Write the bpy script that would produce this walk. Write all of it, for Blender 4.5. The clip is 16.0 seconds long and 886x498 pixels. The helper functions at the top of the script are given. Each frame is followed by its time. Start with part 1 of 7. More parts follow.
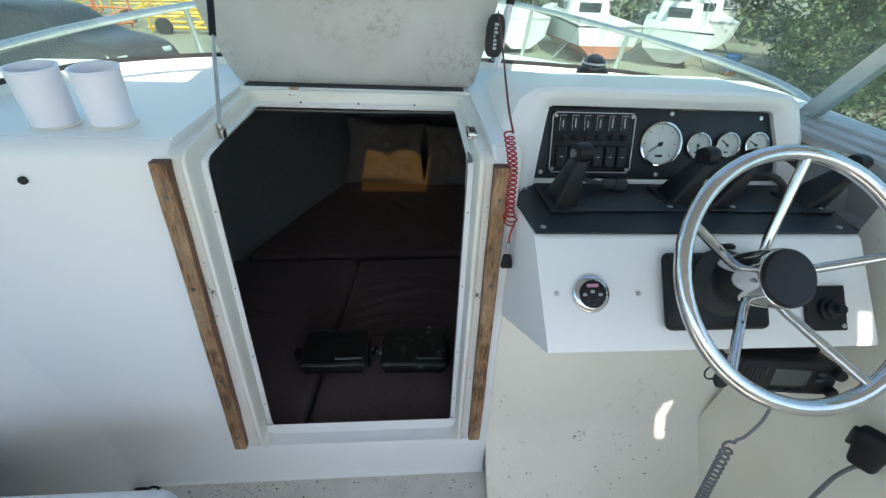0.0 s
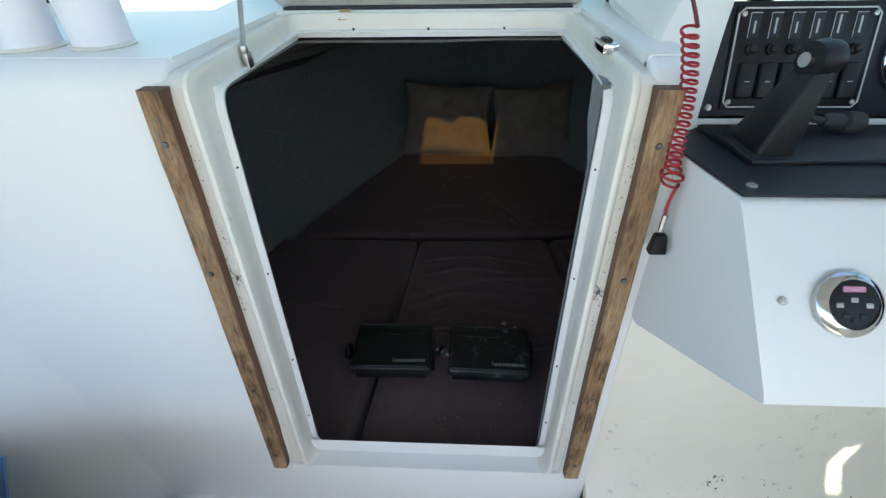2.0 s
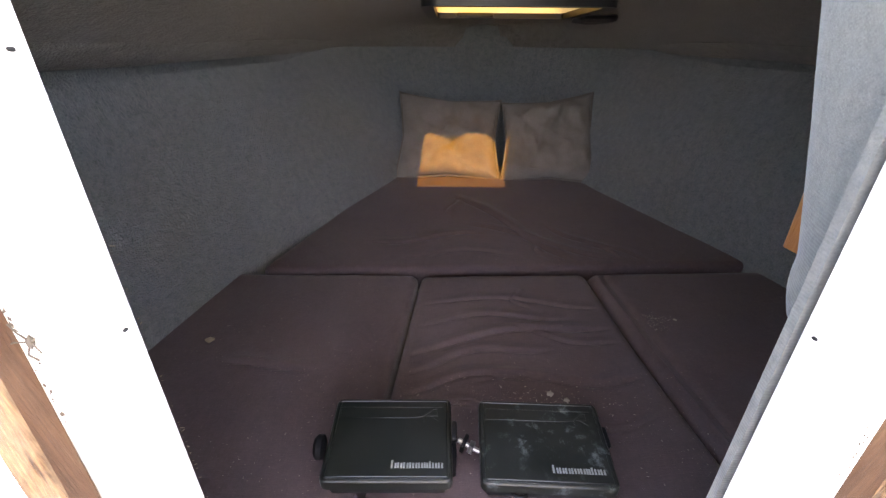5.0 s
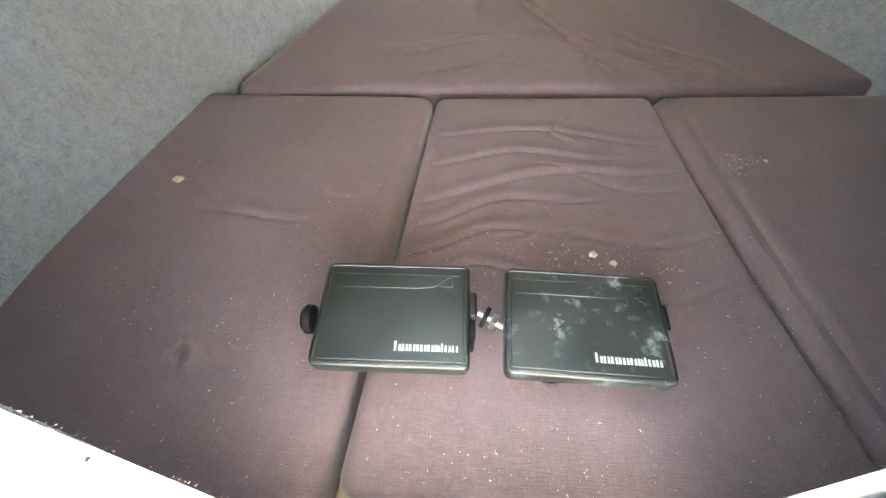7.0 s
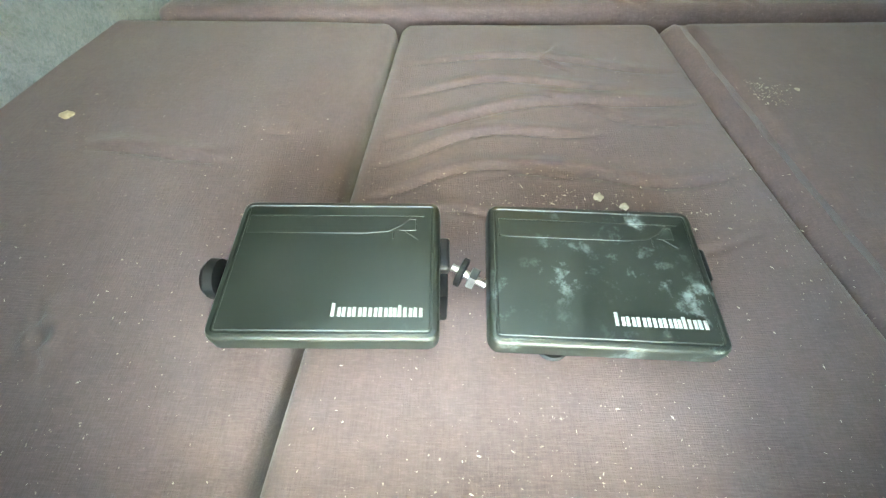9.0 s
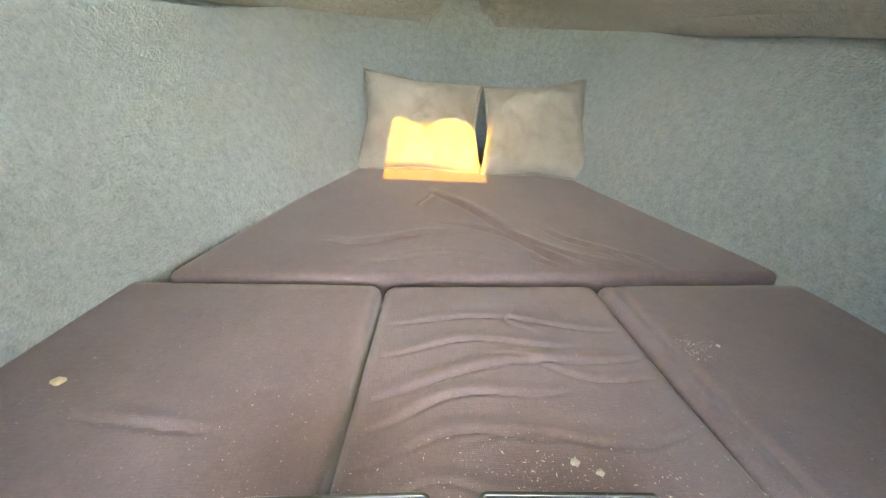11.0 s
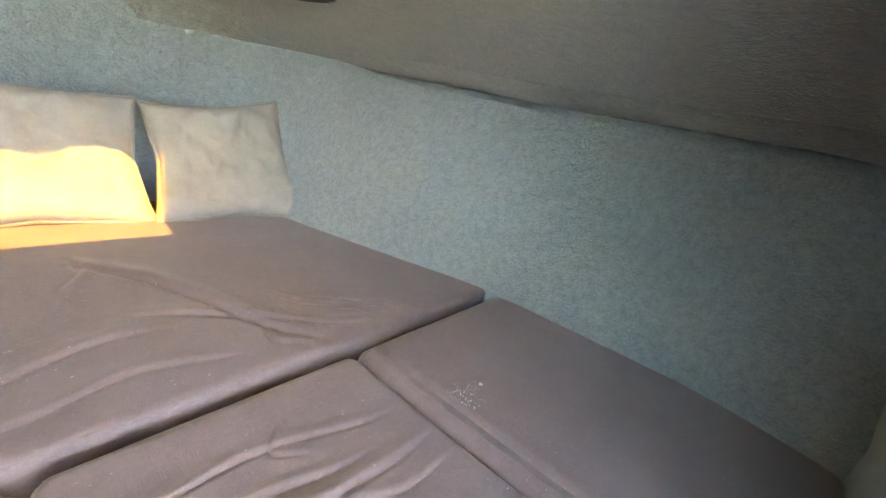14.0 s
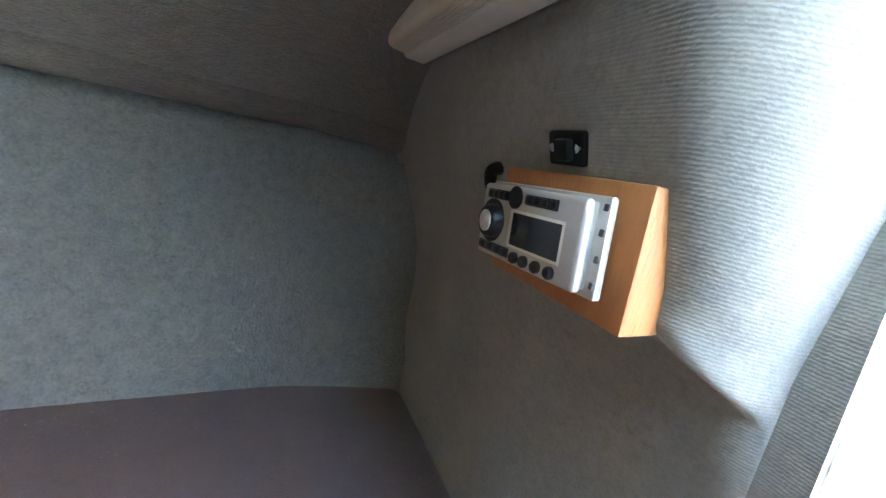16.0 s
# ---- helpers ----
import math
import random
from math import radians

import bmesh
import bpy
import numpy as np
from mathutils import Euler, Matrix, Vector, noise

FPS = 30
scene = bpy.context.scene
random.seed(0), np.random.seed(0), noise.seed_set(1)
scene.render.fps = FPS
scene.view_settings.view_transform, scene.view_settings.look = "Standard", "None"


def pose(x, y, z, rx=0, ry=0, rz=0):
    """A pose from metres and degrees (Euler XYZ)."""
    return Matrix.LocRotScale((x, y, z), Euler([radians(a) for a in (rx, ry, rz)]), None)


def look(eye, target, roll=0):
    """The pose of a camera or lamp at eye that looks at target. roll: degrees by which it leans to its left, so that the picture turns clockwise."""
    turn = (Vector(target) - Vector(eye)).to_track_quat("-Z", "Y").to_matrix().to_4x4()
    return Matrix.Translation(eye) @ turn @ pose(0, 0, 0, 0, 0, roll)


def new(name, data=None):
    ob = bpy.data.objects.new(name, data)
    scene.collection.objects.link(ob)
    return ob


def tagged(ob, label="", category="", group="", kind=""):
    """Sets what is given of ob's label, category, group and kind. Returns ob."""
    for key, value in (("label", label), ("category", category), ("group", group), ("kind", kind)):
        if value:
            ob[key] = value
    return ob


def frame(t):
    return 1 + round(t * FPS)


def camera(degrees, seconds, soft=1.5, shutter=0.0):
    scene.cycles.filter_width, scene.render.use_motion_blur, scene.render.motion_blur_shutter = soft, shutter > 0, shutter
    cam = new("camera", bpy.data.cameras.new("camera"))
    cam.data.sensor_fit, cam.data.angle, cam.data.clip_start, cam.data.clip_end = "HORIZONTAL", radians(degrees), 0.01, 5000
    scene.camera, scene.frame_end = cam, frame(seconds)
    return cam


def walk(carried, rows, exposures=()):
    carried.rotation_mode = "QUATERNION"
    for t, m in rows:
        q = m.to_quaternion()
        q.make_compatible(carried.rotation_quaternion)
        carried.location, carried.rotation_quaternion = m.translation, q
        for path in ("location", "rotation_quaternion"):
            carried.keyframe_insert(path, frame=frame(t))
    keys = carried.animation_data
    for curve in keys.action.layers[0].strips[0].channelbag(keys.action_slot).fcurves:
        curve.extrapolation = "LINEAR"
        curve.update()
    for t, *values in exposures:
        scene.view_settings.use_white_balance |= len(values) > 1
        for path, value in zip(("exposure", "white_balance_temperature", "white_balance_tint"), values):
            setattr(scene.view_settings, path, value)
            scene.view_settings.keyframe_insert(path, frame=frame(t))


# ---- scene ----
cam = camera(93.7, 16.0, soft=1.35, shutter=0.12)
# The plan below is drawn in units of U metres, with the cockpit sole at Z0.
U, Z0 = 0.87, 0.12


def W(p):
    """A point of the plan, in metres."""
    return Vector((p[0] * U, p[1] * U, (p[2] - Z0) * U))


PATH = [
    (0, (0.123, 0.264, 1.59), (0.285, 1.898, 0.448), 3.1),
    (0.5, (0.031, 0.29, 1.565), (0.076, 1.913, 0.397), 1.6),
    (1, (0.015, 0.337, 1.522), (-0.012, 1.942, 0.329), 0.2),
    (1.5, (0.022, 0.44, 1.444), (-0.045, 2.032, 0.235), -0.7),
    (2, (0.048, 0.521, 1.392), (-0.034, 2.11, 0.18), -1.0),
    (2.5, (0.027, 0.592, 1.319), (-0.047, 2.195, 0.125), -0.7),
    (3, (-0.008, 0.685, 1.246), (-0.057, 2.317, 0.09), -0.0),
    (3.5, (-0.037, 0.765, 1.164), (-0.064, 2.438, 0.07), 0.5),
    (4, (-0.047, 0.823, 1.123), (-0.058, 2.539, 0.095), 0.5),
    (6.3, (-0.053, 0.943, 1.099), (-0.109, 2.538, -0.106), -0.9),
    (6.5, (-0.046, 0.981, 1.076), (-0.124, 2.482, -0.242), -1.5),
    (7, (-0.052, 1.075, 0.966), (-0.145, 2.208, -0.679), -1.8),
    (7.5, (-0.044, 1.122, 0.866), (-0.097, 2.081, -0.889), -0.0),
    (8, (-0.049, 1.135, 0.807), (-0.104, 2.008, -0.991), -0.3),
    (8.5, (-0.031, 1.145, 0.781), (-0.062, 2.051, -1.002), 0.7),
    (9, (-0.031, 1.122, 0.774), (-0.04, 2.215, -0.901), 0.7),
    (9.5, (-0.027, 1.129, 0.828), (0.009, 2.489, -0.639), 1.3),
    (10, (-0.041, 1.121, 0.854), (0.031, 2.678, -0.4), 2.3),
    (12.3, (-0.102, 1.245, 0.969), (0.34, 2.977, 0.073), 6.4),
    (12.5, (-0.107, 1.27, 0.958), (0.418, 2.979, 0.063), 6.9),
    (13, (-0.11, 1.336, 0.938), (0.698, 2.951, 0.079), 9.2),
    (13.5, (-0.111, 1.386, 0.921), (1.004, 2.841, 0.122), 11.7),
    (14, (-0.109, 1.435, 0.94), (1.318, 2.614, 0.182), 14.5),
    (14.5, (-0.074, 1.495, 0.967), (1.678, 2.164, 0.269), 17.3),
    (15.2, (0.007, 1.555, 0.958), (1.94, 1.533, 0.445), 16.9),
    (15.5, (0.044, 1.589, 0.948), (1.961, 1.231, 0.505), 16.1),
    (16, (0.106, 1.62, 0.94), (1.9, 0.793, 0.63), 15.4),
]
walk(cam, [(t, look(W(eye), W(target), roll)) for t, eye, target, roll in PATH],
     exposures=[(0, 1.38, 6500, 10), (1.0, 1.5, 6500, 11), (2.0, 1.68, 6600, 10), (2.6, 1.85, 6900, 11), (3.0, 2.0, 7700, 20), (3.5, 2.25, 7900, 20), (4.0, 2.75, 7500, 22), (6.3, 5.6, 8200, 32), (7.0, 6.1, 8600, 15),
                (8.0, 6.2, 8800, 0), (9.0, 6.4, 8400, -8), (10.0, 6.5, 8600, -2), (12.3, 6.55, 8500, 9), (14.0, 6.75, 7700, 7), (15.0, 6.85, 7500, 6), (16.0, 6.5, 7400, 16)])

# ---------------------------------------------------------------- light
SUN_WAY = Vector((-0.14, 0.68, -1.0)).normalized()   # the way that the sunlight goes
world = bpy.data.worlds.new("sky")
scene.world = world
world.use_nodes = True
wn = world.node_tree
sky = wn.nodes.new("ShaderNodeTexSky")
sky.sky_type, sky.sun_disc = "NISHITA", False
sky.sun_elevation = math.asin(-SUN_WAY.z)
sky.sun_rotation = math.atan2(-SUN_WAY.x, -SUN_WAY.y)
wn.links.new(sky.outputs[0], wn.nodes["Background"].inputs[0])
wn.nodes["Background"].inputs[1].default_value = 0.15
sun = new("sun", bpy.data.lights.new("sun", "SUN"))
sun.data.energy, sun.data.angle, sun.data.color = 3.2, radians(0.5), (1.0, 0.95, 0.87)
sun.matrix_world = look((0, 0, 8), Vector((0, 0, 8)) + SUN_WAY)


# ---------------------------------------------------------------- materials
def nodes_of(name):
    m = bpy.data.materials.new(name)
    m.use_nodes = True
    nt = m.node_tree
    return m, nt, nt.nodes["Principled BSDF"]


def noise_fac(nt, scale, detail=4.0, rough=0.55, lo=0.35, hi=0.65, coord="Object", stretch=None):
    tc = nt.nodes.new("ShaderNodeTexCoord")
    out = tc.outputs[coord]
    if stretch:
        mp = nt.nodes.new("ShaderNodeMapping")
        mp.inputs["Scale"].default_value = stretch
        nt.links.new(out, mp.inputs["Vector"])
        out = mp.outputs[0]
    n = nt.nodes.new("ShaderNodeTexNoise")
    n.inputs["Scale"].default_value, n.inputs["Detail"].default_value, n.inputs["Roughness"].default_value = scale, detail, rough
    nt.links.new(out, n.inputs["Vector"])
    r = nt.nodes.new("ShaderNodeMapRange")
    r.inputs["From Min"].default_value, r.inputs["From Max"].default_value = lo, hi
    nt.links.new(n.outputs[0], r.inputs["Value"])
    return r.outputs[0]


def mix(nt, fac, a, b):
    m = nt.nodes.new("ShaderNodeMix")
    m.data_type = "RGBA"
    nt.links.new(fac, m.inputs[0])
    for value, socket in ((a, m.inputs[6]), (b, m.inputs[7])):
        if isinstance(value, (tuple, list)):
            socket.default_value = (*value[:3], 1)
        else:
            nt.links.new(value, socket)
    return m.outputs[2]


def math_node(nt, op, a, b):
    m = nt.nodes.new("ShaderNodeMath")
    m.operation = op
    for value, socket in ((a, m.inputs[0]), (b, m.inputs[1])):
        if isinstance(value, (int, float)):
            socket.default_value = value
        else:
            nt.links.new(value, socket)
    return m.outputs[0]


def bump(nt, bsdf, height, strength, distance):
    b = nt.nodes.new("ShaderNodeBump")
    b.inputs["Strength"].default_value, b.inputs["Distance"].default_value = strength, distance
    nt.links.new(height, b.inputs["Height"])
    nt.links.new(b.outputs[0], bsdf.inputs["Normal"])


def surface(name, c1, c2, scale=6.0, fine=120.0, rough=0.5, metal=0.0, relief=0.15, depth=0.002, spread=(0.35, 0.65), spec=0.5):
    """A plain stuff of two tones, with grain at two scales."""
    m, nt, b = nodes_of(name)
    big = noise_fac(nt, scale, lo=spread[0], hi=spread[1])
    small = noise_fac(nt, fine, detail=2.0, lo=0.3, hi=0.7)
    f = math_node(nt, "ADD", math_node(nt, "MULTIPLY", big, 0.7), math_node(nt, "MULTIPLY", small, 0.3))
    nt.links.new(mix(nt, f, c1, c2), b.inputs["Base Color"])
    b.inputs["Roughness"].default_value, b.inputs["Metallic"].default_value = rough, metal
    b.inputs["Specular IOR Level"].default_value = spec
    if relief:
        bump(nt, b, small, relief, depth)
    return m


def dirty(name, base, base2, dirt, amount, rough=0.4, scale=5.0, spots=38.0, lo=0.6, patch=(3.0, 0.48, 0.66), vary=1.0):
    """Painted or moulded plastic with stains, specks and a faint mottle."""
    m, nt, b = nodes_of(name)
    mott = noise_fac(nt, scale, lo=0.3, hi=0.7)
    col = mix(nt, mott, base, base2)
    stain = noise_fac(nt, spots, detail=6.0, rough=0.7, lo=lo, hi=lo + 0.12)
    where = noise_fac(nt, patch[0], detail=3.0, lo=patch[1], hi=patch[2])
    f = math_node(nt, "MULTIPLY", math_node(nt, "MULTIPLY", stain, where), amount)
    nt.links.new(mix(nt, f, col, dirt), b.inputs["Base Color"])
    r = nt.nodes.new("ShaderNodeMapRange")
    r.inputs["To Min"].default_value, r.inputs["To Max"].default_value = rough - 0.08 * vary, rough + 0.15 * vary
    nt.links.new(mott, r.inputs["Value"])
    nt.links.new(r.outputs[0], b.inputs["Roughness"])
    bump(nt, b, noise_fac(nt, 60.0, lo=0.2, hi=0.8), 0.04, 0.002)
    return m


def carpet_material(name, c1, c2, c3, ribs=False):
    """Felted pile carpet: flecks of three tones, a rough nap."""
    m, nt, b = nodes_of(name)
    fl = noise_fac(nt, 170.0, detail=3.0, rough=0.65, lo=0.30, hi=0.70)
    fl2 = noise_fac(nt, 48.0, detail=5.0, rough=0.7, lo=0.36, hi=0.68)
    big = noise_fac(nt, 2.2, detail=2.0, lo=0.35, hi=0.65)
    col = mix(nt, math_node(nt, "MULTIPLY", fl2, 0.44), mix(nt, fl, c1, c2), c3)
    col = mix(nt, math_node(nt, "MULTIPLY", big, 0.25), col, c1)
    nt.links.new(col, b.inputs["Base Color"])
    b.inputs["Roughness"].default_value, b.inputs["Specular IOR Level"].default_value = 1.0, 0.1
    b.inputs["Sheen Weight"].default_value, b.inputs["Sheen Roughness"].default_value = 0.25, 0.6
    h = math_node(nt, "ADD", fl, fl2)
    if ribs:
        tc = nt.nodes.new("ShaderNodeTexCoord")
        w = nt.nodes.new("ShaderNodeTexWave")
        w.bands_direction = "Z"
        w.inputs["Scale"].default_value, w.inputs["Distortion"].default_value = 98.0, 2.6
        w.inputs["Detail"].default_value, w.inputs["Detail Scale"].default_value = 2.0, 3.0
        nt.links.new(tc.outputs["Object"], w.inputs["Vector"])
        h = math_node(nt, "ADD", math_node(nt, "MULTIPLY", h, 0.5), w.outputs[1])
    bump(nt, b, h, 0.16 if ribs else 0.7, 0.004)
    return m


def wood_material(name, c1, c2, c3, rough=0.6, axis=(40.0, 40.0, 2.5)):
    m, nt, b = nodes_of(name)
    grain = noise_fac(nt, 3.0, detail=6.0, rough=0.65, lo=0.36, hi=0.64, stretch=axis)
    fine = noise_fac(nt, 9.0, detail=3.0, lo=0.35, hi=0.7, stretch=axis)
    worn = noise_fac(nt, 13.0, detail=5.0, rough=0.65, lo=0.42, hi=0.66, stretch=(1.6, 1.6, 0.6))
    col = mix(nt, math_node(nt, "MULTIPLY", worn, 0.8), mix(nt, grain, c1, c2), c3)
    col = mix(nt, math_node(nt, "MULTIPLY", fine, 0.35), col, c1)
    nt.links.new(col, b.inputs["Base Color"])
    b.inputs["Roughness"].default_value = rough
    bump(nt, b, grain, 0.55, 0.002)
    return m


def fabric_material(name, c1, c2, lint):
    """Woven upholstery with slubs and pale lint."""
    m, nt, b = nodes_of(name)
    wx = noise_fac(nt, 10.0, detail=2.0, lo=0.3, hi=0.7, stretch=(60.0, 6.0, 20.0))
    wy = noise_fac(nt, 10.0, detail=2.0, lo=0.3, hi=0.7, stretch=(6.0, 60.0, 20.0))
    weave = math_node(nt, "MULTIPLY", math_node(nt, "ADD", wx, wy), 0.5)
    big = noise_fac(nt, 4.0, detail=4.0, lo=0.35, hi=0.65)
    mid = noise_fac(nt, 34.0, detail=5.0, rough=0.7, lo=0.32, hi=0.68)
    slub = noise_fac(nt, 10.0, detail=4.0, rough=0.75, lo=0.50, hi=0.70, stretch=(11.0, 95.0, 20.0))
    slub2 = noise_fac(nt, 10.0, detail=3.0, rough=0.7, lo=0.55, hi=0.74, stretch=(90.0, 12.0, 20.0))
    f = math_node(nt, "ADD", math_node(nt, "MULTIPLY", weave, 0.34), math_node(nt, "MULTIPLY", big, 0.16))
    f = math_node(nt, "ADD", f, math_node(nt, "MULTIPLY", mid, 0.18))
    f = math_node(nt, "ADD", f, math_node(nt, "ADD", math_node(nt, "MULTIPLY", slub, 0.40), math_node(nt, "MULTIPLY", slub2, 0.18)))
    col = mix(nt, f, c1, c2)
    specks = math_node(nt, "MULTIPLY", noise_fac(nt, 230.0, detail=1.0, lo=0.72, hi=0.80), noise_fac(nt, 5.0, lo=0.4, hi=0.6))
    nt.links.new(mix(nt, specks, col, lint), b.inputs["Base Color"])
    b.inputs["Roughness"].default_value, b.inputs["Specular IOR Level"].default_value = 0.9, 0.25
    b.inputs["Sheen Weight"].default_value = 0.2
    bump(nt, b, weave, 0.3, 0.0015)
    return m


def glass_material(name, tint, rough=0.0, haze=0.0, gloss=0.6, scatter=None):
    """Thin clear sheet: light goes straight through it, with a gloss on top."""
    m, nt, b = nodes_of(name)
    t = nt.nodes.new("ShaderNodeBsdfTransparent")
    t.inputs[0].default_value = (*tint, 1)
    g = nt.nodes.new("ShaderNodeBsdfGlossy")
    g.inputs["Roughness"].default_value = rough
    f = nt.nodes.new("ShaderNodeLayerWeight")
    f.inputs[0].default_value = 0.5
    edge = math_node(nt, "MULTIPLY", math_node(nt, "POWER", f.outputs["Facing"], 4.0), gloss)
    x = nt.nodes.new("ShaderNodeMixShader")
    nt.links.new(math_node(nt, "ADD", edge, 0.04 * gloss), x.inputs[0])
    nt.links.new(t.outputs[0], x.inputs[1])
    nt.links.new(g.outputs[0], x.inputs[2])
    d = nt.nodes.new("ShaderNodeBsdfDiffuse")
    d.inputs[0].default_value = (0.75, 0.77, 0.72, 1)
    y = nt.nodes.new("ShaderNodeMixShader")
    nt.links.new(math_node(nt, "MULTIPLY", noise_fac(nt, 2.5, detail=5.0, lo=0.3, hi=0.75), haze), y.inputs[0])
    nt.links.new(x.outputs[0], y.inputs[1])
    nt.links.new(d.outputs[0], y.inputs[2])
    out = y.outputs[0]
    if scatter:
        # crazed, sun-bleached plastic: part of the light is spread
        tl = nt.nodes.new("ShaderNodeBsdfTranslucent")
        tl.inputs[0].default_value = (*scatter[1], 1)
        k = nt.nodes.new("ShaderNodeMixShader")
        k.inputs[0].default_value = scatter[0]
        nt.links.new(out, k.inputs[1])
        nt.links.new(tl.outputs[0], k.inputs[2])
        out = k.outputs[0]
    nt.links.new(out, nt.nodes["Material Output"].inputs[0])
    return m


GELCOAT = dirty("gelcoat", (0.79, 0.79, 0.76), (0.787, 0.787, 0.757), (0.45, 0.40, 0.32), 0.03, 0.34, spots=110.0, vary=0.1)
GELCOAT_WARM = dirty("gelcoat_cream", (0.82, 0.78, 0.66), (0.78, 0.735, 0.61), (0.16, 0.12, 0.08), 0.6, 0.38)
GELCOAT_STAINED = dirty("gelcoat_mildewed", (0.54, 0.525, 0.485), (0.46, 0.445, 0.405), (0.20, 0.175, 0.135), 0.75, 0.4, scale=9.0, spots=58.0, lo=0.50, patch=(4.2, 0.44, 0.66))
BEAD = dirty("gelcoat_bead", (0.78, 0.76, 0.68), (0.70, 0.67, 0.58), (0.12, 0.09, 0.06), 0.8, 0.36, scale=7.0, spots=120.0, lo=0.60)
SOLE = dirty("nonskid_sole", (0.62, 0.60, 0.53), (0.52, 0.50, 0.43), (0.10, 0.09, 0.06), 0.9, 0.6, scale=14.0, spots=150.0, lo=0.52)
PVC = surface("white_pvc", (0.80, 0.79, 0.84), (0.76, 0.75, 0.80), 8.0, 60.0, 0.45, relief=0.05)
CARPET = carpet_material("carpet_blue_grey", (0.086, 0.103, 0.107), (0.158, 0.178, 0.180), (0.250, 0.264, 0.258))
# CARPET again, warmed and darkened to suit the bounced light on the overhead
CARPET_TOP = carpet_material("carpet_bounce_tone", (0.083, 0.082, 0.074), (0.145, 0.142, 0.130), (0.225, 0.218, 0.198))
CARPET_RIB = carpet_material("carpet_ribbed", (0.115, 0.122, 0.117), (0.175, 0.182, 0.174), (0.24, 0.242, 0.225), ribs=True)
CLOTH = fabric_material("plum_cloth", (0.053, 0.0355, 0.0370), (0.131, 0.092, 0.0905), (0.33, 0.28, 0.22))
VELVET = surface("grey_velvet", (0.165, 0.145, 0.125), (0.225, 0.203, 0.178), 9.0, 160.0, 0.95, relief=0.2)
PIPING = surface("velvet_piping", (0.13, 0.115, 0.10), (0.18, 0.16, 0.14), 9.0, 160.0, 0.95, relief=0.2)
TEAK = wood_material("weathered_teak", (0.036, 0.017, 0.009), (0.36, 0.185, 0.075), (0.56, 0.37, 0.205), 0.65, (75.0, 75.0, 2.6))
TEAK_DARK = wood_material("teak_edge", (0.085, 0.036, 0.017), (0.15, 0.068, 0.032), (0.19, 0.095, 0.047))
PINE = wood_material("varnished_wood", (0.28, 0.104, 0.031), (0.36, 0.145, 0.048), (0.33, 0.125, 0.040), 0.55, (14.0, 14.0, 2.0))
PLY = wood_material("bare_plywood", (0.33, 0.25, 0.16), (0.45, 0.36, 0.25), (0.38, 0.30, 0.20), 0.8)
CHROME = surface("chrome", (0.60, 0.60, 0.60), (0.52, 0.52, 0.52), 20.0, 200.0, 0.06, 1.0, relief=0.02)
ALU = surface("anodised_aluminium", (0.62, 0.62, 0.60), (0.50, 0.50, 0.48), 12.0, 150.0, 0.38, 1.0, relief=0.05)
STEEL = surface("brushed_steel", (0.55, 0.54, 0.52), (0.40, 0.38, 0.35), 30.0, 200.0, 0.3, 1.0, relief=0.05)
BLACK = surface("black_plastic", (0.007, 0.007, 0.008), (0.014, 0.014, 0.015), 12.0, 300.0, 0.40, relief=0.08, spec=0.25)
BLACK_PANEL = surface("dark_dash_panel", (0.013, 0.017, 0.022), (0.024, 0.029, 0.036), 7.0, 260.0, 0.42, relief=0.15, spec=0.28)
DARK = surface("matt_black_knob", (0.004, 0.004, 0.0045), (0.007, 0.007, 0.007), 20.0, 100.0, 0.6, relief=0.05, spec=0.12)
DARK_STEEL = surface("dull_steel", (0.20, 0.20, 0.19), (0.10, 0.10, 0.10), 40.0, 200.0, 0.3, 1.0, relief=0.05)
RUBBER = surface("black_rubber", (0.015, 0.015, 0.015), (0.03, 0.03, 0.03), 20.0, 100.0, 0.75, relief=0.1)
COVER = dirty("dark_sun_cover", (0.006, 0.008, 0.006), (0.010, 0.012, 0.0095), (0.16, 0.19, 0.18), 0.5, 0.36, scale=8.0, spots=34.0, lo=0.60)
COVER_DUSTY = dirty("salt_stained_sun_cover", (0.006, 0.008, 0.006), (0.010, 0.012, 0.0095), (0.20, 0.235, 0.235), 0.7, 0.40, scale=8.0, spots=42.0, lo=0.545, patch=(9.0, 0.40, 0.62))
MARK = surface("pale_lettering", (0.50, 0.52, 0.52), (0.44, 0.46, 0.46), 40.0, 300.0, 0.6, relief=0.0)
BRAND = surface("worn_pale_print", (0.22, 0.235, 0.23), (0.17, 0.18, 0.175), 40.0, 300.0, 0.7, relief=0.0)
STAND = surface("galvanised_steel", (0.30, 0.30, 0.29), (0.22, 0.22, 0.21), 3.0, 30.0, 0.6)
LCD_DARK = surface("dim_lcd", (0.055, 0.065, 0.06), (0.045, 0.052, 0.05), 14.0, 240.0, 0.2, relief=0.0)
MATT = surface("matt_aluminium", (0.50, 0.52, 0.53), (0.42, 0.44, 0.45), 12.0, 150.0, 0.5, 0.2, relief=0.05)
DIAL = surface("white_dial", (0.64, 0.65, 0.63), (0.56, 0.57, 0.56), 30.0, 300.0, 0.5, relief=0.0)
GREY_PLASTIC = surface("silver_plastic", (0.42, 0.41, 0.385), (0.36, 0.35, 0.335), 14.0, 240.0, 0.35, 0.35, relief=0.05)
PALE_PLASTIC = surface("pale_grey_plastic", (0.66, 0.65, 0.60), (0.58, 0.57, 0.52), 14.0, 240.0, 0.4, relief=0.05)
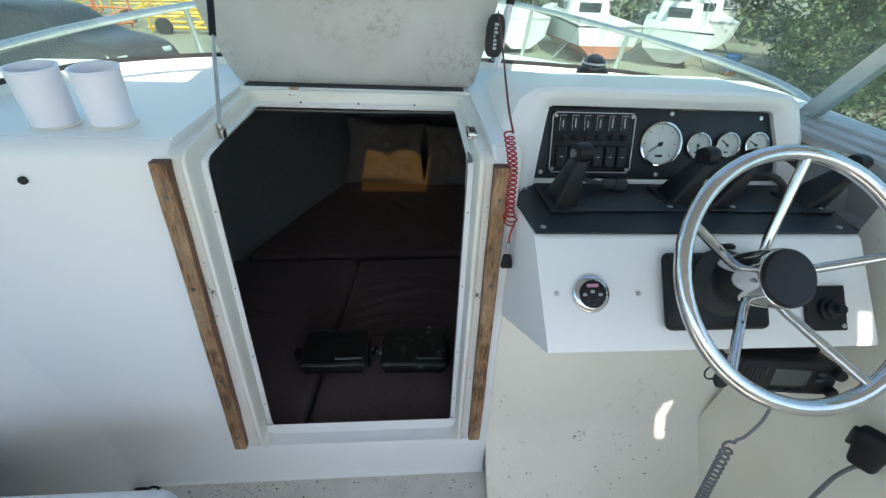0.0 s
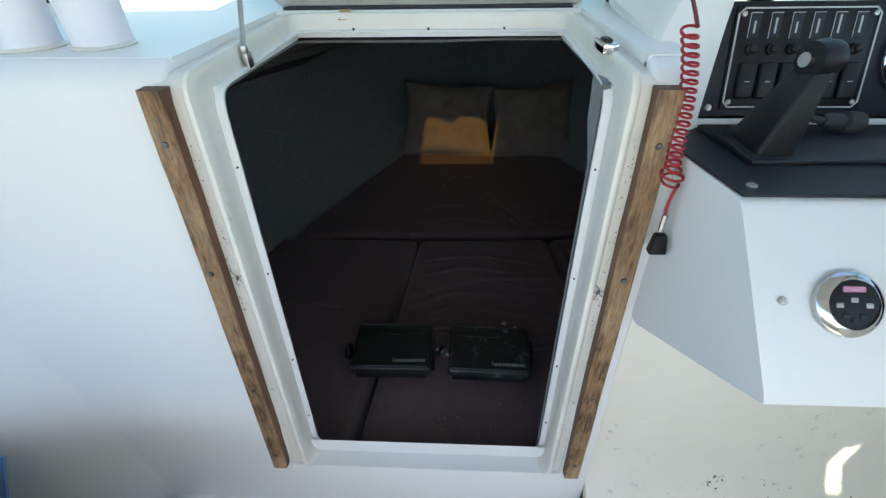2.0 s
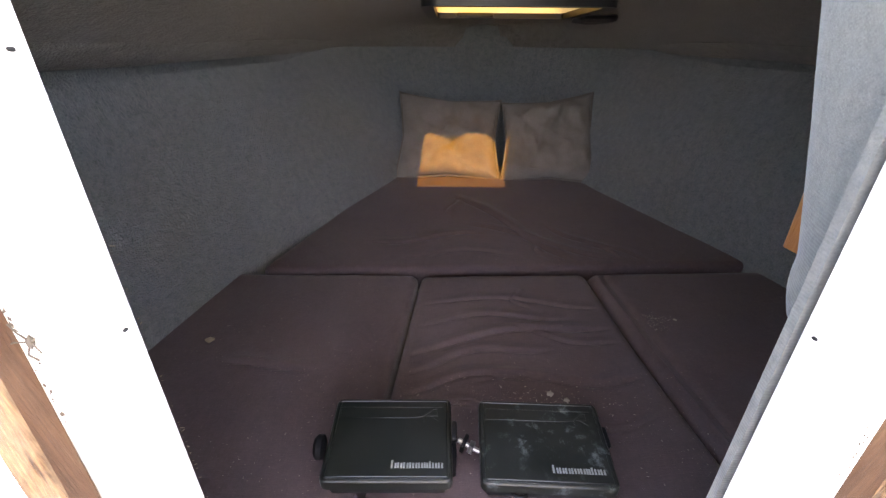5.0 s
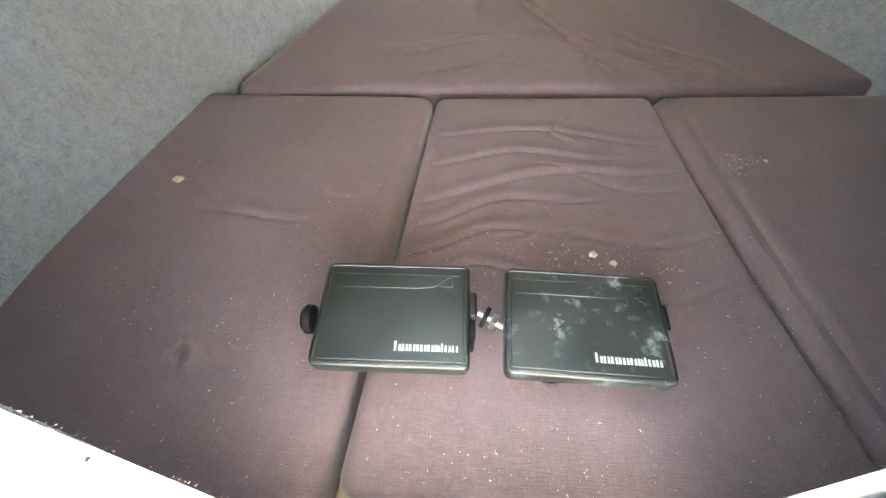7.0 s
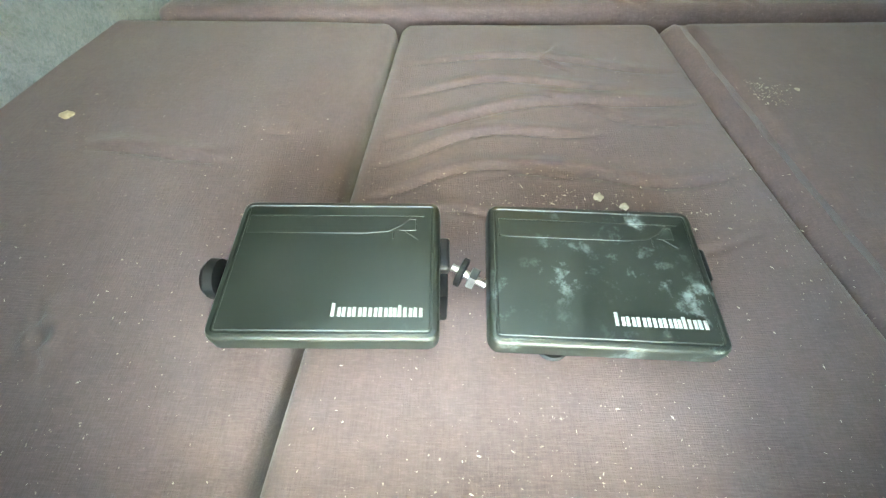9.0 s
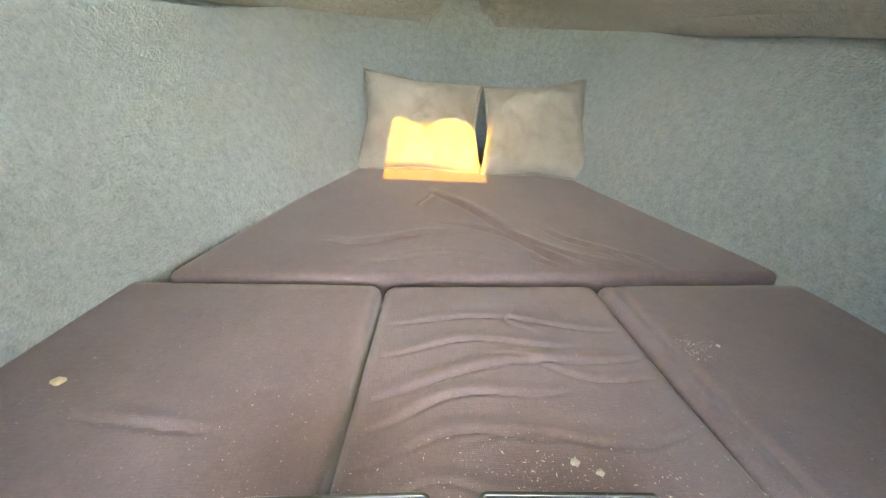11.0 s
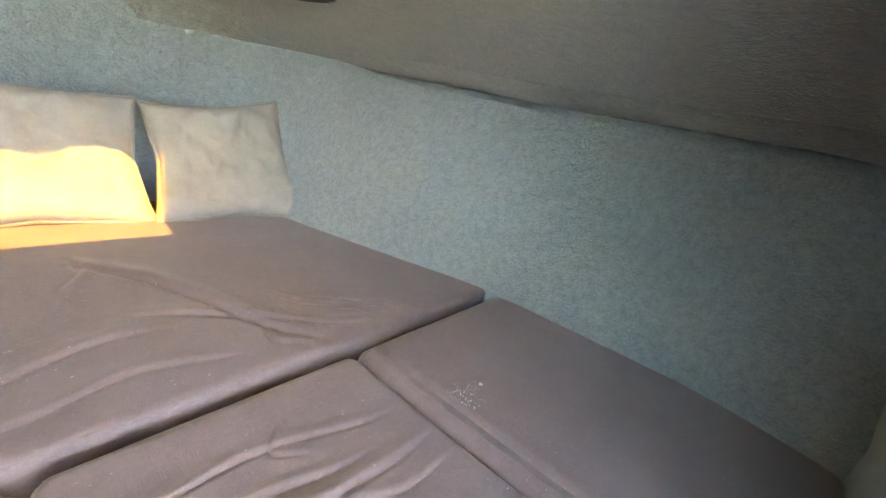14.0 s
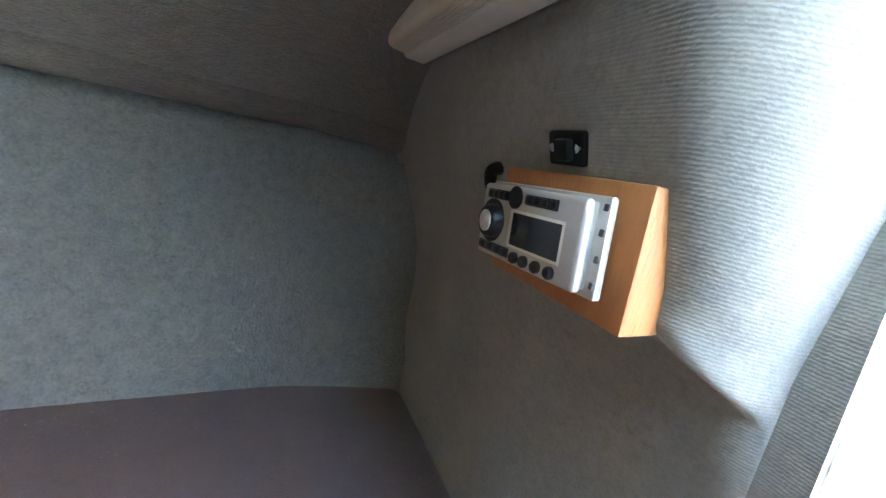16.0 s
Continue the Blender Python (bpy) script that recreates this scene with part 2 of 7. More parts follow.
SCREEN = surface("dark_screen", (0.02, 0.024, 0.028), (0.03, 0.034, 0.04), 14.0, 240.0, 0.12, relief=0.0)
RED = surface("red_lanyard", (0.42, 0.02, 0.025), (0.30, 0.012, 0.018), 30.0, 200.0, 0.4, relief=0.0)
ROPE = surface("black_rope", (0.012, 0.012, 0.015), (0.03, 0.03, 0.033), 60.0, 200.0, 0.9, relief=0.5)
BLUE = surface("blue_border", (0.12, 0.26, 0.50), (0.16, 0.31, 0.55), 20.0, 200.0, 0.5, relief=0.0)
YELLOW = surface("yellow_sheet", (0.72, 0.62, 0.10), (0.66, 0.66, 0.28), 9.0, 200.0, 0.5, relief=0.0)
RED_MARK = surface("red_marking", (0.5, 0.06, 0.06), (0.4, 0.05, 0.05), 20.0, 200.0, 0.5, relief=0.0)
VINYL = dirty("white_vinyl", (0.78, 0.80, 0.82), (0.72, 0.74, 0.77), (0.3, 0.27, 0.22), 0.3, 0.45)
CRUMB = surface("crumbs_and_lint", (0.42, 0.39, 0.33), (0.26, 0.21, 0.15), 40.0, 300.0, 0.9, relief=0.0)
RUST = surface("rust_stain", (0.35, 0.20, 0.09), (0.50, 0.36, 0.20), 40.0, 200.0, 0.8, relief=0.2)
CANVAS = surface("white_canvas", (0.66, 0.67, 0.66), (0.60, 0.61, 0.61), 10.0, 200.0, 0.9)
AMBER = glass_material("amber_acrylic", (0.40, 0.303, 0.115), 0.25, scatter=(0.06, (0.80, 0.72, 0.55)))
GLASS = glass_material("windscreen_glass", (0.70, 0.86, 0.76), 0.02, 0.19)
BAND = dirty("mildew_speck", (0.10, 0.08, 0.06), (0.16, 0.13, 0.1), (0.05, 0.04, 0.03), 0.5, 0.8)
GROUND = surface("yard_ground", (0.155, 0.158, 0.112), (0.23, 0.222, 0.17), 0.35, 9.0, 0.95, relief=0.3, depth=0.02)
LEAF = surface("leaves", (0.045, 0.075, 0.022), (0.16, 0.19, 0.075), 1.2, 14.0, 0.6, relief=0.2)
BARK = surface("bark", (0.10, 0.075, 0.05), (0.17, 0.13, 0.095), 6.0, 40.0, 0.9, relief=0.5, depth=0.02)
HULL_WHITE = surface("white_hull", (0.72, 0.72, 0.70), (0.62, 0.62, 0.60), 0.8, 12.0, 0.4)
HULL_RED = surface("red_bottom_paint", (0.36, 0.11, 0.06), (0.44, 0.16, 0.09), 1.5, 12.0, 0.7)
HULL_BLUE = surface("blue_tarp", (0.05, 0.17, 0.42), (0.08, 0.22, 0.5), 4.0, 30.0, 0.6)
HULL_DARK = surface("black_paint", (0.007, 0.008, 0.010), (0.014, 0.015, 0.018), 0.8, 12.0, 0.3)
SAFETY = surface("yellow_steel", (0.62, 0.40, 0.03), (0.50, 0.30, 0.04), 3.0, 30.0, 0.5)
ORANGE = surface("orange_steel", (0.55, 0.17, 0.04), (0.45, 0.14, 0.05), 3.0, 30.0, 0.5)
WINDOW_DARK = surface("dark_cabin_window", (0.02, 0.025, 0.03), (0.03, 0.035, 0.04), 3.0, 20.0, 0.1)


# ---------------------------------------------------------------- building
def thing(name, base, label, category, group="", kind=""):
    """An empty at the base of a thing, which parents its parts."""
    ob = new(name)
    ob.empty_display_size = 0.05
    ob.location = W(base)
    return tagged(ob, label, category, group, kind)


def link(name, bm, material, origin=None, smooth=True, plan=True):
    if plan:
        bm.transform(Matrix.Scale(U, 4) @ Matrix.Translation((0, 0, -Z0)))
    if origin is not None:
        bm.transform(Matrix.Translation(-origin))
    me = bpy.data.meshes.new(name)
    bmesh.ops.recalc_face_normals(bm, faces=bm.faces)
    bm.to_mesh(me)
    bm.free()
    me.materials.append(material)
    if smooth:
        me.set_sharp_from_angle(angle=radians(38))
    else:
        me.shade_flat()
    return new(name, me)


def root_of(ob):
    while ob.parent:
        ob = ob.parent
    return ob


def part(name, bm, material, parent, label="", smooth=True):
    ob = link(name, bm, material, root_of(parent).location.copy(), smooth)
    ob.parent = parent
    return tagged(ob, label)


def solo(name, bm, material, label, category, group="", kind="", smooth=True):
    return tagged(link(name, bm, material, None, smooth), label, category, group, kind)


def add_faces(bm, pts, faces):
    vs = [bm.verts.new(p) for p in pts]
    out = []
    for f in faces:
        try:
            out.append(bm.faces.new([vs[i] for i in f]))
        except ValueError:
            pass
    return vs, out


HEX = ((0, 3, 2, 1), (4, 5, 6, 7), (0, 1, 5, 4), (1, 2, 6, 5), (2, 3, 7, 6), (3, 0, 4, 7))


def hexa(pts, bevel=0.0, seg=2, bm=None):
    """A block of eight corners: four below, four above, both the same way round."""
    own = bmesh.new()
    add_faces(own, pts, HEX)
    if bevel:
        bmesh.ops.bevel(own, geom=own.edges[:], offset=bevel, segments=seg, affect="EDGES", profile=0.5)
    return merge(bm, own)


def box(x0, x1, y0, y1, z0, z1, bevel=0.0, seg=2, bm=None, turn=None):
    pts = [(x0, y0, z0), (x1, y0, z0), (x1, y1, z0), (x0, y1, z0), (x0, y0, z1), (x1, y0, z1), (x1, y1, z1), (x0, y1, z1)]
    own = hexa(pts, bevel, seg)
    if turn is not None:
        own.transform(turn)
    return merge(bm, own)


def merge(bm, own):
    if bm is None:
        return own
    me = bpy.data.meshes.new("tmp")
    own.to_mesh(me)
    own.free()
    bm.from_mesh(me)
    bpy.data.meshes.remove(me)
    return bm


def prism(poly, way, bevel=0.0, seg=2, bm=None):
    """A flat outline (3D points) drawn out along a way."""
    own = bmesh.new()
    n, way = len(poly), Vector(way)
    pts = [Vector(p) for p in poly] + [Vector(p) + way for p in poly]
    add_faces(own, pts, [tuple(range(n)), tuple(range(2 * n - 1, n - 1, -1))] + [(i, i + n, (i + 1) % n + n, (i + 1) % n) for i in range(n)])
    bmesh.ops.recalc_face_normals(own, faces=own.faces)
    if bevel:
        bmesh.ops.bevel(own, geom=own.edges[:], offset=bevel, segments=seg, affect="EDGES", profile=0.5)
    return merge(bm, own)


def curve_points(pts, n=8, closed=False):
    """A smooth line through points."""
    pts = [Vector(p) for p in pts]
    out, m = [], len(pts)
    for i in range(m if closed else m - 1):
        p0 = pts[(i - 1) % m] if closed or i else pts[0]
        p1, p2 = pts[i], pts[(i + 1) % m]
        p3 = pts[(i + 2) % m] if closed or i + 2 < m else pts[-1]
        for k in range(n):
            t = k / n
            out.append(0.5 * ((2 * p1) + (p2 - p0) * t + (2 * p0 - 5 * p1 + 4 * p2 - p3) * t * t + (3 * p1 - p0 - 3 * p2 + p3) * t ** 3))
    if not closed:
        out.append(pts[-1])
    return out


def sweep(path, section, closed=False, up=(0, 0, 1), bm=None, caps=True):
    """A section (points across, up) drawn along a path."""
    own = bmesh.new()
    path, up = [Vector(p) for p in path], Vector(up)
    n, k, rings = len(path), len(section), []
    for i, p in enumerate(path):
        a = path[i - 1] if (i or closed) else p
        b = path[(i + 1) % n] if (i + 1 < n or closed) else p
        d = (b - a).normalized()
        side = d.cross(up)
        if side.length < 1e-4:
            side = d.cross(Vector((0, 1, 0.01)))
        side.normalize()
        top = side.cross(d).normalized()
        rings.append([own.verts.new(p + side * s + top * t) for s, t in section])
    for i in range(n if closed else n - 1):
        r, q = rings[i], rings[(i + 1) % n]
        for j in range(k):
            own.faces.new((r[j], r[(j + 1) % k], q[(j + 1) % k], q[j]))
    if caps and not closed:
        own.faces.new(rings[0]), own.faces.new(rings[-1][::-1])
    return merge(bm, own)


def ring(r, seg=10, sx=1.0, sy=1.0):
    return [(r * sx * math.cos(2 * math.pi * i / seg), r * sy * math.sin(2 * math.pi * i / seg)) for i in range(seg)]


def tube(path, r, seg=10, closed=False, bm=None, up=(0, 0.13, 1)):
    return sweep(path, ring(r, seg), closed, up, bm)


def lathe(profile, origin, axis=(0, 0, 1), seg=28, bm=None):
    """A turned shape: (radius, height) along an axis."""
    own = bmesh.new()
    turn = Vector(axis).normalized().to_track_quat("Z", "Y").to_matrix().to_4x4()
    rows = []
    for r, h in profile:
        if r < 1e-6:
            rows.append([own.verts.new((0, 0, h))])
        else:
            rows.append([own.verts.new((r * math.cos(2 * math.pi * i / seg), r * math.sin(2 * math.pi * i / seg), h)) for i in range(seg)])
    for a, b in zip(rows, rows[1:]):
        for i in range(seg):
            j = (i + 1) % seg
            if len(a) == 1 and len(b) > 1:
                own.faces.new((a[0], b[i], b[j]))
            elif len(b) == 1 and len(a) > 1:
                own.faces.new((a[i], a[j], b[0]))
            elif len(a) > 1:
                own.faces.new((a[i], a[j], b[j], b[i]))
    if len(rows[0]) > 1:
        own.faces.new(rows[0][::-1])
    if len(rows[-1]) > 1:
        own.faces.new(rows[-1])
    own.transform(Matrix.Translation(Vector(origin)) @ turn)
    return merge(bm, own)


def sheet(f, us, vs, thick=0.0, skip=None, bm=None):
    """A surface f(u, v) over two lists of values; skip(u, v) leaves a cell out."""
    own = bmesh.new()
    g = [[own.verts.new(f(u, v)) for v in vs] for u in us]
    for i in range(len(us) - 1):
        for j in range(len(vs) - 1):
            if skip and skip((us[i] + us[i + 1]) / 2, (vs[j] + vs[j + 1]) / 2):
                continue
            own.faces.new((g[i][j], g[i + 1][j], g[i + 1][j + 1], g[i][j + 1]))
    bmesh.ops.delete(own, geom=[v for v in own.verts if not v.link_faces], context="VERTS")
    if thick:
        bmesh.ops.recalc_face_normals(own, faces=own.faces)
        bmesh.ops.solidify(own, geom=own.faces[:], thickness=thick)
    return merge(bm, own)


def steps(a, b, n, *more):
    """Even values from a to b, with some others set in."""
    return sorted(set([round(a + (b - a) * i / n, 5) for i in range(n + 1)] + [m for m in more if a < m < b]))


def along(table, x):
    """Straight interpolation in a table of (x, value)."""
    if x <= table[0][0]:
        return table[0][1]
    for (a, p), (b, q) in zip(table, table[1:]):
        if x <= b:
            return p + (q - p) * (x - a) / (b - a)
    return table[-1][1]


def soft(table, x, w=0.12):
    return sum(along(table, x + w * k) for k in (-1, -0.5, 0, 0.5, 1)) / 5


def rough_noise(p, scale, amount):
    return noise.noise(Vector(p) * scale) * amount


def screws(parent, places, normal, r=0.006, material=None):
    """Cross-head screws, each a part of its parent."""
    normal = Vector(normal).normalized()
    for p in places:
        b = lathe([(r, -0.002), (r, 0.001), (r * 0.8, 0.0024), (r * 0.3, 0.0028), (0, 0.0012)], p, normal, 12)
        part("screw", b, material or STEEL, parent)


# ---------------------------------------------------------------- the boat's shell
CX = 0.155                                 # the boat's middle line
OL, OR_, OB, OF = -0.325, 0.261, 0.298, 1.556   # the companionway: sides, sill, forward edge
FLOOR = 0.12


def yb(z):
    """The cockpit face of the bulkhead, which leans forward a little."""
    return 1.030 + 0.0993 * (z - 0.304)


def bulkhead(name, x0, x1, top, label, bevel_top=True):
    prof = [(1.000, FLOOR - 0.04), (1.000, FLOOR + 0.002), (1.008, FLOOR + 0.007), (1.013, FLOOR + 0.022), (1.017, FLOOR + 0.065), (1.023, FLOOR + 0.15)]
    prof += [(yb(z), z) for z in (0.33, 0.55, 0.8, 1.0) if z < top - 0.03]
    if bevel_top:
        for k in range(6):
            a = math.pi / 2 * k / 5
            prof.append((yb(top) + 0.05 - 0.05 * math.cos(a), top - 0.05 + 0.05 * math.sin(a)))
        prof += [(yb(top) + 0.06, top), (yb(top) + 0.06, top - 0.04), (yb(top) + 0.042, top - 0.06)]
    else:
        prof += [(yb(top), top), (yb(top) + 0.04, top)]
    prof += [(yb(0.33) + 0.042, 0.33), (1.06, FLOOR - 0.04)]
    b = prism([(x0, y, z) for y, z in prof], (x1 - x0, 0, 0))
    ends = [e for e in b.edges if len(e.link_faces) == 2 and any(abs(f.normal.x) > 0.9 for f in e.link_faces) and min(v.co.z for v in e.verts) > 0.3]
    bmesh.ops.bevel(b, geom=ends, offset=0.009, segments=3, affect="EDGES", profile=0.5)
    return solo(name, b, GELCOAT, label, "wall", kind="structure")


solo("floor", box(-1.35, 1.45, -1.7, 1.02, FLOOR - 0.05, FLOOR), SOLE, "cream non-skid cockpit sole, speckled with dirt", "floor", kind="structure")
bulkhead("wall_bulkhead_port", -1.32, -0.384, 1.25, "white gelcoat bulkhead with a rounded top edge")
bulkhead("wall_bulkhead_sill", -0.384, 0.312, 0.288, "white gelcoat sill below the companionway", False)
bulkhead("wall_bulkhead_starboard", 0.312, 0.378, 1.25, "narrow white gelcoat post beside the companionway")


def corner_port(u, z):
    """The bulkhead swells softly aft towards the port side, lower down the further in."""
    x0 = along([(0.12, -0.72), (0.35, -0.76), (0.6, -0.82), (0.85, -0.92), (1.05, -1.08), (1.18, -1.22)], z)
    foot_y = along([(0.118, 1.000), (0.127, 1.008), (0.142, 1.013), (0.185, 1.017), (0.27, 1.023), (0.33, yb(0.33)), (1.25, yb(1.25))], z)
    d = (x0 + 1.31) * u
    y = foot_y + 0.003 - 0.26 * (math.sqrt(d * d + 0.006) - 0.0775)
    return (x0 + (-1.31 - x0) * u, y, z)


solo("wall_corner_port", sheet(corner_port, steps(0, 1, 28), steps(0.118, 1.18, 16, 0.127, 0.142, 0.27, 0.33), 0.001), GELCOAT, "white moulded corner between bulkhead and cockpit side", "wall", kind="structure")

# footwell under the console
foot = [(0.84, FLOOR - 0.04), (0.86, FLOOR + 0.004), (0.90, FLOOR + 0.016), (1.035, 0.285), (1.062, 0.318), (1.075, 0.43), (1.085, 0.86), (1.10, 0.86), (1.09, 0.42), (1.075, 0.30), (0.93, FLOOR), (0.90, FLOOR - 0.04)]
fw = prism([(0.378, y, z) for y, z in foot], (0.86, 0, 0))
solo("wall_footwell", fw, GELCOAT_WARM, "cream moulded footwell wall with a sloping foot rest", "wall", kind="structure")
side = [(1.085, FLOOR - 0.04), (1.115, FLOOR + 0.02), (1.135, 0.33), (1.20, 0.80), (1.235, 1.16), (1.26, 1.19), (1.46, 1.20), (1.46, FLOOR - 0.04)]
solo("wall_cockpit_starboard", prism([(x, -1.7, z) for x, z in side], (0, 2.76, 0), 0.008), GELCOAT_WARM, "cream moulded cockpit side with a gunwale", "wall", kind="structure")
side_p = [(-1.23, FLOOR - 0.04), (-1.25, FLOOR + 0.03), (-1.28, 0.6), (-1.30, 1.16), (-1.32, 1.19), (-1.46, 1.20), (-1.46, FLOOR - 0.04)]
solo("wall_cockpit_port", prism([(x, -1.7, z) for x, z in side_p], (0, 2.72, 0), 0.008), GELCOAT, "white moulded cockpit side with a gunwale", "wall", kind="structure")
solo("wall_transom", box(-1.46, 1.46, -1.78, -1.7, FLOOR - 0.05, 0.98, 0.02), GELCOAT, "white gelcoat transom", "wall", kind="structure")

# deck, with the companionway and the bow hatch cut through it
HX0, HX1, HY0, HY1 = -0.095, 0.378, 2.185, 2.66
DECK_HALF = [(1.0, 1.30), (1.6, 1.30), (2.1, 1.24), (2.6, 1.12), (3.0, 0.98), (3.5, 0.74), (3.9, 0.46), (4.2, 0.10)]
DECK_Z = [(1.0, 1.25), (1.62, 1.254), (1.84, 1.272), (2.0, 1.25), (2.45, 1.165), (2.9, 1.135), (3.5, 1.08), (4.2, 1.02)]


def deck_hole(x, y):
    return (-0.384 < x < 0.312 and 1.0 < y < 1.60) or (0.378 < x < 1.19 and y < 1.60) or (HX0 < x < HX1 and HY0 < y < HY1)


dk = bmesh.new()
xs = steps(-1.18, 1.46, 22, -0.384, 0.312, HX0, HX1, 0.378, 1.19)
ys = steps(1.168, 4.2, 40, 1.60, HY0, HY1)


def deck_flat(x, y):
    half = along(DECK_HALF, y)
    x = min(max(x, CX - half), CX + half)
    s = (x - CX) / half
    return (x, y, along(DECK_Z, y) - 0.0245 - 0.035 * s * s * min(1, max(0, (y - 1.7) / 0.5)))


sheet(deck_flat, xs, ys, -0.024, lambda x, y: deck_hole(x, y) or abs(x - CX) > along(DECK_HALF, y) + 0.05, dk)
bmesh.ops.remove_doubles(dk, verts=dk.verts, dist=1e-4)
solo("roof_foredeck", dk, GELCOAT, "white gelcoat foredeck, half in sun", "deck", kind="structure")

# hull outside
BEAM = [(-1.7, 1.36), (1.0, 1.36), (1.6, 1.33), (2.1, 1.26), (2.6, 1.14), (3.0, 1.0), (3.5, 0.76), (3.9, 0.48), (4.2, 0.12)]


def hull_point(sg):
    def f(y, v):
        top, low = along(BEAM, y), along(BEAM, y) * (0.97 if y < 2 else 0.97 - 0.17 * min(1, (y - 2) / 1.5))
        return (CX + sg * (top + (low - top) * v), y, along(DECK_Z, y) - 0.10 - 1.05 * v)
    return f


def bottom_point(sg):
    """The bottom of the hull, from the chine down to the keel."""
    def f(y, v):
        x, _, z = hull_point(sg)(y, 1.0)
        keel = -0.42 + 0.55 * max(0, (y - 2.4) / 1.8) ** 2
        return (CX + (x - CX) * (1 - v), y, z + (min(keel, z - 0.02) - z) * v)
    return f


kb = bmesh.new()
for sg in (-1, 1):
    sheet(bottom_point(sg), steps(-1.75, 4.2, 30), steps(0, 1, 4), 0.012, None, kb)
solo("wall_hull_bottom", kb, GELCOAT, "white hull bottom rising to the bow", "hull", kind="structure")
for y in (-1.0, 1.6):
    solo("floor_keel_block", box(CX - 0.35, CX + 0.35, y - 0.15, y + 0.15, -1.42, -0.38, 0.02), TEAK_DARK, "timber block under the keel", "block", kind="structure")

hb = bmesh.new()
for sg in (-1, 1):
    sheet(hull_point(sg), steps(-1.75, 4.2, 30), steps(0, 1, 6), 0.012, None, hb)
solo("wall_hull", hb, GELCOAT, "white fibreglass hull side", "hull", kind="structure")


# ---------------------------------------------------------------- rim of the companionway
def rim_path(inset, deep):
    """Round the opening: up one side, forward along the deck, across, back and down."""
    x0, x1 = OL - inset, OR_ + inset
    zt, yf, zb = 1.203 + deep * 0.64, OF + inset, OB - inset
    ya = lambda z: 1.058 + 0.0905 * z - deep
    base = [(x0, ya(zb), zb), (x0, ya(zt), zt), (x0, yf, zt + 0.012), (x1, yf, zt + 0.012), (x1, ya(zt), zt), (x1, ya(zb), zb)]
    r = 0.035
    out = []
    n = len(base)
    for i, p in enumerate(base):
        p = Vector(p)
        a, b = (Vector(base[i - 1]) - p).normalized(), (Vector(base[(i + 1) % n]) - p).normalized()
        for k in range(5):
            t = k / 4
            out.append((p + a * r) * (1 - t) ** 2 + p * 2 * t * (1 - t) + (p + b * r) * t * t)
    return out


rim = thing("door_companionway_rim", (-0.03, 1.1, 0.28), "moulded white gelcoat rim round the open companionway, scuffed", "door frame", kind="structure")


def rim_strip(offsets, thick_close):
    """A moulding whose section is given as (inset, forward) pairs."""
    own = bmesh.new()
    loops = [[own.verts.new(p) for p in rim_path(i, d)] for i, d in offsets]
    m = len(loops[0])
    for a, b in zip(loops, loops[1:] + ([loops[0]] if thick_close else [])):
        for i in range(m):
            own.faces.new((a[i], a[(i + 1) % m], b[(i + 1) % m], b[i]))
    return own


part("bead", rim_strip([(0.0134, -0.002), (0.0134, 0.005), (0.0137, 0.026), (0.0145, 0.040), (0.0163, 0.050), (0.019, 0.0565), (0.0235, 0.058), (0.028, 0.0565), (0.032, 0.052), (0.035, 0.0475), (0.040, 0.0465), (0.075, 0.0465), (0.075, -0.002)], True), BEAD, rim, "rounded white bead, mildewed at its edge")
part("flange", rim_strip([(0.0, 0.0), (0.0, 0.004), (0.0129, 0.006), (0.0129, 0.0)], True), GELCOAT, rim, "thin white flange with small screws")
screws(rim, [(OL - 0.006, 1.058 + 0.0905 * z - 0.006, z) for z in (0.42, 0.62, 0.86, 1.08)], (0, -1, 0.1), 0.0017, BLACK)
screws(rim, [(OR_ + 0.006, 1.058 + 0.0905 * z - 0.006, z) for z in (0.42, 0.62, 0.86, 1.08)], (0, -1, 0.1), 0.0017, BLACK)
screws(rim, [(x, OF + 0.006, 1.2205) for x in (-0.2, -0.03, 0.14)], (0, -0.2, 1), 0.0026, BLACK)
screws(rim, [(x, 1.079, OB - 0.006) for x in (-0.24, -0.03, 0.17)], (0, -1, 0.3), 0.0026, BLACK)
part("rust_mark", sheet(lambda u, v: (-0.235 + 0.03 * u + rough_noise((u * 3, v * 3, 1), 1.0, 0.005), OF + 0.0145 + 0.020 * v + rough_noise((u * 3, v * 3, 7), 1.0, 0.006), 1.238 + 0.019 * v), steps(0, 1, 6), steps(0, 1, 5), 0.001), RUST, rim, "brown rust stain")


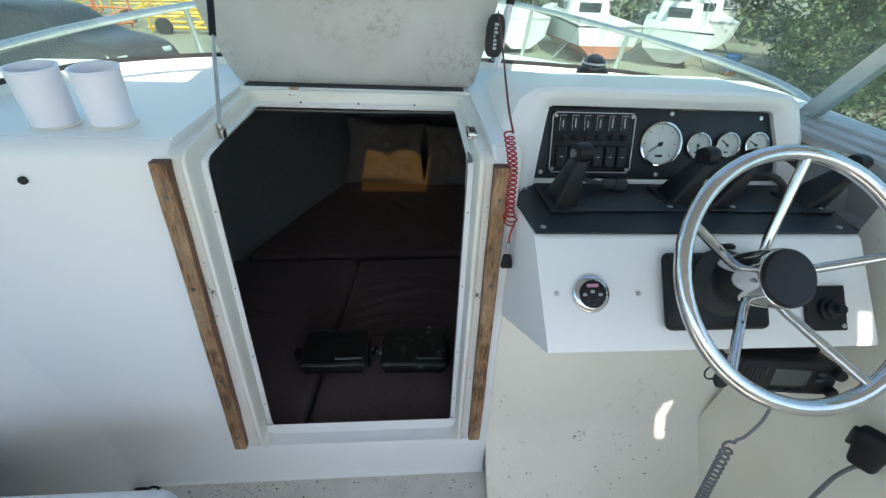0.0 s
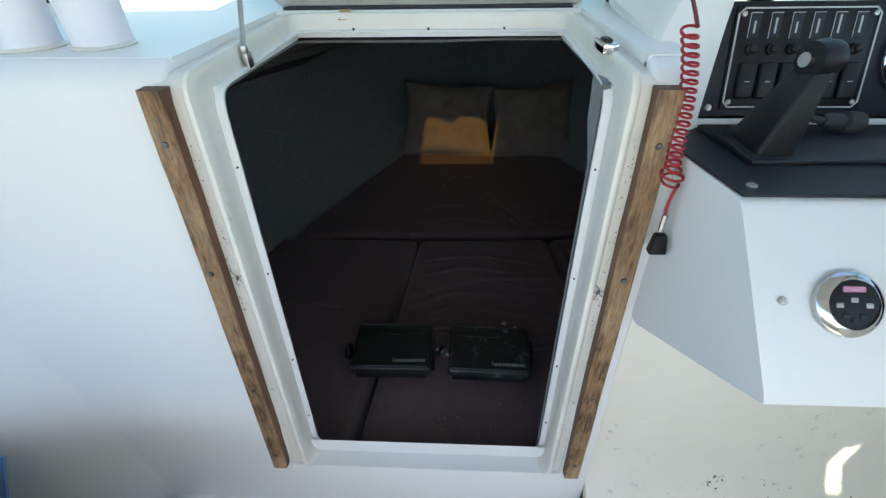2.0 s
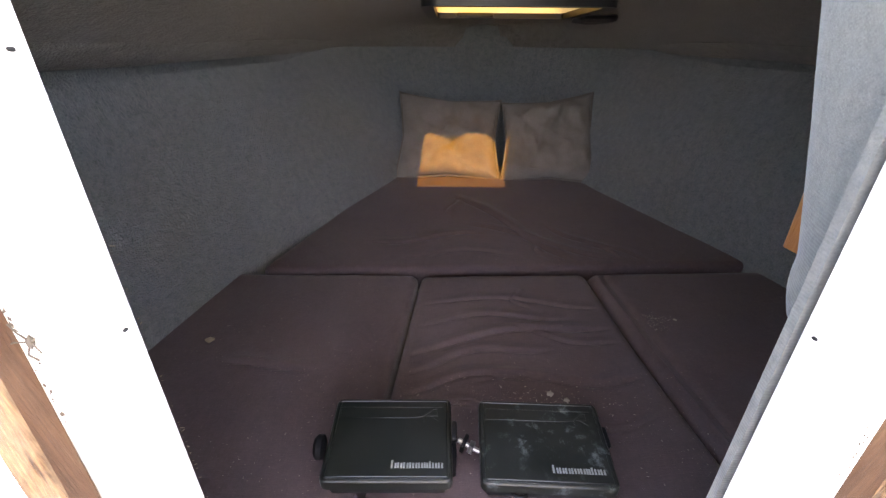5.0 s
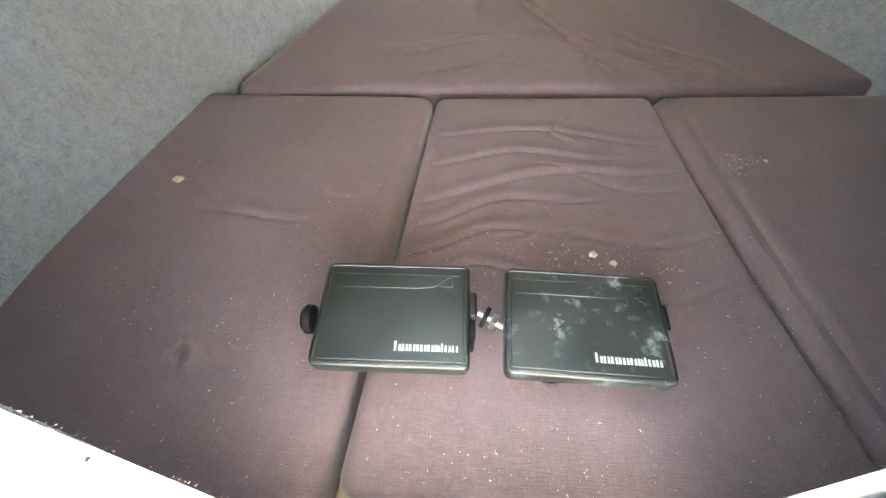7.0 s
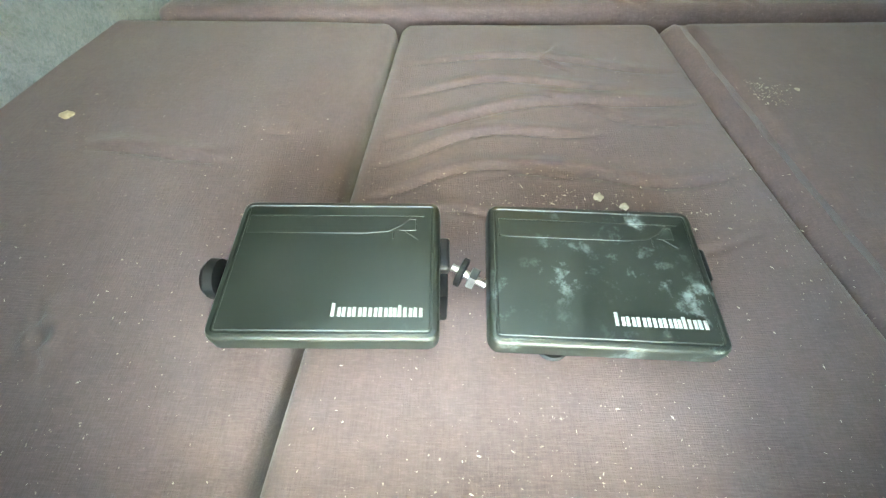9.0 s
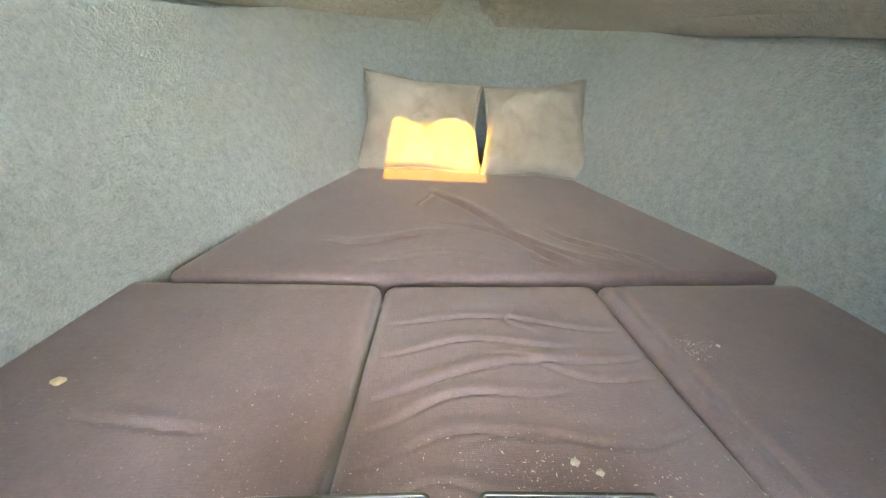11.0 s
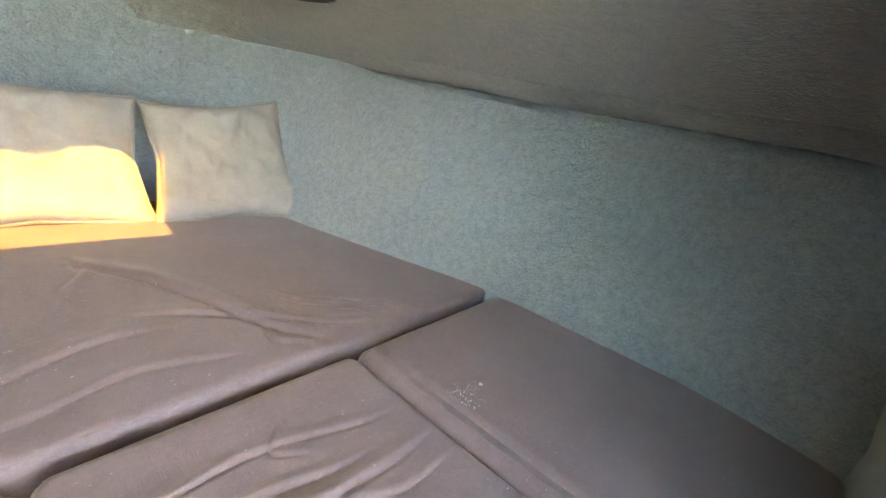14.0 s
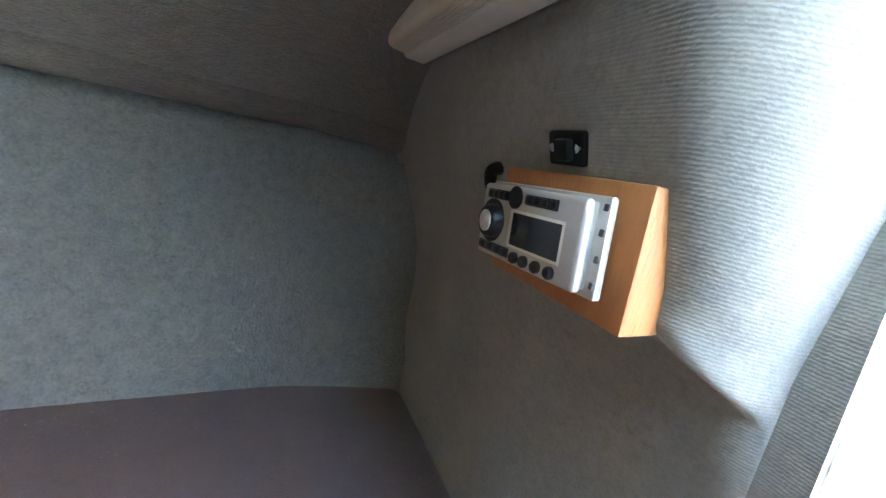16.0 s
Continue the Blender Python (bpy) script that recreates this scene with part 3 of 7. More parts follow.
def teak_strip(name, top, bottom, width, label):
    """A weathered batten screwed to the bulkhead: top and bottom are the x of its middle."""
    st = thing(name, (bottom, yb(0.31), 0.31), label, "batten", "companionway battens")
    z0, z1 = 0.306, 1.221
    n = 16
    b = bmesh.new()
    rows = []
    for i in range(n + 1):
        z = z0 + (z1 - z0) * i / n
        xm = bottom + (top - bottom) * i / n
        wl, wr = width / 2 + rough_noise((z * 9, 1, top), 1, 0.0018), width / 2 + rough_noise((z * 9, 5, top), 1, 0.0018)
        yf, yk = yb(z) - 0.021, yb(z) + 0.004
        rows.append([b.verts.new(p) for p in ((xm - wl, yk, z), (xm - wl, yf + 0.003, z), (xm - wl + 0.003, yf, z), (xm + wr - 0.003, yf, z), (xm + wr, yf + 0.003, z), (xm + wr, yk, z))])
    for a, c in zip(rows, rows[1:]):
        for j in range(5):
            b.faces.new((a[j], a[j + 1], c[j + 1], c[j]))
    b.faces.new(rows[0][::-1]), b.faces.new(rows[-1])
    bat = part("batten", b, TEAK, st)
    bat.data.materials.append(TEAK_DARK)
    for f in bat.data.polygons:
        if abs(f.normal.y) < 0.5:
            f.material_index = 1
    places = []
    for z in (0.36, 0.60, 0.91, 1.145):
        xm = bottom + (top - bottom) * (z - z0) / (z1 - z0)
        places.append((xm, yb(z) - 0.0212, z))
    screws(st, places, (0, -1, 0.1), 0.0052, DARK_STEEL)
    return st


teak_strip("teak_batten", -0.394, -0.404, 0.036, "weathered teak batten screwed upright to the white bulkhead")
teak_strip("teak_batten", 0.329, 0.333, 0.036, "weathered teak batten with worn varnish, screwed upright beside the console")

# ---------------------------------------------------------------- cabin
HALF_M = [(1.0, 1.115), (1.42, 1.105), (1.6, 1.065), (1.76, 1.02), (2.04, 0.955), (2.14, 0.925), (2.5, 0.715), (2.93, 0.50), (3.3, 0.34), (3.6, 0.20)]
HALF_J = [(1.0, 1.23), (1.6, 1.20), (2.1, 1.12), (2.6, 0.98), (3.0, 0.86), (3.4, 0.68), (3.6, 0.55)]
Z_J = [(1.0, 0.99), (1.5, 0.985), (2.2, 0.93), (3.0, 0.88), (3.6, 0.85)]
CEIL = [(1.0, 1.194), (1.58, 1.191), (2.0, 1.132), (2.4, 1.09), (2.95, 1.04), (3.6, 0.96)]
SLOPE = [(0.12, 1.095), (0.30, 1.108), (0.6, 1.150), (0.75, 1.203), (0.866, 1.256), (0.991, 1.314), (1.21, 1.405)]
Y_END = 3.52


def bow_round(y):
    """The cabin narrows to a rounded end in the bow."""
    return 1.0 if y < 3.15 else math.sqrt(max(0.02, 1 - ((y - 3.15) / 0.375) ** 2))


def joint_gap(y):
    """The open joint between the side and the overhead, which closes towards the bow."""
    return 0.036 * min(1.0, max(0.0, (3.14 - y) / 0.4))


def liner(sg):
    def f(y, v):
        z = 0.14 + (along(Z_J, y) + 0.004 - joint_gap(y) - 0.14) * v
        w = soft(HALF_M, y) + (soft(HALF_J, y) - soft(HALF_M, y)) * ((z - 0.27) / (along(Z_J, y) - 0.27)) ** 1.15 if z > 0.27 else soft(HALF_M, y)
        return (CX + sg * (w * bow_round(y) + rough_noise((y, z, sg), 3.0, 0.006)), y, z)
    return f


for sg, nm in ((-1, "port"), (1, "starboard")):
    b = sheet(liner(sg), steps(1.115, Y_END, 46, 3.40, 3.43, 3.46, 3.48, 3.50, 3.51), steps(0, 1, 16), 0.02)
    solo("wall_cabin_" + nm, b, CARPET, "blue-grey carpeted cabin side", "wall", kind="structure")
    # the overhead laps over the side in a soft roll, with a thin seam below it; both run out towards the bow
    for dx, dz, wide, high, seed, y1, drop in ((0.034, 0.024, 0.056, 0.010, 1, 3.16, 0.0), (0.000, -0.024, 0.0050, 0.0040, 7, 3.12, 0.030)):
        ys_ = steps(1.16, y1, 54)
        rows_ = []
        for y in ys_:
            v = 1.0 + (dz - drop * min(1.0, max(0.0, (y - 1.3) / 1.1))) / (along(Z_J, y) - 0.136)
            p = Vector(liner(sg)(y, min(1.0, v)))
            p.z += max(0.0, dz) + (joint_gap(y) if seed == 1 else 0)
            rows_.append(p + Vector((-sg * (dx + rough_noise((y * 2.5, seed, sg), 1, 0.006)), 0, rough_noise((y * 2.5, seed + 3, sg), 1, 0.007))))
        roll = bmesh.new()
        loops_ = []
        for p, y in zip(rows_, ys_):
            k = min(1.0, (y1 - y) / 0.35) ** 0.6 + 0.02
            loops_.append([roll.verts.new((p.x + a * k, p.y, p.z + c - (sg * a * k * 0.5 if seed == 1 else 0))) for a, c in ring(1.0, 12, wide, high * k)])
        for a, c in zip(loops_, loops_[1:]):
            for j in range(12):
                roll.faces.new((a[j], a[(j + 1) % 12], c[(j + 1) % 12], c[j]))
        roll.faces.new(loops_[0])
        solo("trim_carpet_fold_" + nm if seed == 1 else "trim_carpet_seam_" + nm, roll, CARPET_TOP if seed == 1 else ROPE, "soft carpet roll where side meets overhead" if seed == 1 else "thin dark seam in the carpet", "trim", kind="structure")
    back = ((-0.003, -0.03), (0.06, -0.02), (0.06, 0.075), (-0.01, 0.075))
    slot = sheet(lambda y, k: Vector(liner(sg)(y, 1.0)) + Vector((sg * back[int(k)][0], 0, back[int(k)][1])), steps(1.15, 3.16, 40), [0, 1, 2, 3], 0.006)
    solo("trim_joint_recess_" + nm, slot, CARPET, "shadowed recess behind the carpet roll", "trim", kind="structure")


def ceil_point(x, y):
    half = soft(HALF_J, y) * bow_round(y) + 0.01
    x = min(max(x, CX - half), CX + half)
    s = abs(x - CX) / half
    zj, zc = along(Z_J, y), along(CEIL, y)
    z = zj + (zc - zj) * (1 - max(0.0, (s - 0.42) / 0.58) ** 2.0)
    return (x, y, z + rough_noise((x, y, 2), 2.5, 0.006) * (1 - s))


def ceil_hole(x, y):
    return (x > OR_ + 0.012 and y < soft(SLOPE, ceil_point(x, y)[2], 0.04) - 0.075) or (OL - 0.012 < x < OR_ + 0.012 and y < OF + 0.012) or (HX0 - 0.012 < x < HX1 + 0.012 and HY0 - 0.012 < y < HY1 + 0.012)


cb = sheet(ceil_point, steps(CX - 1.25, CX + 1.25, 36, OL - 0.012, OR_ + 0.012, HX0 - 0.012, HX1 + 0.012), steps(1.20, Y_END, 30, 3.40, 3.44, 3.47, 3.50, 1.375, OF + 0.012, HY0 - 0.012, HY1 + 0.012), -0.005, ceil_hole)
bmesh.ops.remove_doubles(cb, verts=cb.verts, dist=1e-4)
solo("ceiling", cb, CARPET_TOP, "carpeted cabin overhead toned for warm bounced light, sagging a little", "ceiling", kind="structure")
solo("wall_cabin_bow", box(CX - 0.75, CX + 0.75, Y_END - 0.01, Y_END + 0.02, 0.1, 1.05), CARPET, "blue-grey carpeted bow end of the cabin", "wall", kind="structure")

# throat between the companionway and the overhead
th = bmesh.new()
for x0, x1 in ((OL - 0.024, OL - 0.011), (OR_ + 0.011, OR_ + 0.024)):
    box(x0, x1, 1.17, OF + 0.02, 1.1985, 1.2065, 0, 1, th)
box(OL - 0.024, OR_ + 0.024, OF + 0.011, OF + 0.024, 1.2035, 1.2135, 0, 1, th)
solo("trim_throat", th, GELCOAT, "white inner edge of the deck opening", "trim", kind="structure")


# bulkhead seen from the cabin
def lining_port(x, z):
    return (x, yb(z) + 0.047 + rough_noise((x, 1, z), 4, 0.003), z)


lb = sheet(lining_port, steps(CX - 1.27, OL - 0.016, 16), steps(0.12, 1.19, 14), -0.012)
solo("wall_cabin_aft_port", lb, CARPET, "carpeted inside of the bulkhead", "wall", kind="structure")


def lining_stbd(u, z):
    """The carpeted back of the helm: u -1 to 0 along the jamb, 0 to 1 round the padded corner, then over the slope, which ends below in a lip."""
    corner, edge, jamb = along([(0.70, 0.304), (0.85, 0.300), (1.0, 0.282), (1.12, 0.262)], z), 0.364, 1.0765 + 0.0905 * z
    if u <= 0:
        x = 0.2605 + (corner - 0.2605) * (u + 1)
    elif u < 1:
        x = corner + (edge - corner) * (1 - math.cos(u * math.pi / 2))
    else:
        x = edge + (CX + 1.27 - edge) * (u - 1)
    y = soft(SLOPE, z, 0.04)
    ridge = soft([(0.26, 0.800), (0.303, 0.814), (0.36, 0.852), (0.45, 0.865), (0.62, 0.845)], x, 0.02)
    under = min(1, max(0, (ridge - z) / 0.022)) * min(1, max(0, (0.62 - x) / 0.26))
    y -= 0.050 * under * min(1.0, 0.35 + 0.65 * (z - 0.2) / 0.6)
    lip = math.exp(-((z - ridge - 0.012) / 0.022) ** 2) * min(1, max(0, (0.46 - x) / 0.12))
    y += 0.012 * lip
    y -= 0.05 * min(1, max(0, (x - 0.75) / 0.5)) * min(1, max(0, (z - 0.5) / 0.3))
    y += 0.006 * math.sin(22 * x + 9 * z) * min(1, max(0, (0.80 - z) / 0.15)) + rough_noise((x, 3, z), 5, 0.004)
    if u < 1:
        y = jamb + (y - jamb) * math.sin(max(0.0, u) * math.pi / 2)
    return (x, y, z)


lb = sheet(lining_stbd, [-1, -0.7, -0.4, -0.15] + steps(0, 1, 14) + steps(1, 2, 40)[1:], steps(0.12, 1.208, 60, *[0.78 + 0.006 * i for i in range(16)]), 0.010)
solo("wall_cabin_aft_starboard", lb, CARPET_RIB, "grey ribbed carpet over the back of the helm", "wall", kind="structure")

# berth base
bb = bmesh.new()
base_poly = [(CX + s * (soft(HALF_M, y) * bow_round(y) - 0.004), y, 0.13) for s, ylist in ((-1, steps(1.07, 3.5, 14)), (1, steps(1.07, 3.5, 14)[::-1])) for y in ylist]
prism(base_poly, (0, 0, 0.035), 0, 1, bb)
solo("floor_berth_base", bb, PLY, "bare plywood berth base under the cushions", "berth", kind="structure")


# ---------------------------------------------------------------- cushions
def cushion(name, corners, top, label, wrinkle, r=0.03, thick=0.10, nu=54, nv=54, crown=0.006, bow=None):
    """A quilted foam cushion over four corners (x, y), with its folds."""
    a, b_, c, d = [Vector((x, y, 0)) for x, y in corners]
    lu, lv = ((b_ - a).length + (c - d).length) / 2, ((d - a).length + (c - b_).length) / 2

    def spread(n):
        e = [0.0, 0.003, 0.008, 0.016, 0.028]
        return [t for t in e] + [0.045 + (1 - 0.09) * i / n for i in range(n + 1)] + [1 - t for t in e[::-1]]

    us, vs = spread(nu), spread(nv)
    own = bmesh.new()

    def at(u, v):
        du, dv, rc = min(u, 1 - u) * lu, min(v, 1 - v) * lv, 0.032
        if du < rc and dv < rc:
            i, j = rc - du, rc - dv
            k = max(i, j) / max(1e-9, math.hypot(i, j))
            nu_, nv_ = (rc - i * k) / lu, (rc - j * k) / lv
            u, v = (nu_ if u < 0.5 else 1 - nu_), (nv_ if v < 0.5 else 1 - nv_)
        p = (a * (1 - u) + b_ * u) * (1 - v) + (d * (1 - u) + c * u) * v
        if bow:
            p.x += bow(u, v)
        return p

    def height(u, v, p):
        e = [u * lu, (1 - u) * lu, v * lv, (1 - v) * lv]
        z = top
        for dist in sorted(e)[:2]:
            if dist < r:
                z -= r - math.sqrt(max(0, r * r - (r - dist) ** 2))
        z += crown * (1 - (2 * u - 1) ** 2) * (1 - (2 * v - 1) ** 2)
        fade = min(1, min(e) / 0.04)
        return z + fade * (wrinkle(u, v, p) + rough_noise((p.x, p.y, top), 7.0, 0.0018))

    g = []
    for u in us:
        row = []
        for v in vs:
            p = at(u, v)
            row.append(own.verts.new((p.x, p.y, max(top - thick, height(u, v, p)))))
        g.append(row)
    for i in range(len(us) - 1):
        for j in range(len(vs) - 1):
            own.faces.new((g[i][j], g[i + 1][j], g[i + 1][j + 1], g[i][j + 1]))
    edge = [g[i][0] for i in range(len(us))] + [g[-1][j] for j in range(1, len(vs))] + [g[i][-1] for i in range(len(us) - 2, -1, -1)] + [g[0][j] for j in range(len(vs) - 2, 0, -1)]
    low = [own.verts.new((v.co.x, v.co.y, top - thick)) for v in edge]
    m = len(edge)
    for i in range(m):
        own.faces.new((edge[i], edge[(i + 1) % m], low[(i + 1) % m], low[i]))
    own.faces.new(low[::-1])
    return solo(name, own, CLOTH, label, "cushion", "berth cushions")


def fold(p, a, b, w, h, skew=0.0):
    """A fold of the cloth from a to b: height h, width w, with a trough beside it."""
    a, b, q = Vector((*a, 0)), Vector((*b, 0)), Vector((p.x, p.y, 0))
    d = b - a
    t = (q - a).dot(d) / d.length_squared
    w *= 1.05
    side_d = (q - a).cross(d).z / d.length + 0.02 * math.sin(6 * t + a.x * 9) * skew
    end = min(1, max(0, (t + 0.08) / 0.25)) * min(1, max(0, (1.08 - t) / 0.25))
    return h * end * (0.8 * math.exp(-(side_d / (1.7 * w)) ** 2) - 0.9 * math.exp(-((side_d - 1.5 * w) / (0.6 * w)) ** 2))


MID_FOLDS = [((-0.10, 1.93), (0.42, 1.92), 0.008, 0.004), ((-0.11, 1.83), (0.30, 1.86), 0.008, 0.005), ((-0.13, 1.72), (0.42, 1.83), 0.010, 0.008), ((-0.14, 1.65), (0.22, 1.73), 0.009, 0.007),
             ((-0.15, 1.58), (0.20, 1.63), 0.009, 0.006), ((0.05, 1.60), (0.45, 1.62), 0.010, 0.006), ((-0.15, 1.50), (0.10, 1.53), 0.008, 0.004), ((0.15, 1.47), (0.47, 1.50), 0.010, 0.004),
             ((0.10, 1.80), (0.44, 1.74), 0.008, 0.004), ((0.18, 1.98), (0.20, 1.88), 0.008, 0.004)]
FAR_FOLDS = [((0.02, 2.68), (0.45, 2.14), 0.016, 0.012), ((0.05, 2.42), (0.62, 2.16), 0.012, 0.008), ((0.38, 2.42), (0.60, 2.17), 0.010, 0.008),
             ((-0.35, 2.28), (0.10, 2.35), 0.012, 0.007), ((-0.20, 2.20), (0.20, 2.22), 0.012, 0.005), ((0.00, 2.72), (-0.02, 2.50), 0.012, 0.006), ((0.30, 2.26), (0.36, 2.12), 0.009, 0.006), ((0.50, 2.30), (0.72, 2.14), 0.010, 0.005)]


def mid_wrinkle(u, v, p):
    return 1.2 * sum(fold(p, *f, 1.0) for f in MID_FOLDS) + 0.0012 * math.sin(34 * p.y + 3 * math.sin(5 * p.x)) * max(0, (p.y - 1.45))


def far_wrinkle(u, v, p):
    return 0.9 * sum(fold(p, *f, 1.0) for f in FAR_FOLDS)


def left_wrinkle(u, v, p):
    w = 0.004 * noise.noise(Vector((p.x * 5, p.y * 4, 1))) + 1.2 * fold(p, (-0.635, 1.655), (-0.40, 1.63), 0.010, 0.007, 0.1) + fold(p, (-0.55, 1.36), (-0.50, 1.26), 0.012, 0.006) + fold(p, (-0.36, 1.70), (-0.30, 1.70), 0.008, 0.003)
    d = math.hypot(p.x + 0.535, p.y - 1.305)
    return w + 0.006 * math.exp(-((d - 0.020) / 0.008) ** 2) - 0.004 * math.exp(-(d / 0.014) ** 2)


def right_wrinkle(u, v, p):
    return fold(p, (0.70, 1.55), (1.05, 1.45), 0.02, 0.003) - 0.012 * math.exp(-((u - 0.072) / 0.013) ** 2) + 0.002 * math.sin(60 * v) * math.exp(-((u - 0.035) / 0.03) ** 2)


cushion("berth_cushion", [(-0.715, 2.072), (1.218, 2.150), (0.680, 2.99), (-0.355, 2.99)], 0.279, "large plum-brown cloth cushion filling the bow, loosely wrinkled", far_wrinkle, 0.022, nu=260, nv=150)
cushion("berth_cushion", [(-0.94, 1.105), (-0.250, 1.085), (-0.146, 2.076), (-0.828, 2.070)], 0.268, "plum-brown cloth cushion along the port side", left_wrinkle, 0.026, nu=120, nv=170, bow=lambda u, v: -(1 - u) * 0.062 * math.sin(math.pi * v))
cushion("berth_cushion", [(-0.230, 1.112), (0.604, 1.095), (0.441, 2.090), (-0.137, 2.068)], 0.266, "plum-brown cloth infill cushion with crosswise wrinkles", mid_wrinkle, 0.022, nu=90, nv=230, bow=lambda u, v: -u * 0.018 * math.sin(math.pi * v))
cushion("berth_cushion", [(0.614, 1.10), (1.268, 1.10), (1.142, 2.130), (0.450, 2.098)], 0.270, "plum-brown cloth cushion along the starboard side, with a seam", right_wrinkle, 0.040, bow=lambda u, v: (-(1 - u) * 0.018 + u * 0.055) * math.sin(math.pi * v))


def pillow(name, bl, br, tl, tr, fat, label):
    """A stuffed square pillow with pinched corners and a piped edge."""
    pl = thing(name, (Vector(bl) + Vector(br)) / 2, label, "pillow", "pillows in the bow")
    bl, br, tl, tr = map(Vector, (bl, br, tl, tr))
    nrm = (br - bl).cross(tl - bl).normalized()

    def mid(u, v):
        p = (bl * (1 - u) + br * u) * (1 - v) + (tl * (1 - u) + tr * u) * v
        c = (bl + br + tl + tr) / 4
        pinch = 0.10 * ((1 - abs(2 * u - 1)) * abs(2 * v - 1) ** 6 + (1 - abs(2 * v - 1)) * abs(2 * u - 1) ** 6)
        ear = 0.05 * (abs(2 * u - 1) * abs(2 * v - 1)) ** 7
        return p + (c - p) * (pinch - ear)

    n = 48
    own = bmesh.new()
    pr = random.Random(int(fat * 1000) + len(label))
    creases = [(pr.uniform(0.1, 0.9), pr.uniform(0.1, 0.9), pr.uniform(0, 3.14), pr.uniform(0.12, 0.32), pr.choice((-1, 1)) * pr.uniform(0.004, 0.009)) for _ in range(16)]

    def crease(u, v):
        t = 0.0
        for cu, cv_, a, ln_, h_ in creases:
            du, dv = u - cu, v - cv_
            e, g = du * math.cos(a) + dv * math.sin(a), -du * math.sin(a) + dv * math.cos(a) + 0.15 * (du * math.cos(a) + dv * math.sin(a)) ** 2
            t += h_ * math.exp(-(e / ln_) ** 2) * math.exp(-(g / 0.022) ** 2)
        return t

    for sg in (1, -1):
        rows = []
        for i in range(n + 1):
            u = i / n
            row = []
            for j in range(n + 1):
                v = j / n
                q = (max(0, 1 - (2 * u - 1) ** 4) * max(0, 1 - (2 * v - 1) ** 4)) ** 0.55
                w = fat * q * (0.55 if sg < 0 else 1) + q * sg * (rough_noise((u * 3, v * 3, fat * 40), 1.6, 0.028) + rough_noise((u * 8, v * 8, fat * 90), 1.3, 0.009) + sg * crease(u, v) + 0.010 * math.exp(-(((u - 0.28) - 0.5 * (v - 0.2)) / 0.035) ** 2) - 0.010 * math.exp(-(((u - 0.75) + 0.6 * (v - 0.7)) / 0.04) ** 2) * (1 - v))
                row.append(own.verts.new(mid(u, v) + nrm * sg * w))
            rows.append(row)
        for i in range(n):
            for j in range(n):
                own.faces.new((rows[i][j], rows[i + 1][j], rows[i + 1][j + 1], rows[i][j + 1]))
    bmesh.ops.remove_doubles(own, verts=own.verts, dist=1e-4)
    part("cover", own, VELVET, pl)
    loop = [mid(t / 20, 0) for t in range(20)] + [mid(1, t / 20) for t in range(20)] + [mid(1 - t / 20, 1) for t in range(20)] + [mid(0, 1 - t / 20) for t in range(20)]
    part("piping", tube(loop, 0.0080, 6, True), PIPING, pl, "darker piped edge")
    return pl


pillow("pillow", (-0.325, 2.955, 0.275), (0.222, 2.945, 0.275), (-0.300, 3.22, 0.650), (0.225, 3.20, 0.615), 0.060, "grey velvet pillow leaning in the bow, partly sunlit")
pillow("pillow", (0.238, 2.93, 0.275), (0.735, 2.90, 0.280), (0.250, 3.17, 0.610), (0.715, 3.20, 0.660), 0.062, "grey velvet pillow leaning crookedly in the bow")


# ---------------------------------------------------------------- unseen canopy, added to shade the cockpit
# Its slits and forward flap are cut to place sun spots and shade.
cv = sheet(lambda x, y: (x, y, 2.10 + 0.05 * (1 - ((x - CX) / 1.6) ** 2)), steps(-1.40, 1.70, 14, 1.232, 1.262, -0.42, 0.62), steps(-1.42, 1.30, 16, -0.26, -0.10, -0.01, 0.10, 1.02), 0.012,
           lambda x, y: (1.232 < x < 1.262 and (-0.26 < y < -0.10 or -0.01 < y < 0.10)) or (y > 1.02 and not -0.42 < x < 0.62))
can = thing("canopy", (CX, -0.4, 2.0), "unseen white canvas canopy added to shade the cockpit, on bent tubes", "canopy")
part("canvas", cv, CANVAS, can)
for y in (-1.38, -0.25, 0.9):
    bow = curve_points([(-1.39, y * 0.4 - 0.2, 1.2), (-1.40, y, 1.9), (-1.2, y, 2.08), (CX, y, 2.135), (1.5, y, 2.08), (1.70, y, 1.9), (1.42, y * 0.4 - 0.2, 1.2)], 6)
    part("bow", tube(bow, 0.013, 8), ALU, can)

# ---------------------------------------------------------------- bow hatch
hatch = thing("window_bow_hatch", ((HX0 + HX1) / 2, (HY0 + HY1) / 2, 1.05), "aluminium deck hatch with an amber acrylic pane, shut", "hatch", kind="structure")


def hang(z, y):
    """The hatch lies in the slope of the deck."""
    return z + (HY1 - y) * 0.10


def slab_ring(x0, x1, y0, y1, w, z0, z1, r=0.05):
    """A flat frame with rounded corners."""
    def loop(g):
        out = []
        for cx, cy, a0 in ((x1 - r, y1 - r, 0), (x0 + r, y1 - r, 90), (x0 + r, y0 + r, 180), (x1 - r, y0 + r, 270)):
            for k in range(6):
                a = radians(a0 + 18 * k)
                out.append((cx + (r - g) * math.cos(a), cy + (r - g) * math.sin(a)))
        return out
    own = bmesh.new()
    rows = [[own.verts.new((x, y, hang(z, y))) for x, y in loop(g)] for g, z in ((0, z0), (0, z1), (w, z1), (w, z0))]
    n = len(rows[0])
    for a, b in zip(rows, rows[1:] + rows[:1]):
        for i in range(n):
            own.faces.new((a[i], a[(i + 1) % n], b[(i + 1) % n], b[i]))
    return own


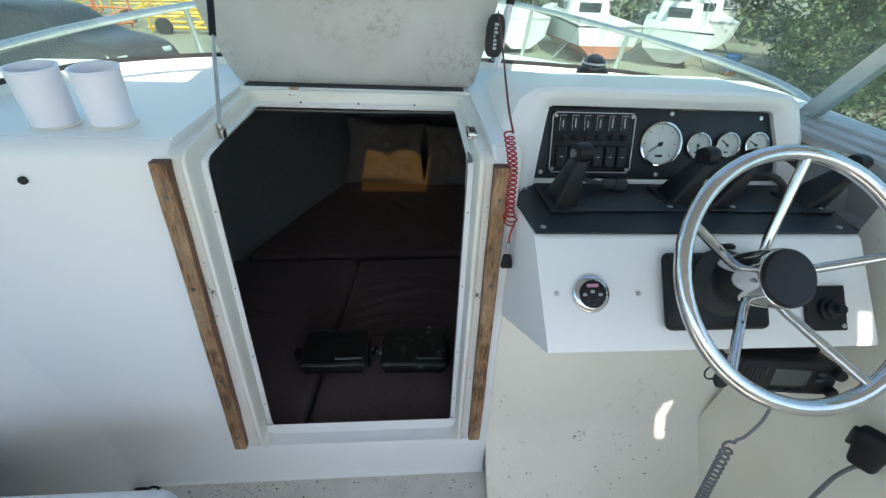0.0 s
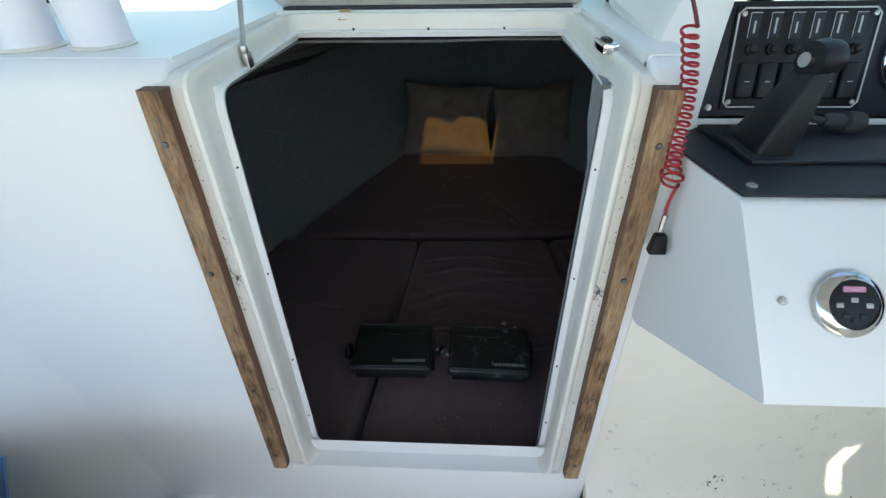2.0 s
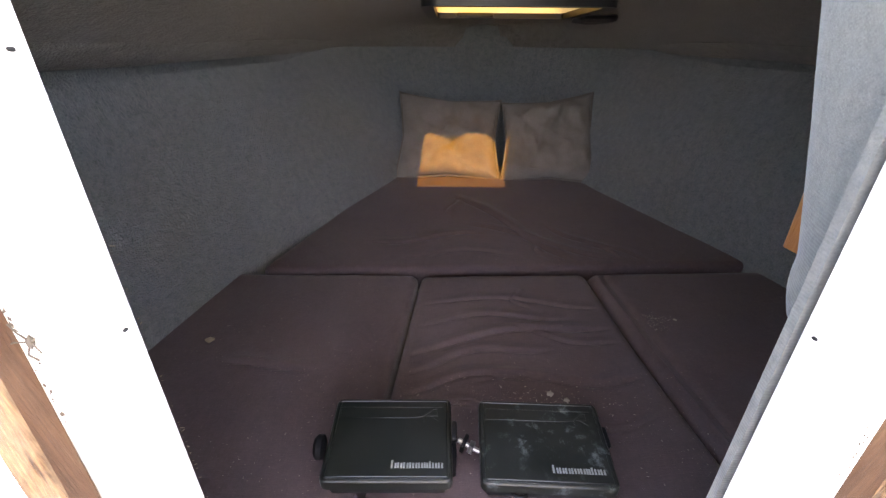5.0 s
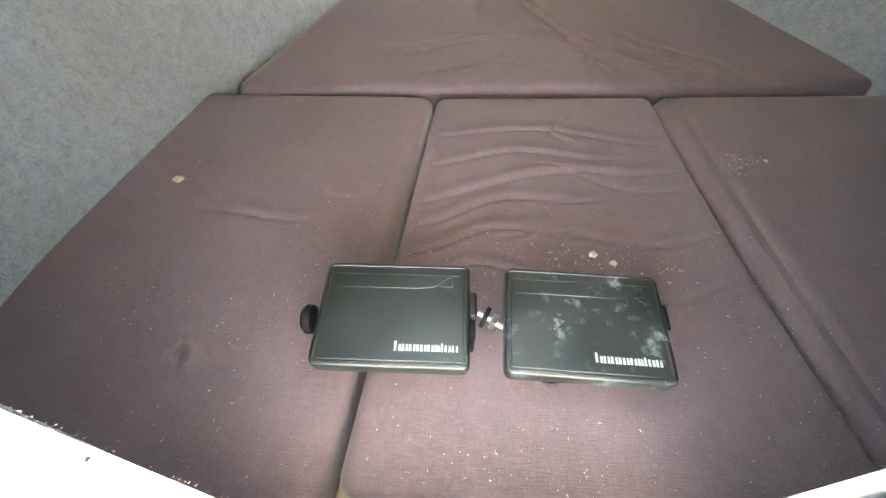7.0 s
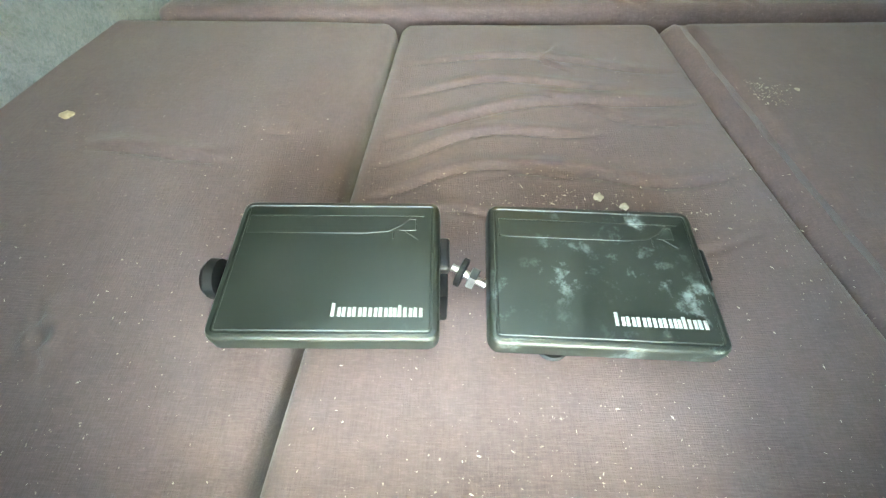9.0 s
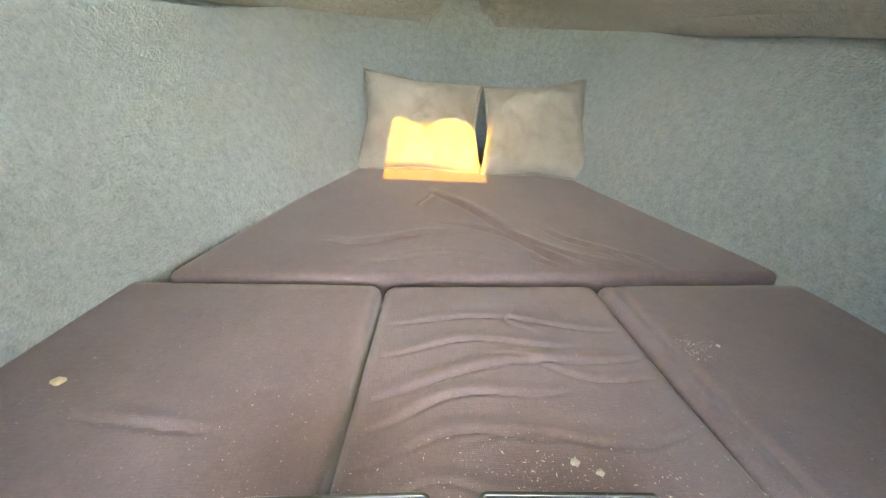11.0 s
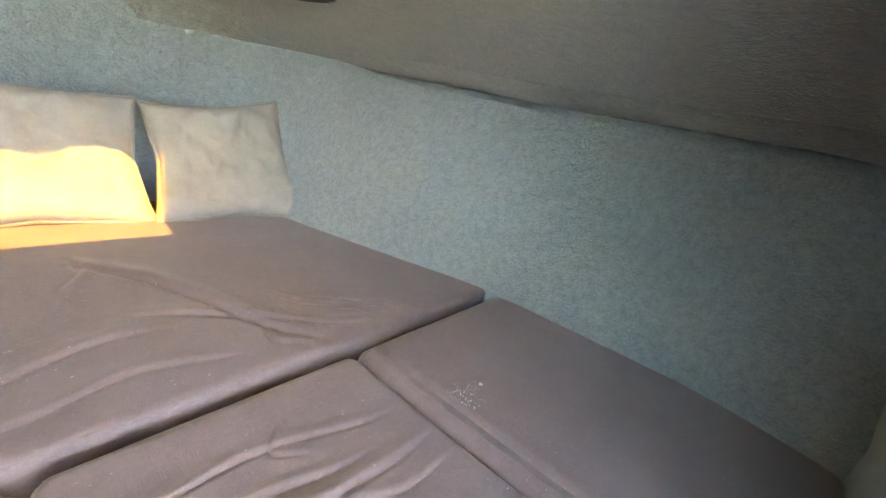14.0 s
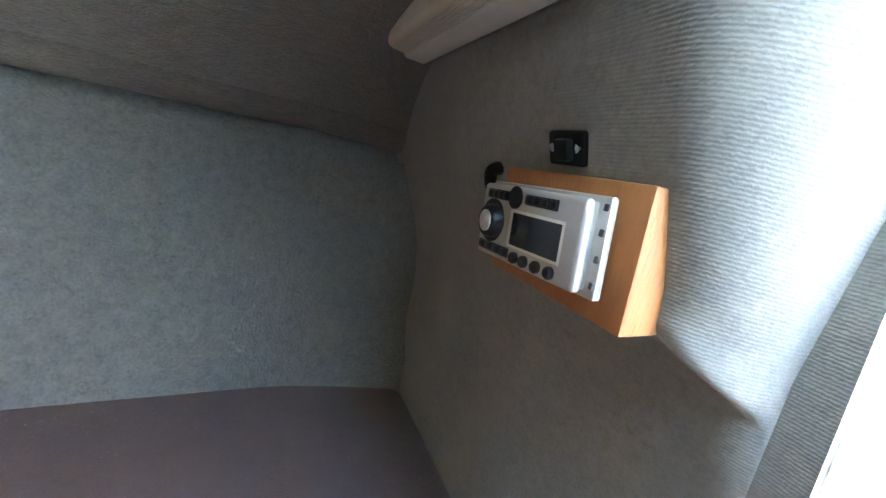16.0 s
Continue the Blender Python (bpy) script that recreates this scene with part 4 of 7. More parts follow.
part("frame", slab_ring(HX0 - 0.035, HX1 + 0.035, HY0 - 0.035, HY1 + 0.035, 0.036, 1.036, 1.066), BLACK, hatch, "dark frame below the overhead")
part("coaming", slab_ring(HX0 - 0.006, HX1 + 0.006, HY0 - 0.006, HY1 + 0.006, 0.008, 1.055, 1.125), GELCOAT, hatch, "white coaming through the deck")
part("outer_frame", slab_ring(HX0 - 0.03, HX1 + 0.03, HY0 - 0.03, HY1 + 0.03, 0.035, 1.115, 1.145), ALU, hatch, "aluminium outer frame")
pane = part("pane", hexa([(x, y, hang(z, y)) for z in (1.124, 1.132) for x, y in ((HX0 - 0.01, HY0 - 0.01), (HX1 + 0.01, HY0 - 0.01), (HX1 + 0.01, HY1 + 0.01), (HX0 - 0.01, HY1 + 0.01))]), AMBER, hatch, "sun-yellowed acrylic pane")
pane.visible_shadow = True
hd = tube(curve_points([(HX1 + 0.028, HY1 - 0.04, 1.040), (HX1 + 0.09, HY1 - 0.06, 1.034), (HX1 + 0.15, HY1 - 0.12, 1.046), (HX1 + 0.12, HY1 - 0.16, 1.044), (HX1 + 0.05, HY1 - 0.12, 1.042)], 6), 0.013, 8)
part("handle", hd, BLACK, hatch, "dark lever handle")
part("latch", box(HX0 + 0.07, HX0 + 0.21, HY1 - 0.022, HY1 + 0.02, 1.040, 1.056, 0.005), BLACK, hatch)

# ---------------------------------------------------------------- hatch lid over the companionway
lid = thing("companionway_lid", (-0.04, 1.63, 1.25), "mildew-stained white lid hinged open above the companionway", "hatch lid")
outline = [(-0.385, 1.257), (0.312, 1.257), (0.330, 1.272), (0.352, 1.36), (0.395, 1.54), (0.40, 1.70), (0.37, 1.73), (-0.45, 1.73), (-0.505, 1.70), (-0.505, 1.54), (-0.435, 1.34), (-0.403, 1.272)]
yl = lambda z: 1.635 + 0.07 * (z - 1.242)
part("panel", prism([(x, yl(z), z) for x, z in outline], (0, 0.035, 0), 0.007, 2), GELCOAT_STAINED, lid, "white panel stained with grey mildew")
part("hinge", box(-0.37, 0.295, 1.606, 1.642, 1.2500, 1.2585, 0.002), RUBBER, lid, "long dark piano hinge")
screws(lid, [(-0.30 + 0.115 * i, 1.6345, 1.266) for i in range(6)], (0, -1, 0.1), 0.0028, STEEL)
part("catch", box(0.215, 0.275, 1.630, 1.656, 1.518, 1.538, 0.005), STEEL, lid, "small rusty catch")

st = thing("gas_strut", (-0.332, 1.289, 1.215), "chrome and black gas strut propping the open lid", "strut")
p0, p1 = Vector((-0.332, 1.289, 1.238)), Vector((-0.375, 1.60, 1.66))
part("rod", tube([p0, p0.lerp(p1, 0.5)], 0.0048, 10), STEEL, st)
part("cylinder", tube([p0.lerp(p1, 0.42), p0.lerp(p1, 0.46), p0.lerp(p1, 1)], 0.0085, 10), BLACK, st)
part("foot", box(-0.3345, -0.3235, 1.278, 1.300, 1.206, 1.231, 0.003), STEEL, st)
part("ball_joint", lathe([(0, -0.009), (0.006, -0.006), (0.008, 0), (0.006, 0.006), (0, 0.009)], (-0.332, 1.289, 1.236)), STEEL, st)
st2 = thing("gas_strut", (0.395, 1.66, 1.25), "clear stay tube with black ends beside the lid", "strut")
part("tube", tube([(0.398, 1.665, 1.275), (0.425, 1.68, 1.50)], 0.010, 10), PVC, st2)
part("end_cap", tube([(0.396, 1.664, 1.256), (0.399, 1.6655, 1.285)], 0.014, 10), BLACK, st2)
part("end_cap", tube([(0.424, 1.6795, 1.49), (0.43, 1.683, 1.56)], 0.013, 10), BLACK, st2)
lt = thing("rim_latch", (0.272, 1.25, 1.225), "small chrome latch plate on the rim", "latch")
part("plate", box(0.264, 0.288, 1.225, 1.285, 1.238, 1.2525, 0.002), CHROME, lt)
part("keeper", box(0.269, 0.283, 1.243, 1.268, 1.250, 1.2565, 0.002), BLACK, lt)


# ---------------------------------------------------------------- port deck
def rod_holder(x, y, lean, label):
    rh = thing("rod_holder", (x, y, 1.252), label, "rod holder", "rod holders")
    r0, r1 = 0.043, 0.047
    own = bmesh.new()
    rows = []
    for r, h in ((r0, 0), (r0 + 0.001, 0.042), (r0 + 0.003, 0.082), (r1, 0.112), (r1 + 0.002, 0.114), (r1 + 0.002, 0.117), (r1 - 0.005, 0.117), (r0 - 0.004, 0.052), (r0 - 0.006, 0.004)):
        row = []
        for i in range(32):
            a = 2 * math.pi * i / 32
            wob = 1 + 0.03 * noise.noise(Vector((math.cos(a) * 2, math.sin(a) * 2, h * 25 + x * 9)))
            row.append(own.verts.new((x + lean * h + r * wob * math.cos(a), y + 0.12 * h + r * wob * math.sin(a), 1.252 + h + 0.004 * math.sin(a) * h / 0.14)))
        rows.append(row)
    for a, b in zip(rows, rows[1:]):
        for i in range(32):
            own.faces.new((a[i], a[(i + 1) % 32], b[(i + 1) % 32], b[i]))
    own.faces.new(rows[-1])
    part("sleeve", own, PVC, rh)
    part("flange", lathe([(0.047, 0), (0.049, 0.002), (0.046, 0.005), (0.042, 0.006)], (x, y, 1.2505)), BEAD, rh, "sealed base ring")


rod_holder(-0.545, 1.250, -0.05, "white plastic rod holder with a flared rim, set in the deck")
rod_holder(-0.660, 1.240, -0.09, "white plastic rod holder with a flared rim, leaning outboard")
hl = thing("drain_plug", (-0.683, 1.118, 1.172), "small black plug in the white bulkhead", "plug")
part("plug", lathe([(0.0085, -0.004), (0.0085, 0.002), (0.006, 0.003), (0.004, 0.001), (0, 0.001)], (-0.683, yb(1.172) - 0.001, 1.172), (0, -1, 0.1), 18), RUBBER, hl)

# ---------------------------------------------------------------- helm console
con = thing("helm_console", (0.75, 1.0, 0.82), "white moulded helm console with a sloping face", "console")
sec = [(1.058, 0.816), (0.815, 0.950), (0.806, 0.958), (0.812, 0.970), (0.952, 1.130), (0.965, 1.137), (1.24, 1.115), (1.20, 0.95), (1.12, 0.816)]
left = [(0.372 if y > 1.0 else 0.398 - (0.398 - 0.378) * min(1, (z - 0.95) / 0.18 if z > 0.95 else 0), y, z) for y, z in sec]
n = len(sec)
own = bmesh.new()
lv = [own.verts.new(p) for p in left]
rv = [own.verts.new((1.115 - (0.012 if z > 1.1 else 0), y, z)) for y, z in sec]
for i in range(n):
    own.faces.new((lv[i], lv[(i + 1) % n], rv[(i + 1) % n], rv[i]))
own.faces.new(lv[::-1]), own.faces.new(rv)
bmesh.ops.bevel(own, geom=[e for e in own.edges if e.calc_length() > 0.02 and len(e.link_faces) == 2 and e.calc_face_angle(0) > 0.5], offset=0.017, segments=5, affect="EDGES", profile=0.5)
part("body", own, GELCOAT, con)
FN = Vector((0, -0.765, 0.644)).normalized()
FU = Vector((0, 0.644, 0.765)).normalized()
F0 = Vector((0.488, 0.878, 1.049))


def on_face(x, v, out=0.0):
    """A point of the sloping face: x, way up the slope from the remote, and out from it."""
    return Vector((x, F0.y, F0.z)) + FU * v + FN * out


def face_slab(x0, x1, v0, v1, o0, o1, bevel=0.004, seg=3):
    return hexa([on_face(x0, v0, o0), on_face(x1, v0, o0), on_face(x1, v1, o0), on_face(x0, v1, o0), on_face(x0, v0, o1), on_face(x1, v0, o1), on_face(x1, v1, o1), on_face(x0, v1, o1)], bevel, seg)


shelf = [(0.392, 1.165, 1.124), (0.372, 1.10, 1.128), (0.381, 0.962, 1.1385), (1.100, 0.962, 1.1385), (1.16, 1.10, 1.128), (1.16, 1.225, 1.118), (0.43, 1.225, 1.118)]
sh = part("dash_shelf", prism(shelf, (0, 0, 0.0045), 0.001, 1), BLACK_PANEL, con, "flat dark shelf with bracket mounts")
for x0, x1 in ((0.44, 0.80), (0.86, 1.13)):
    part("mount_pad", prism([(x0, 1.055, 1.1355), (x1, 1.055, 1.1355), (x1, 1.215, 1.123), (x0, 1.215, 1.123)], (0, 0, 0.010), 0.004, 2), BLACK_PANEL, sh)
screws(con, [(0.402, 0.985, 1.1418), (1.075, 0.985, 1.1418), (0.415, 1.195, 1.125), (0.465, 1.075, 1.144), (0.475, 1.125, 1.1405), (0.725, 1.07, 1.144), (0.745, 1.12, 1.1405), (0.88, 1.072, 1.144), (1.10, 1.07, 1.144)], (0, 0.08, 1), 0.0065)

# instrument pod
GN, GU = Vector((0, -0.94, 0.34)).normalized(), Vector((0, 0.34, 0.94)).normalized()
G0 = Vector((0.773, 1.267, 1.221))


def on_dash(x, v, out=0.0):
    return Vector((x, G0.y, G0.z)) + GU * v + GN * out


def dash_slab(x0, x1, v0, v1, o0, o1, bevel=0.002, seg=2):
    return hexa([on_dash(x0, v0, o0), on_dash(x1, v0, o0), on_dash(x1, v1, o0), on_dash(x0, v1, o0), on_dash(x0, v0, o1), on_dash(x1, v0, o1), on_dash(x1, v1, o1), on_dash(x0, v1, o1)], bevel, seg)


pod = thing("instrument_pod", (0.75, 1.4, 1.15), "white moulded instrument pod on the helm", "dashboard")
# surround: a rounded hood, its mouth a flared frame round the panel
outer = [(0.385, -0.125), (0.352, 0.04), (0.385, 0.108), (0.425, 0.130), (0.47, 0.137), (1.06, 0.137), (1.10, 0.130), (1.125, 0.110), (1.155, 0.02), (1.165, -0.125)]
inner = [(0.440, -0.112), (0.452, -0.02), (0.462, 0.05), (0.468, 0.082), (0.478, 0.0885), (1.050, 0.0865), (1.061, 0.080), (1.072, 0.05), (1.098, -0.02), (1.112, -0.112)]
own = bmesh.new()
loops = []
for pts, out, dy in ((inner, -0.004, 0), (inner, 0.012, 0), (None, 0.026, 0.35), (None, 0.030, 0.65), (None, 0.020, 0.90), (outer, 0.0, 0)):
    if pts is None:
        pts = [(a[0] + (b[0] - a[0]) * dy, a[1] + (b[1] - a[1]) * dy) for a, b in zip(inner, outer)]
    loops.append([own.verts.new(on_dash(x, v, out)) for x, v in pts])
back = []
for x, v in outer:
    p = on_dash(x, v, 0)
    back.append(own.verts.new((CX + 0.6 + (p.x - CX - 0.6) * 0.97, 1.62, 1.262 + (0.055 if v > 0.1 else 0.02 if v > 0 else -0.03))))
loops.append(back)
for a, b in zip(loops, loops[1:]):
    for i in range(len(outer) - 1):
        own.faces.new((a[i], a[i + 1], b[i + 1], b[i]))
bmesh.ops.subdivide_edges(own, edges=own.edges[:], cuts=2, use_grid_fill=True, smooth=0.6)
part("hood", own, GELCOAT, pod)
part("lower_lip", dash_slab(0.40, 1.15, -0.118, -0.092, -0.03, 0.001, 0.004), GELCOAT, pod, "white lip under the panel")
panel = part("panel", dash_slab(0.447, 1.105, -0.088, 0.084, -0.012, 0.0005, 0.002), BLACK_PANEL, pod, "dark instrument panel")
screws(pod, [on_dash(x, v, 0.001) for x, v in ((0.462, -0.075), (0.795, 0.076), (0.775, -0.078), (1.04, 0.070))], GN, 0.006)


def outline_bar(pts, w, h, material, parent, name="edge"):
    path = [on_dash(x, v, h) for x, v in pts]
    return part(name, sweep(path, [(-w, -0.001), (w, -0.001), (w, 0.0015), (-w, 0.0015)], True, GN), material, parent, "")


sp = thing("switch_panel", on_dash(0.59, 0, 0.003), "dark six-way rocker switch panel with a pale border", "switch panel")
X0, X1, V0, V1 = 0.479, 0.702, -0.078, 0.077
part("plate", dash_slab(X0, X1, V0, V1, 0.0005, 0.0045, 0.0015), BLACK, sp)
c = 0.008
outline_bar([(X0 + 0.004 + c, V0 + 0.004), (X1 - 0.004 - c, V0 + 0.004), (X1 - 0.004, V0 + 0.004 + c), (X1 - 0.004, V1 - 0.004 - c), (X1 - 0.004 - c, V1 - 0.004), (X0 + 0.004 + c, V1 - 0.004), (X0 + 0.004, V1 - 0.004 - c), (X0 + 0.004, V0 + 0.004 + c)], 0.0012, 0.0045, MARK, sp, "border")
for i in range(6):
    x = X0 + 0.031 + i * 0.0322
    lab = part("label_plate", dash_slab(x - 0.008, x + 0.008, 0.030, 0.066, 0.0045, 0.0053, 0.0004, 1), BLACK_PANEL, sp)
    for a, b in (((x - 0.0085, 0.0295), (x - 0.0085, 0.0665)), ((x - 0.0085, 0.0665), (x + 0.0085, 0.0665))):
        part("outline", tube([on_dash(*a, 0.0052), on_dash(*b, 0.0052)], 0.0006, 4), MARK, lab)
    part("mark", dash_slab(x - 0.0015, x + 0.0015, 0.037, 0.037 + (0.018, 0.022, 0.016, 0.02, 0.026, 0.024)[i], 0.0052, 0.0057, 0, 1), GREY_PLASTIC, lab)
    part("breaker", lathe([(0.0088, 0), (0.0088, 0.006), (0.006, 0.0075), (0.006, 0.011), (0.0045, 0.012), (0, 0.012)], on_dash(x, 0.014, 0.0042), GN, 16), BLACK, sp)
    rk = part("rocker", dash_slab(x - 0.0135, x + 0.0135, -0.062, -0.006, 0.0045, 0.0135, 0.004, 3), BLACK, sp)
    part("tick", dash_slab(x - 0.004, x + 0.004, -0.036, -0.0345, 0.0134, 0.0140, 0, 1), GREY_PLASTIC, rk)
screws(sp, [on_dash(x, v, 0.0045) for x, v in ((X0 + 0.012, V1 - 0.012), (X1 - 0.012, V1 - 0.012), (X0 + 0.012, V0 + 0.012), (X1 - 0.012, V0 + 0.012))], GN, 0.0045)


def gauge(x, v, r, needle, label):
    g = thing("gauge", on_dash(x, v, 0.001), label, "gauge", "dash gauges")
    part("case", lathe([(r * 0.96, 0), (r, 0.002), (r, 0.008), (r * 0.97, 0.011), (r * 0.90, 0.0115), (r * 0.86, 0.008), (r * 0.855, 0.0028)], on_dash(x, v, 0.0005), GN, 40), CHROME, g, "chrome bezel")
    dial = part("dial", lathe([(r * 0.90, 0.002), (r * 0.90, 0.0042), (0, 0.0042)], on_dash(x, v, 0.0005), GN, 40), DIAL, g, "white dial")
    big = r > 0.05
    for k in range(25 if big else 9):
        a = radians(225 - 270 * k / (24 if big else 8))
        long = (k % 4 == 0) if big else (k % 4 == 0)
        d = Vector((math.cos(a), 0, 0)) + GU * math.sin(a)
        q = on_dash(x, v, 0.0049)
        part("tick", tube([q + d * r * (0.66 if long else 0.74), q + d * r * 0.80], 0.0011 if long else 0.0006, 4), BLACK, dial)
    d = Vector((math.cos(radians(needle)), 0, 0)) + GU * math.sin(radians(needle))
    q = on_dash(x, v, 0.0056)
    part("needle", tube([q - d * r * 0.14, q + d * r * 0.62], 0.0016, 5), BLACK, dial)
    part("hub", lathe([(r * 0.11, 0), (r * 0.10, 0.003), (0, 0.0035)], on_dash(x, v, 0.005), GN, 16), BLACK, dial)
    part("scale_mark", dash_slab(x - r * 0.18, x + r * 0.18, v - r * 0.58, v - r * 0.46, 0.0046, 0.0050, 0, 1), BLACK, dial)
    gl = part("glass", lathe([(r * 0.87, 0.0085), (r * 0.6, 0.0092), (0, 0.0095)], on_dash(x, v, 0.0005), GN, 32), CLEAR, g)
    gl.visible_shadow = False


CLEAR = glass_material("clear_lens", (0.97, 0.98, 0.97), 0.03, gloss=0.3)
gauge(0.773, 0.0, 0.0575, 214, "round chrome tachometer with a white dial")
gauge(0.876, -0.002, 0.034, 270, "small round chrome gauge with a white dial")
gauge(0.957, 0.0, 0.034, 140, "small round chrome gauge with a white dial")
gauge(1.037, 0.002, 0.034, 150, "small round chrome gauge with a white dial, partly behind the wheel")


def bracket(x, y, lean, h, label, knob=True, turn=0.0):
    """A trunnion arm left empty on the shelf."""
    z0 = 1.138 - 0.08 * (y - 1.08)
    br = thing("display_bracket", (x, y, z0), label, "bracket", "display brackets")
    w = 0.030
    top = Vector((x + lean, y + turn, z0 + h))
    arm = [Vector((x - w, y - 0.035, z0)), Vector((x + w * 0.8, y - 0.035, z0)), Vector((x + w * 0.8, y + 0.05, z0)), Vector((x - w, y + 0.05, z0)),
           top + Vector((-0.013, -0.018, 0)), top + Vector((0.013, -0.018, 0)), top + Vector((0.013, 0.02, 0)), top + Vector((-0.013, 0.02, 0))]
    part("arm", hexa(arm, 0.006, 3), BLACK, br)
    part("eye", lathe([(0.010, -0.018), (0.021, -0.016), (0.0235, 0), (0.021, 0.016), (0.010, 0.018), (0.009, 0.006), (0.009, -0.006)], top + Vector((0, 0, 0.008)), (1, 0.2, 0), 20), BLACK, br)
    part("foot", box(x - 0.042, x + 0.035, y - 0.05, y + 0.06, z0 - 0.002, z0 + 0.008, 0.003), BLACK, br)
    if knob:
        part("bolt", lathe([(0.009, -0.024), (0.009, 0.024), (0.005, 0.027), (0, 0.027)], top + Vector((0, 0, 0.008)), (1, 0.2, 0), 12), STEEL, br)


bracket(0.478, 1.10, 0.020, 0.115, "black plastic display bracket, empty, standing on the dark shelf")
bracket(0.765, 1.12, 0.040, 0.105, "black plastic display bracket, empty, leaning beside the gauges", False)
bracket(0.860, 1.11, 0.050, 0.105, "black plastic display bracket, empty, below the gauges", False)
bracket(1.085, 1.10, 0.075, 0.10, "black plastic display bracket, empty, at the dash end", False)

cbl = thing("power_cable", (0.60, 1.16, 1.13), "black display cable with a round plug on the shelf", "cable")
part("cable", tube(curve_points([(0.452, 1.16, 1.130), (0.470, 1.13, 1.170), (0.520, 1.15, 1.182), (0.560, 1.16, 1.165), (0.605, 1.165, 1.155)], 8), 0.0055, 8), RUBBER, cbl)
part("plug", lathe([(0.008, 0), (0.012, 0.01), (0.012, 0.03), (0.017, 0.034), (0.017, 0.060), (0.014, 0.064), (0, 0.064)], (0.595, 1.165, 1.157), (1, 0.1, -0.12), 18), RUBBER, cbl)
cb2 = thing("power_cable", (1.02, 1.16, 1.13), "thick black cable looping up to the gauges", "cable")
part("cable", tube(curve_points([(0.955, 1.20, 1.14), (0.985, 1.14, 1.195), (1.035, 1.13, 1.175), (1.050, 1.13, 1.138), (1.085, 1.15, 1.150), (1.10, 1.17, 1.20), (1.06, 1.20, 1.225)], 8), 0.0085, 8), RUBBER, cb2)

# remote on the face
rm = thing("stereo_remote", on_face(0.488, 0, 0), "round chrome stereo remote with a black keypad", "remote control")
part("bezel", lathe([(0.0375, 0), (0.0375, 0.006), (0.034, 0.010), (0.028, 0.0115), (0.0275, 0.007)], on_face(0.488, 0.0, 0), FN, 40), CHROME, rm, "chrome ring")
keypad = part("keypad", lathe([(0.0280, 0.004), (0.0280, 0.0098), (0.024, 0.0108), (0, 0.0108)], on_face(0.488, 0.0, 0), FN, 32), BLACK, rm)
part("badge", face_slab(0.476, 0.500, 0.0135, 0.0205, 0.0100, 0.0115, 0.002), surface("pink_badge", (0.55, 0.25, 0.36), (0.6, 0.3, 0.42), 20, 100, 0.4, relief=0), keypad)
for x, v in ((0.488, 0.005), (0.472, -0.001), (0.504, -0.001), (0.479, -0.013), (0.497, -0.013), (0.488, -0.0175)):
    part("button", face_slab(x - 0.004, x + 0.004, v - 0.003, v + 0.003, 0.0104, 0.0122, 0.0012), GREY_PLASTIC if v > -0.01 else BLACK_PANEL, keypad)
screws(con, [on_face(0.419, 0.002, 0), on_face(0.590, 0.0, 0)], FN, 0.005)

# wheel
wh = thing("steering_wheel", on_face(0.757, 0.02, 0), "polished five-spoke steel steering wheel with a black hub cap", "steering wheel")
C = Vector((0.763, 0.751, 1.193)) + FU * 0.0
RR = 0.207
circle = [C + Vector((1, 0, 0)) * RR * math.cos(a) + FU * RR * math.sin(a) for a in [2 * math.pi * i / 72 for i in range(72)]]
part("rim", sweep(circle, ring(0.0132, 16), True, FN), CHROME, wh)
part("hub", lathe([(0.050, 0), (0.052, 0.006), (0.052, 0.113), (0.051, 0.117), (0.047, 0.119)], on_face(0.757, 0.026, 0.050), FN, 40), CHROME, wh, "polished hub")
part("cap", lathe([(0.0500, 0), (0.0500, 0.004), (0.046, 0.008), (0, 0.009)], on_face(0.757, 0.026, 0.167), FN, 40), BLACK, wh, "black hub cap")
for k in range(5):
    a = radians(83 + 72 * k)
    d = Vector((math.cos(a), 0, 0)) + FU * math.sin(a)
    hub = on_face(0.757, 0.026, 0.115)
    part("spoke", tube([hub + d * 0.045, hub + d * 0.075 + FN * 0.012, C + d * (RR - 0.008)], 0.0082, 10, up=FN), CHROME, wh)
part("tilt_base", face_slab(0.635, 0.855, -0.075, 0.082, 0.0, 0.026, 0.014, 4), BLACK, wh, "black tilt-steering bezel")
part("tilt_boot", lathe([(0.070, 0.02), (0.066, 0.032), (0.058, 0.040), (0.055, 0.058)], on_face(0.757, 0.02, 0), FN, 32), RUBBER, wh)
part("tilt_lever", lathe([(0.016, 0), (0.018, 0.006), (0.012, 0.012), (0, 0.012)], on_face(0.775, 0.088, 0.014), FU, 14), BLACK, wh)

ign = thing("ignition_switch", on_face(0.995, -0.035, 0), "black ignition plate with a key switch", "switch")
part("plate", face_slab(0.948, 1.040, -0.082, 0.012, 0.0, 0.008, 0.003), BLACK, ign)
part("barrel", lathe([(0.024, 0), (0.024, 0.007), (0.019, 0.009), (0.018, 0.018), (0.011, 0.020), (0.010, 0.032), (0, 0.032)], on_face(0.997, -0.036, 0.008), FN, 24), BLACK, ign)
screws(ign, [on_face(0.958, 0.002, 0.008), on_face(1.030, -0.072, 0.008)], FN, 0.005)

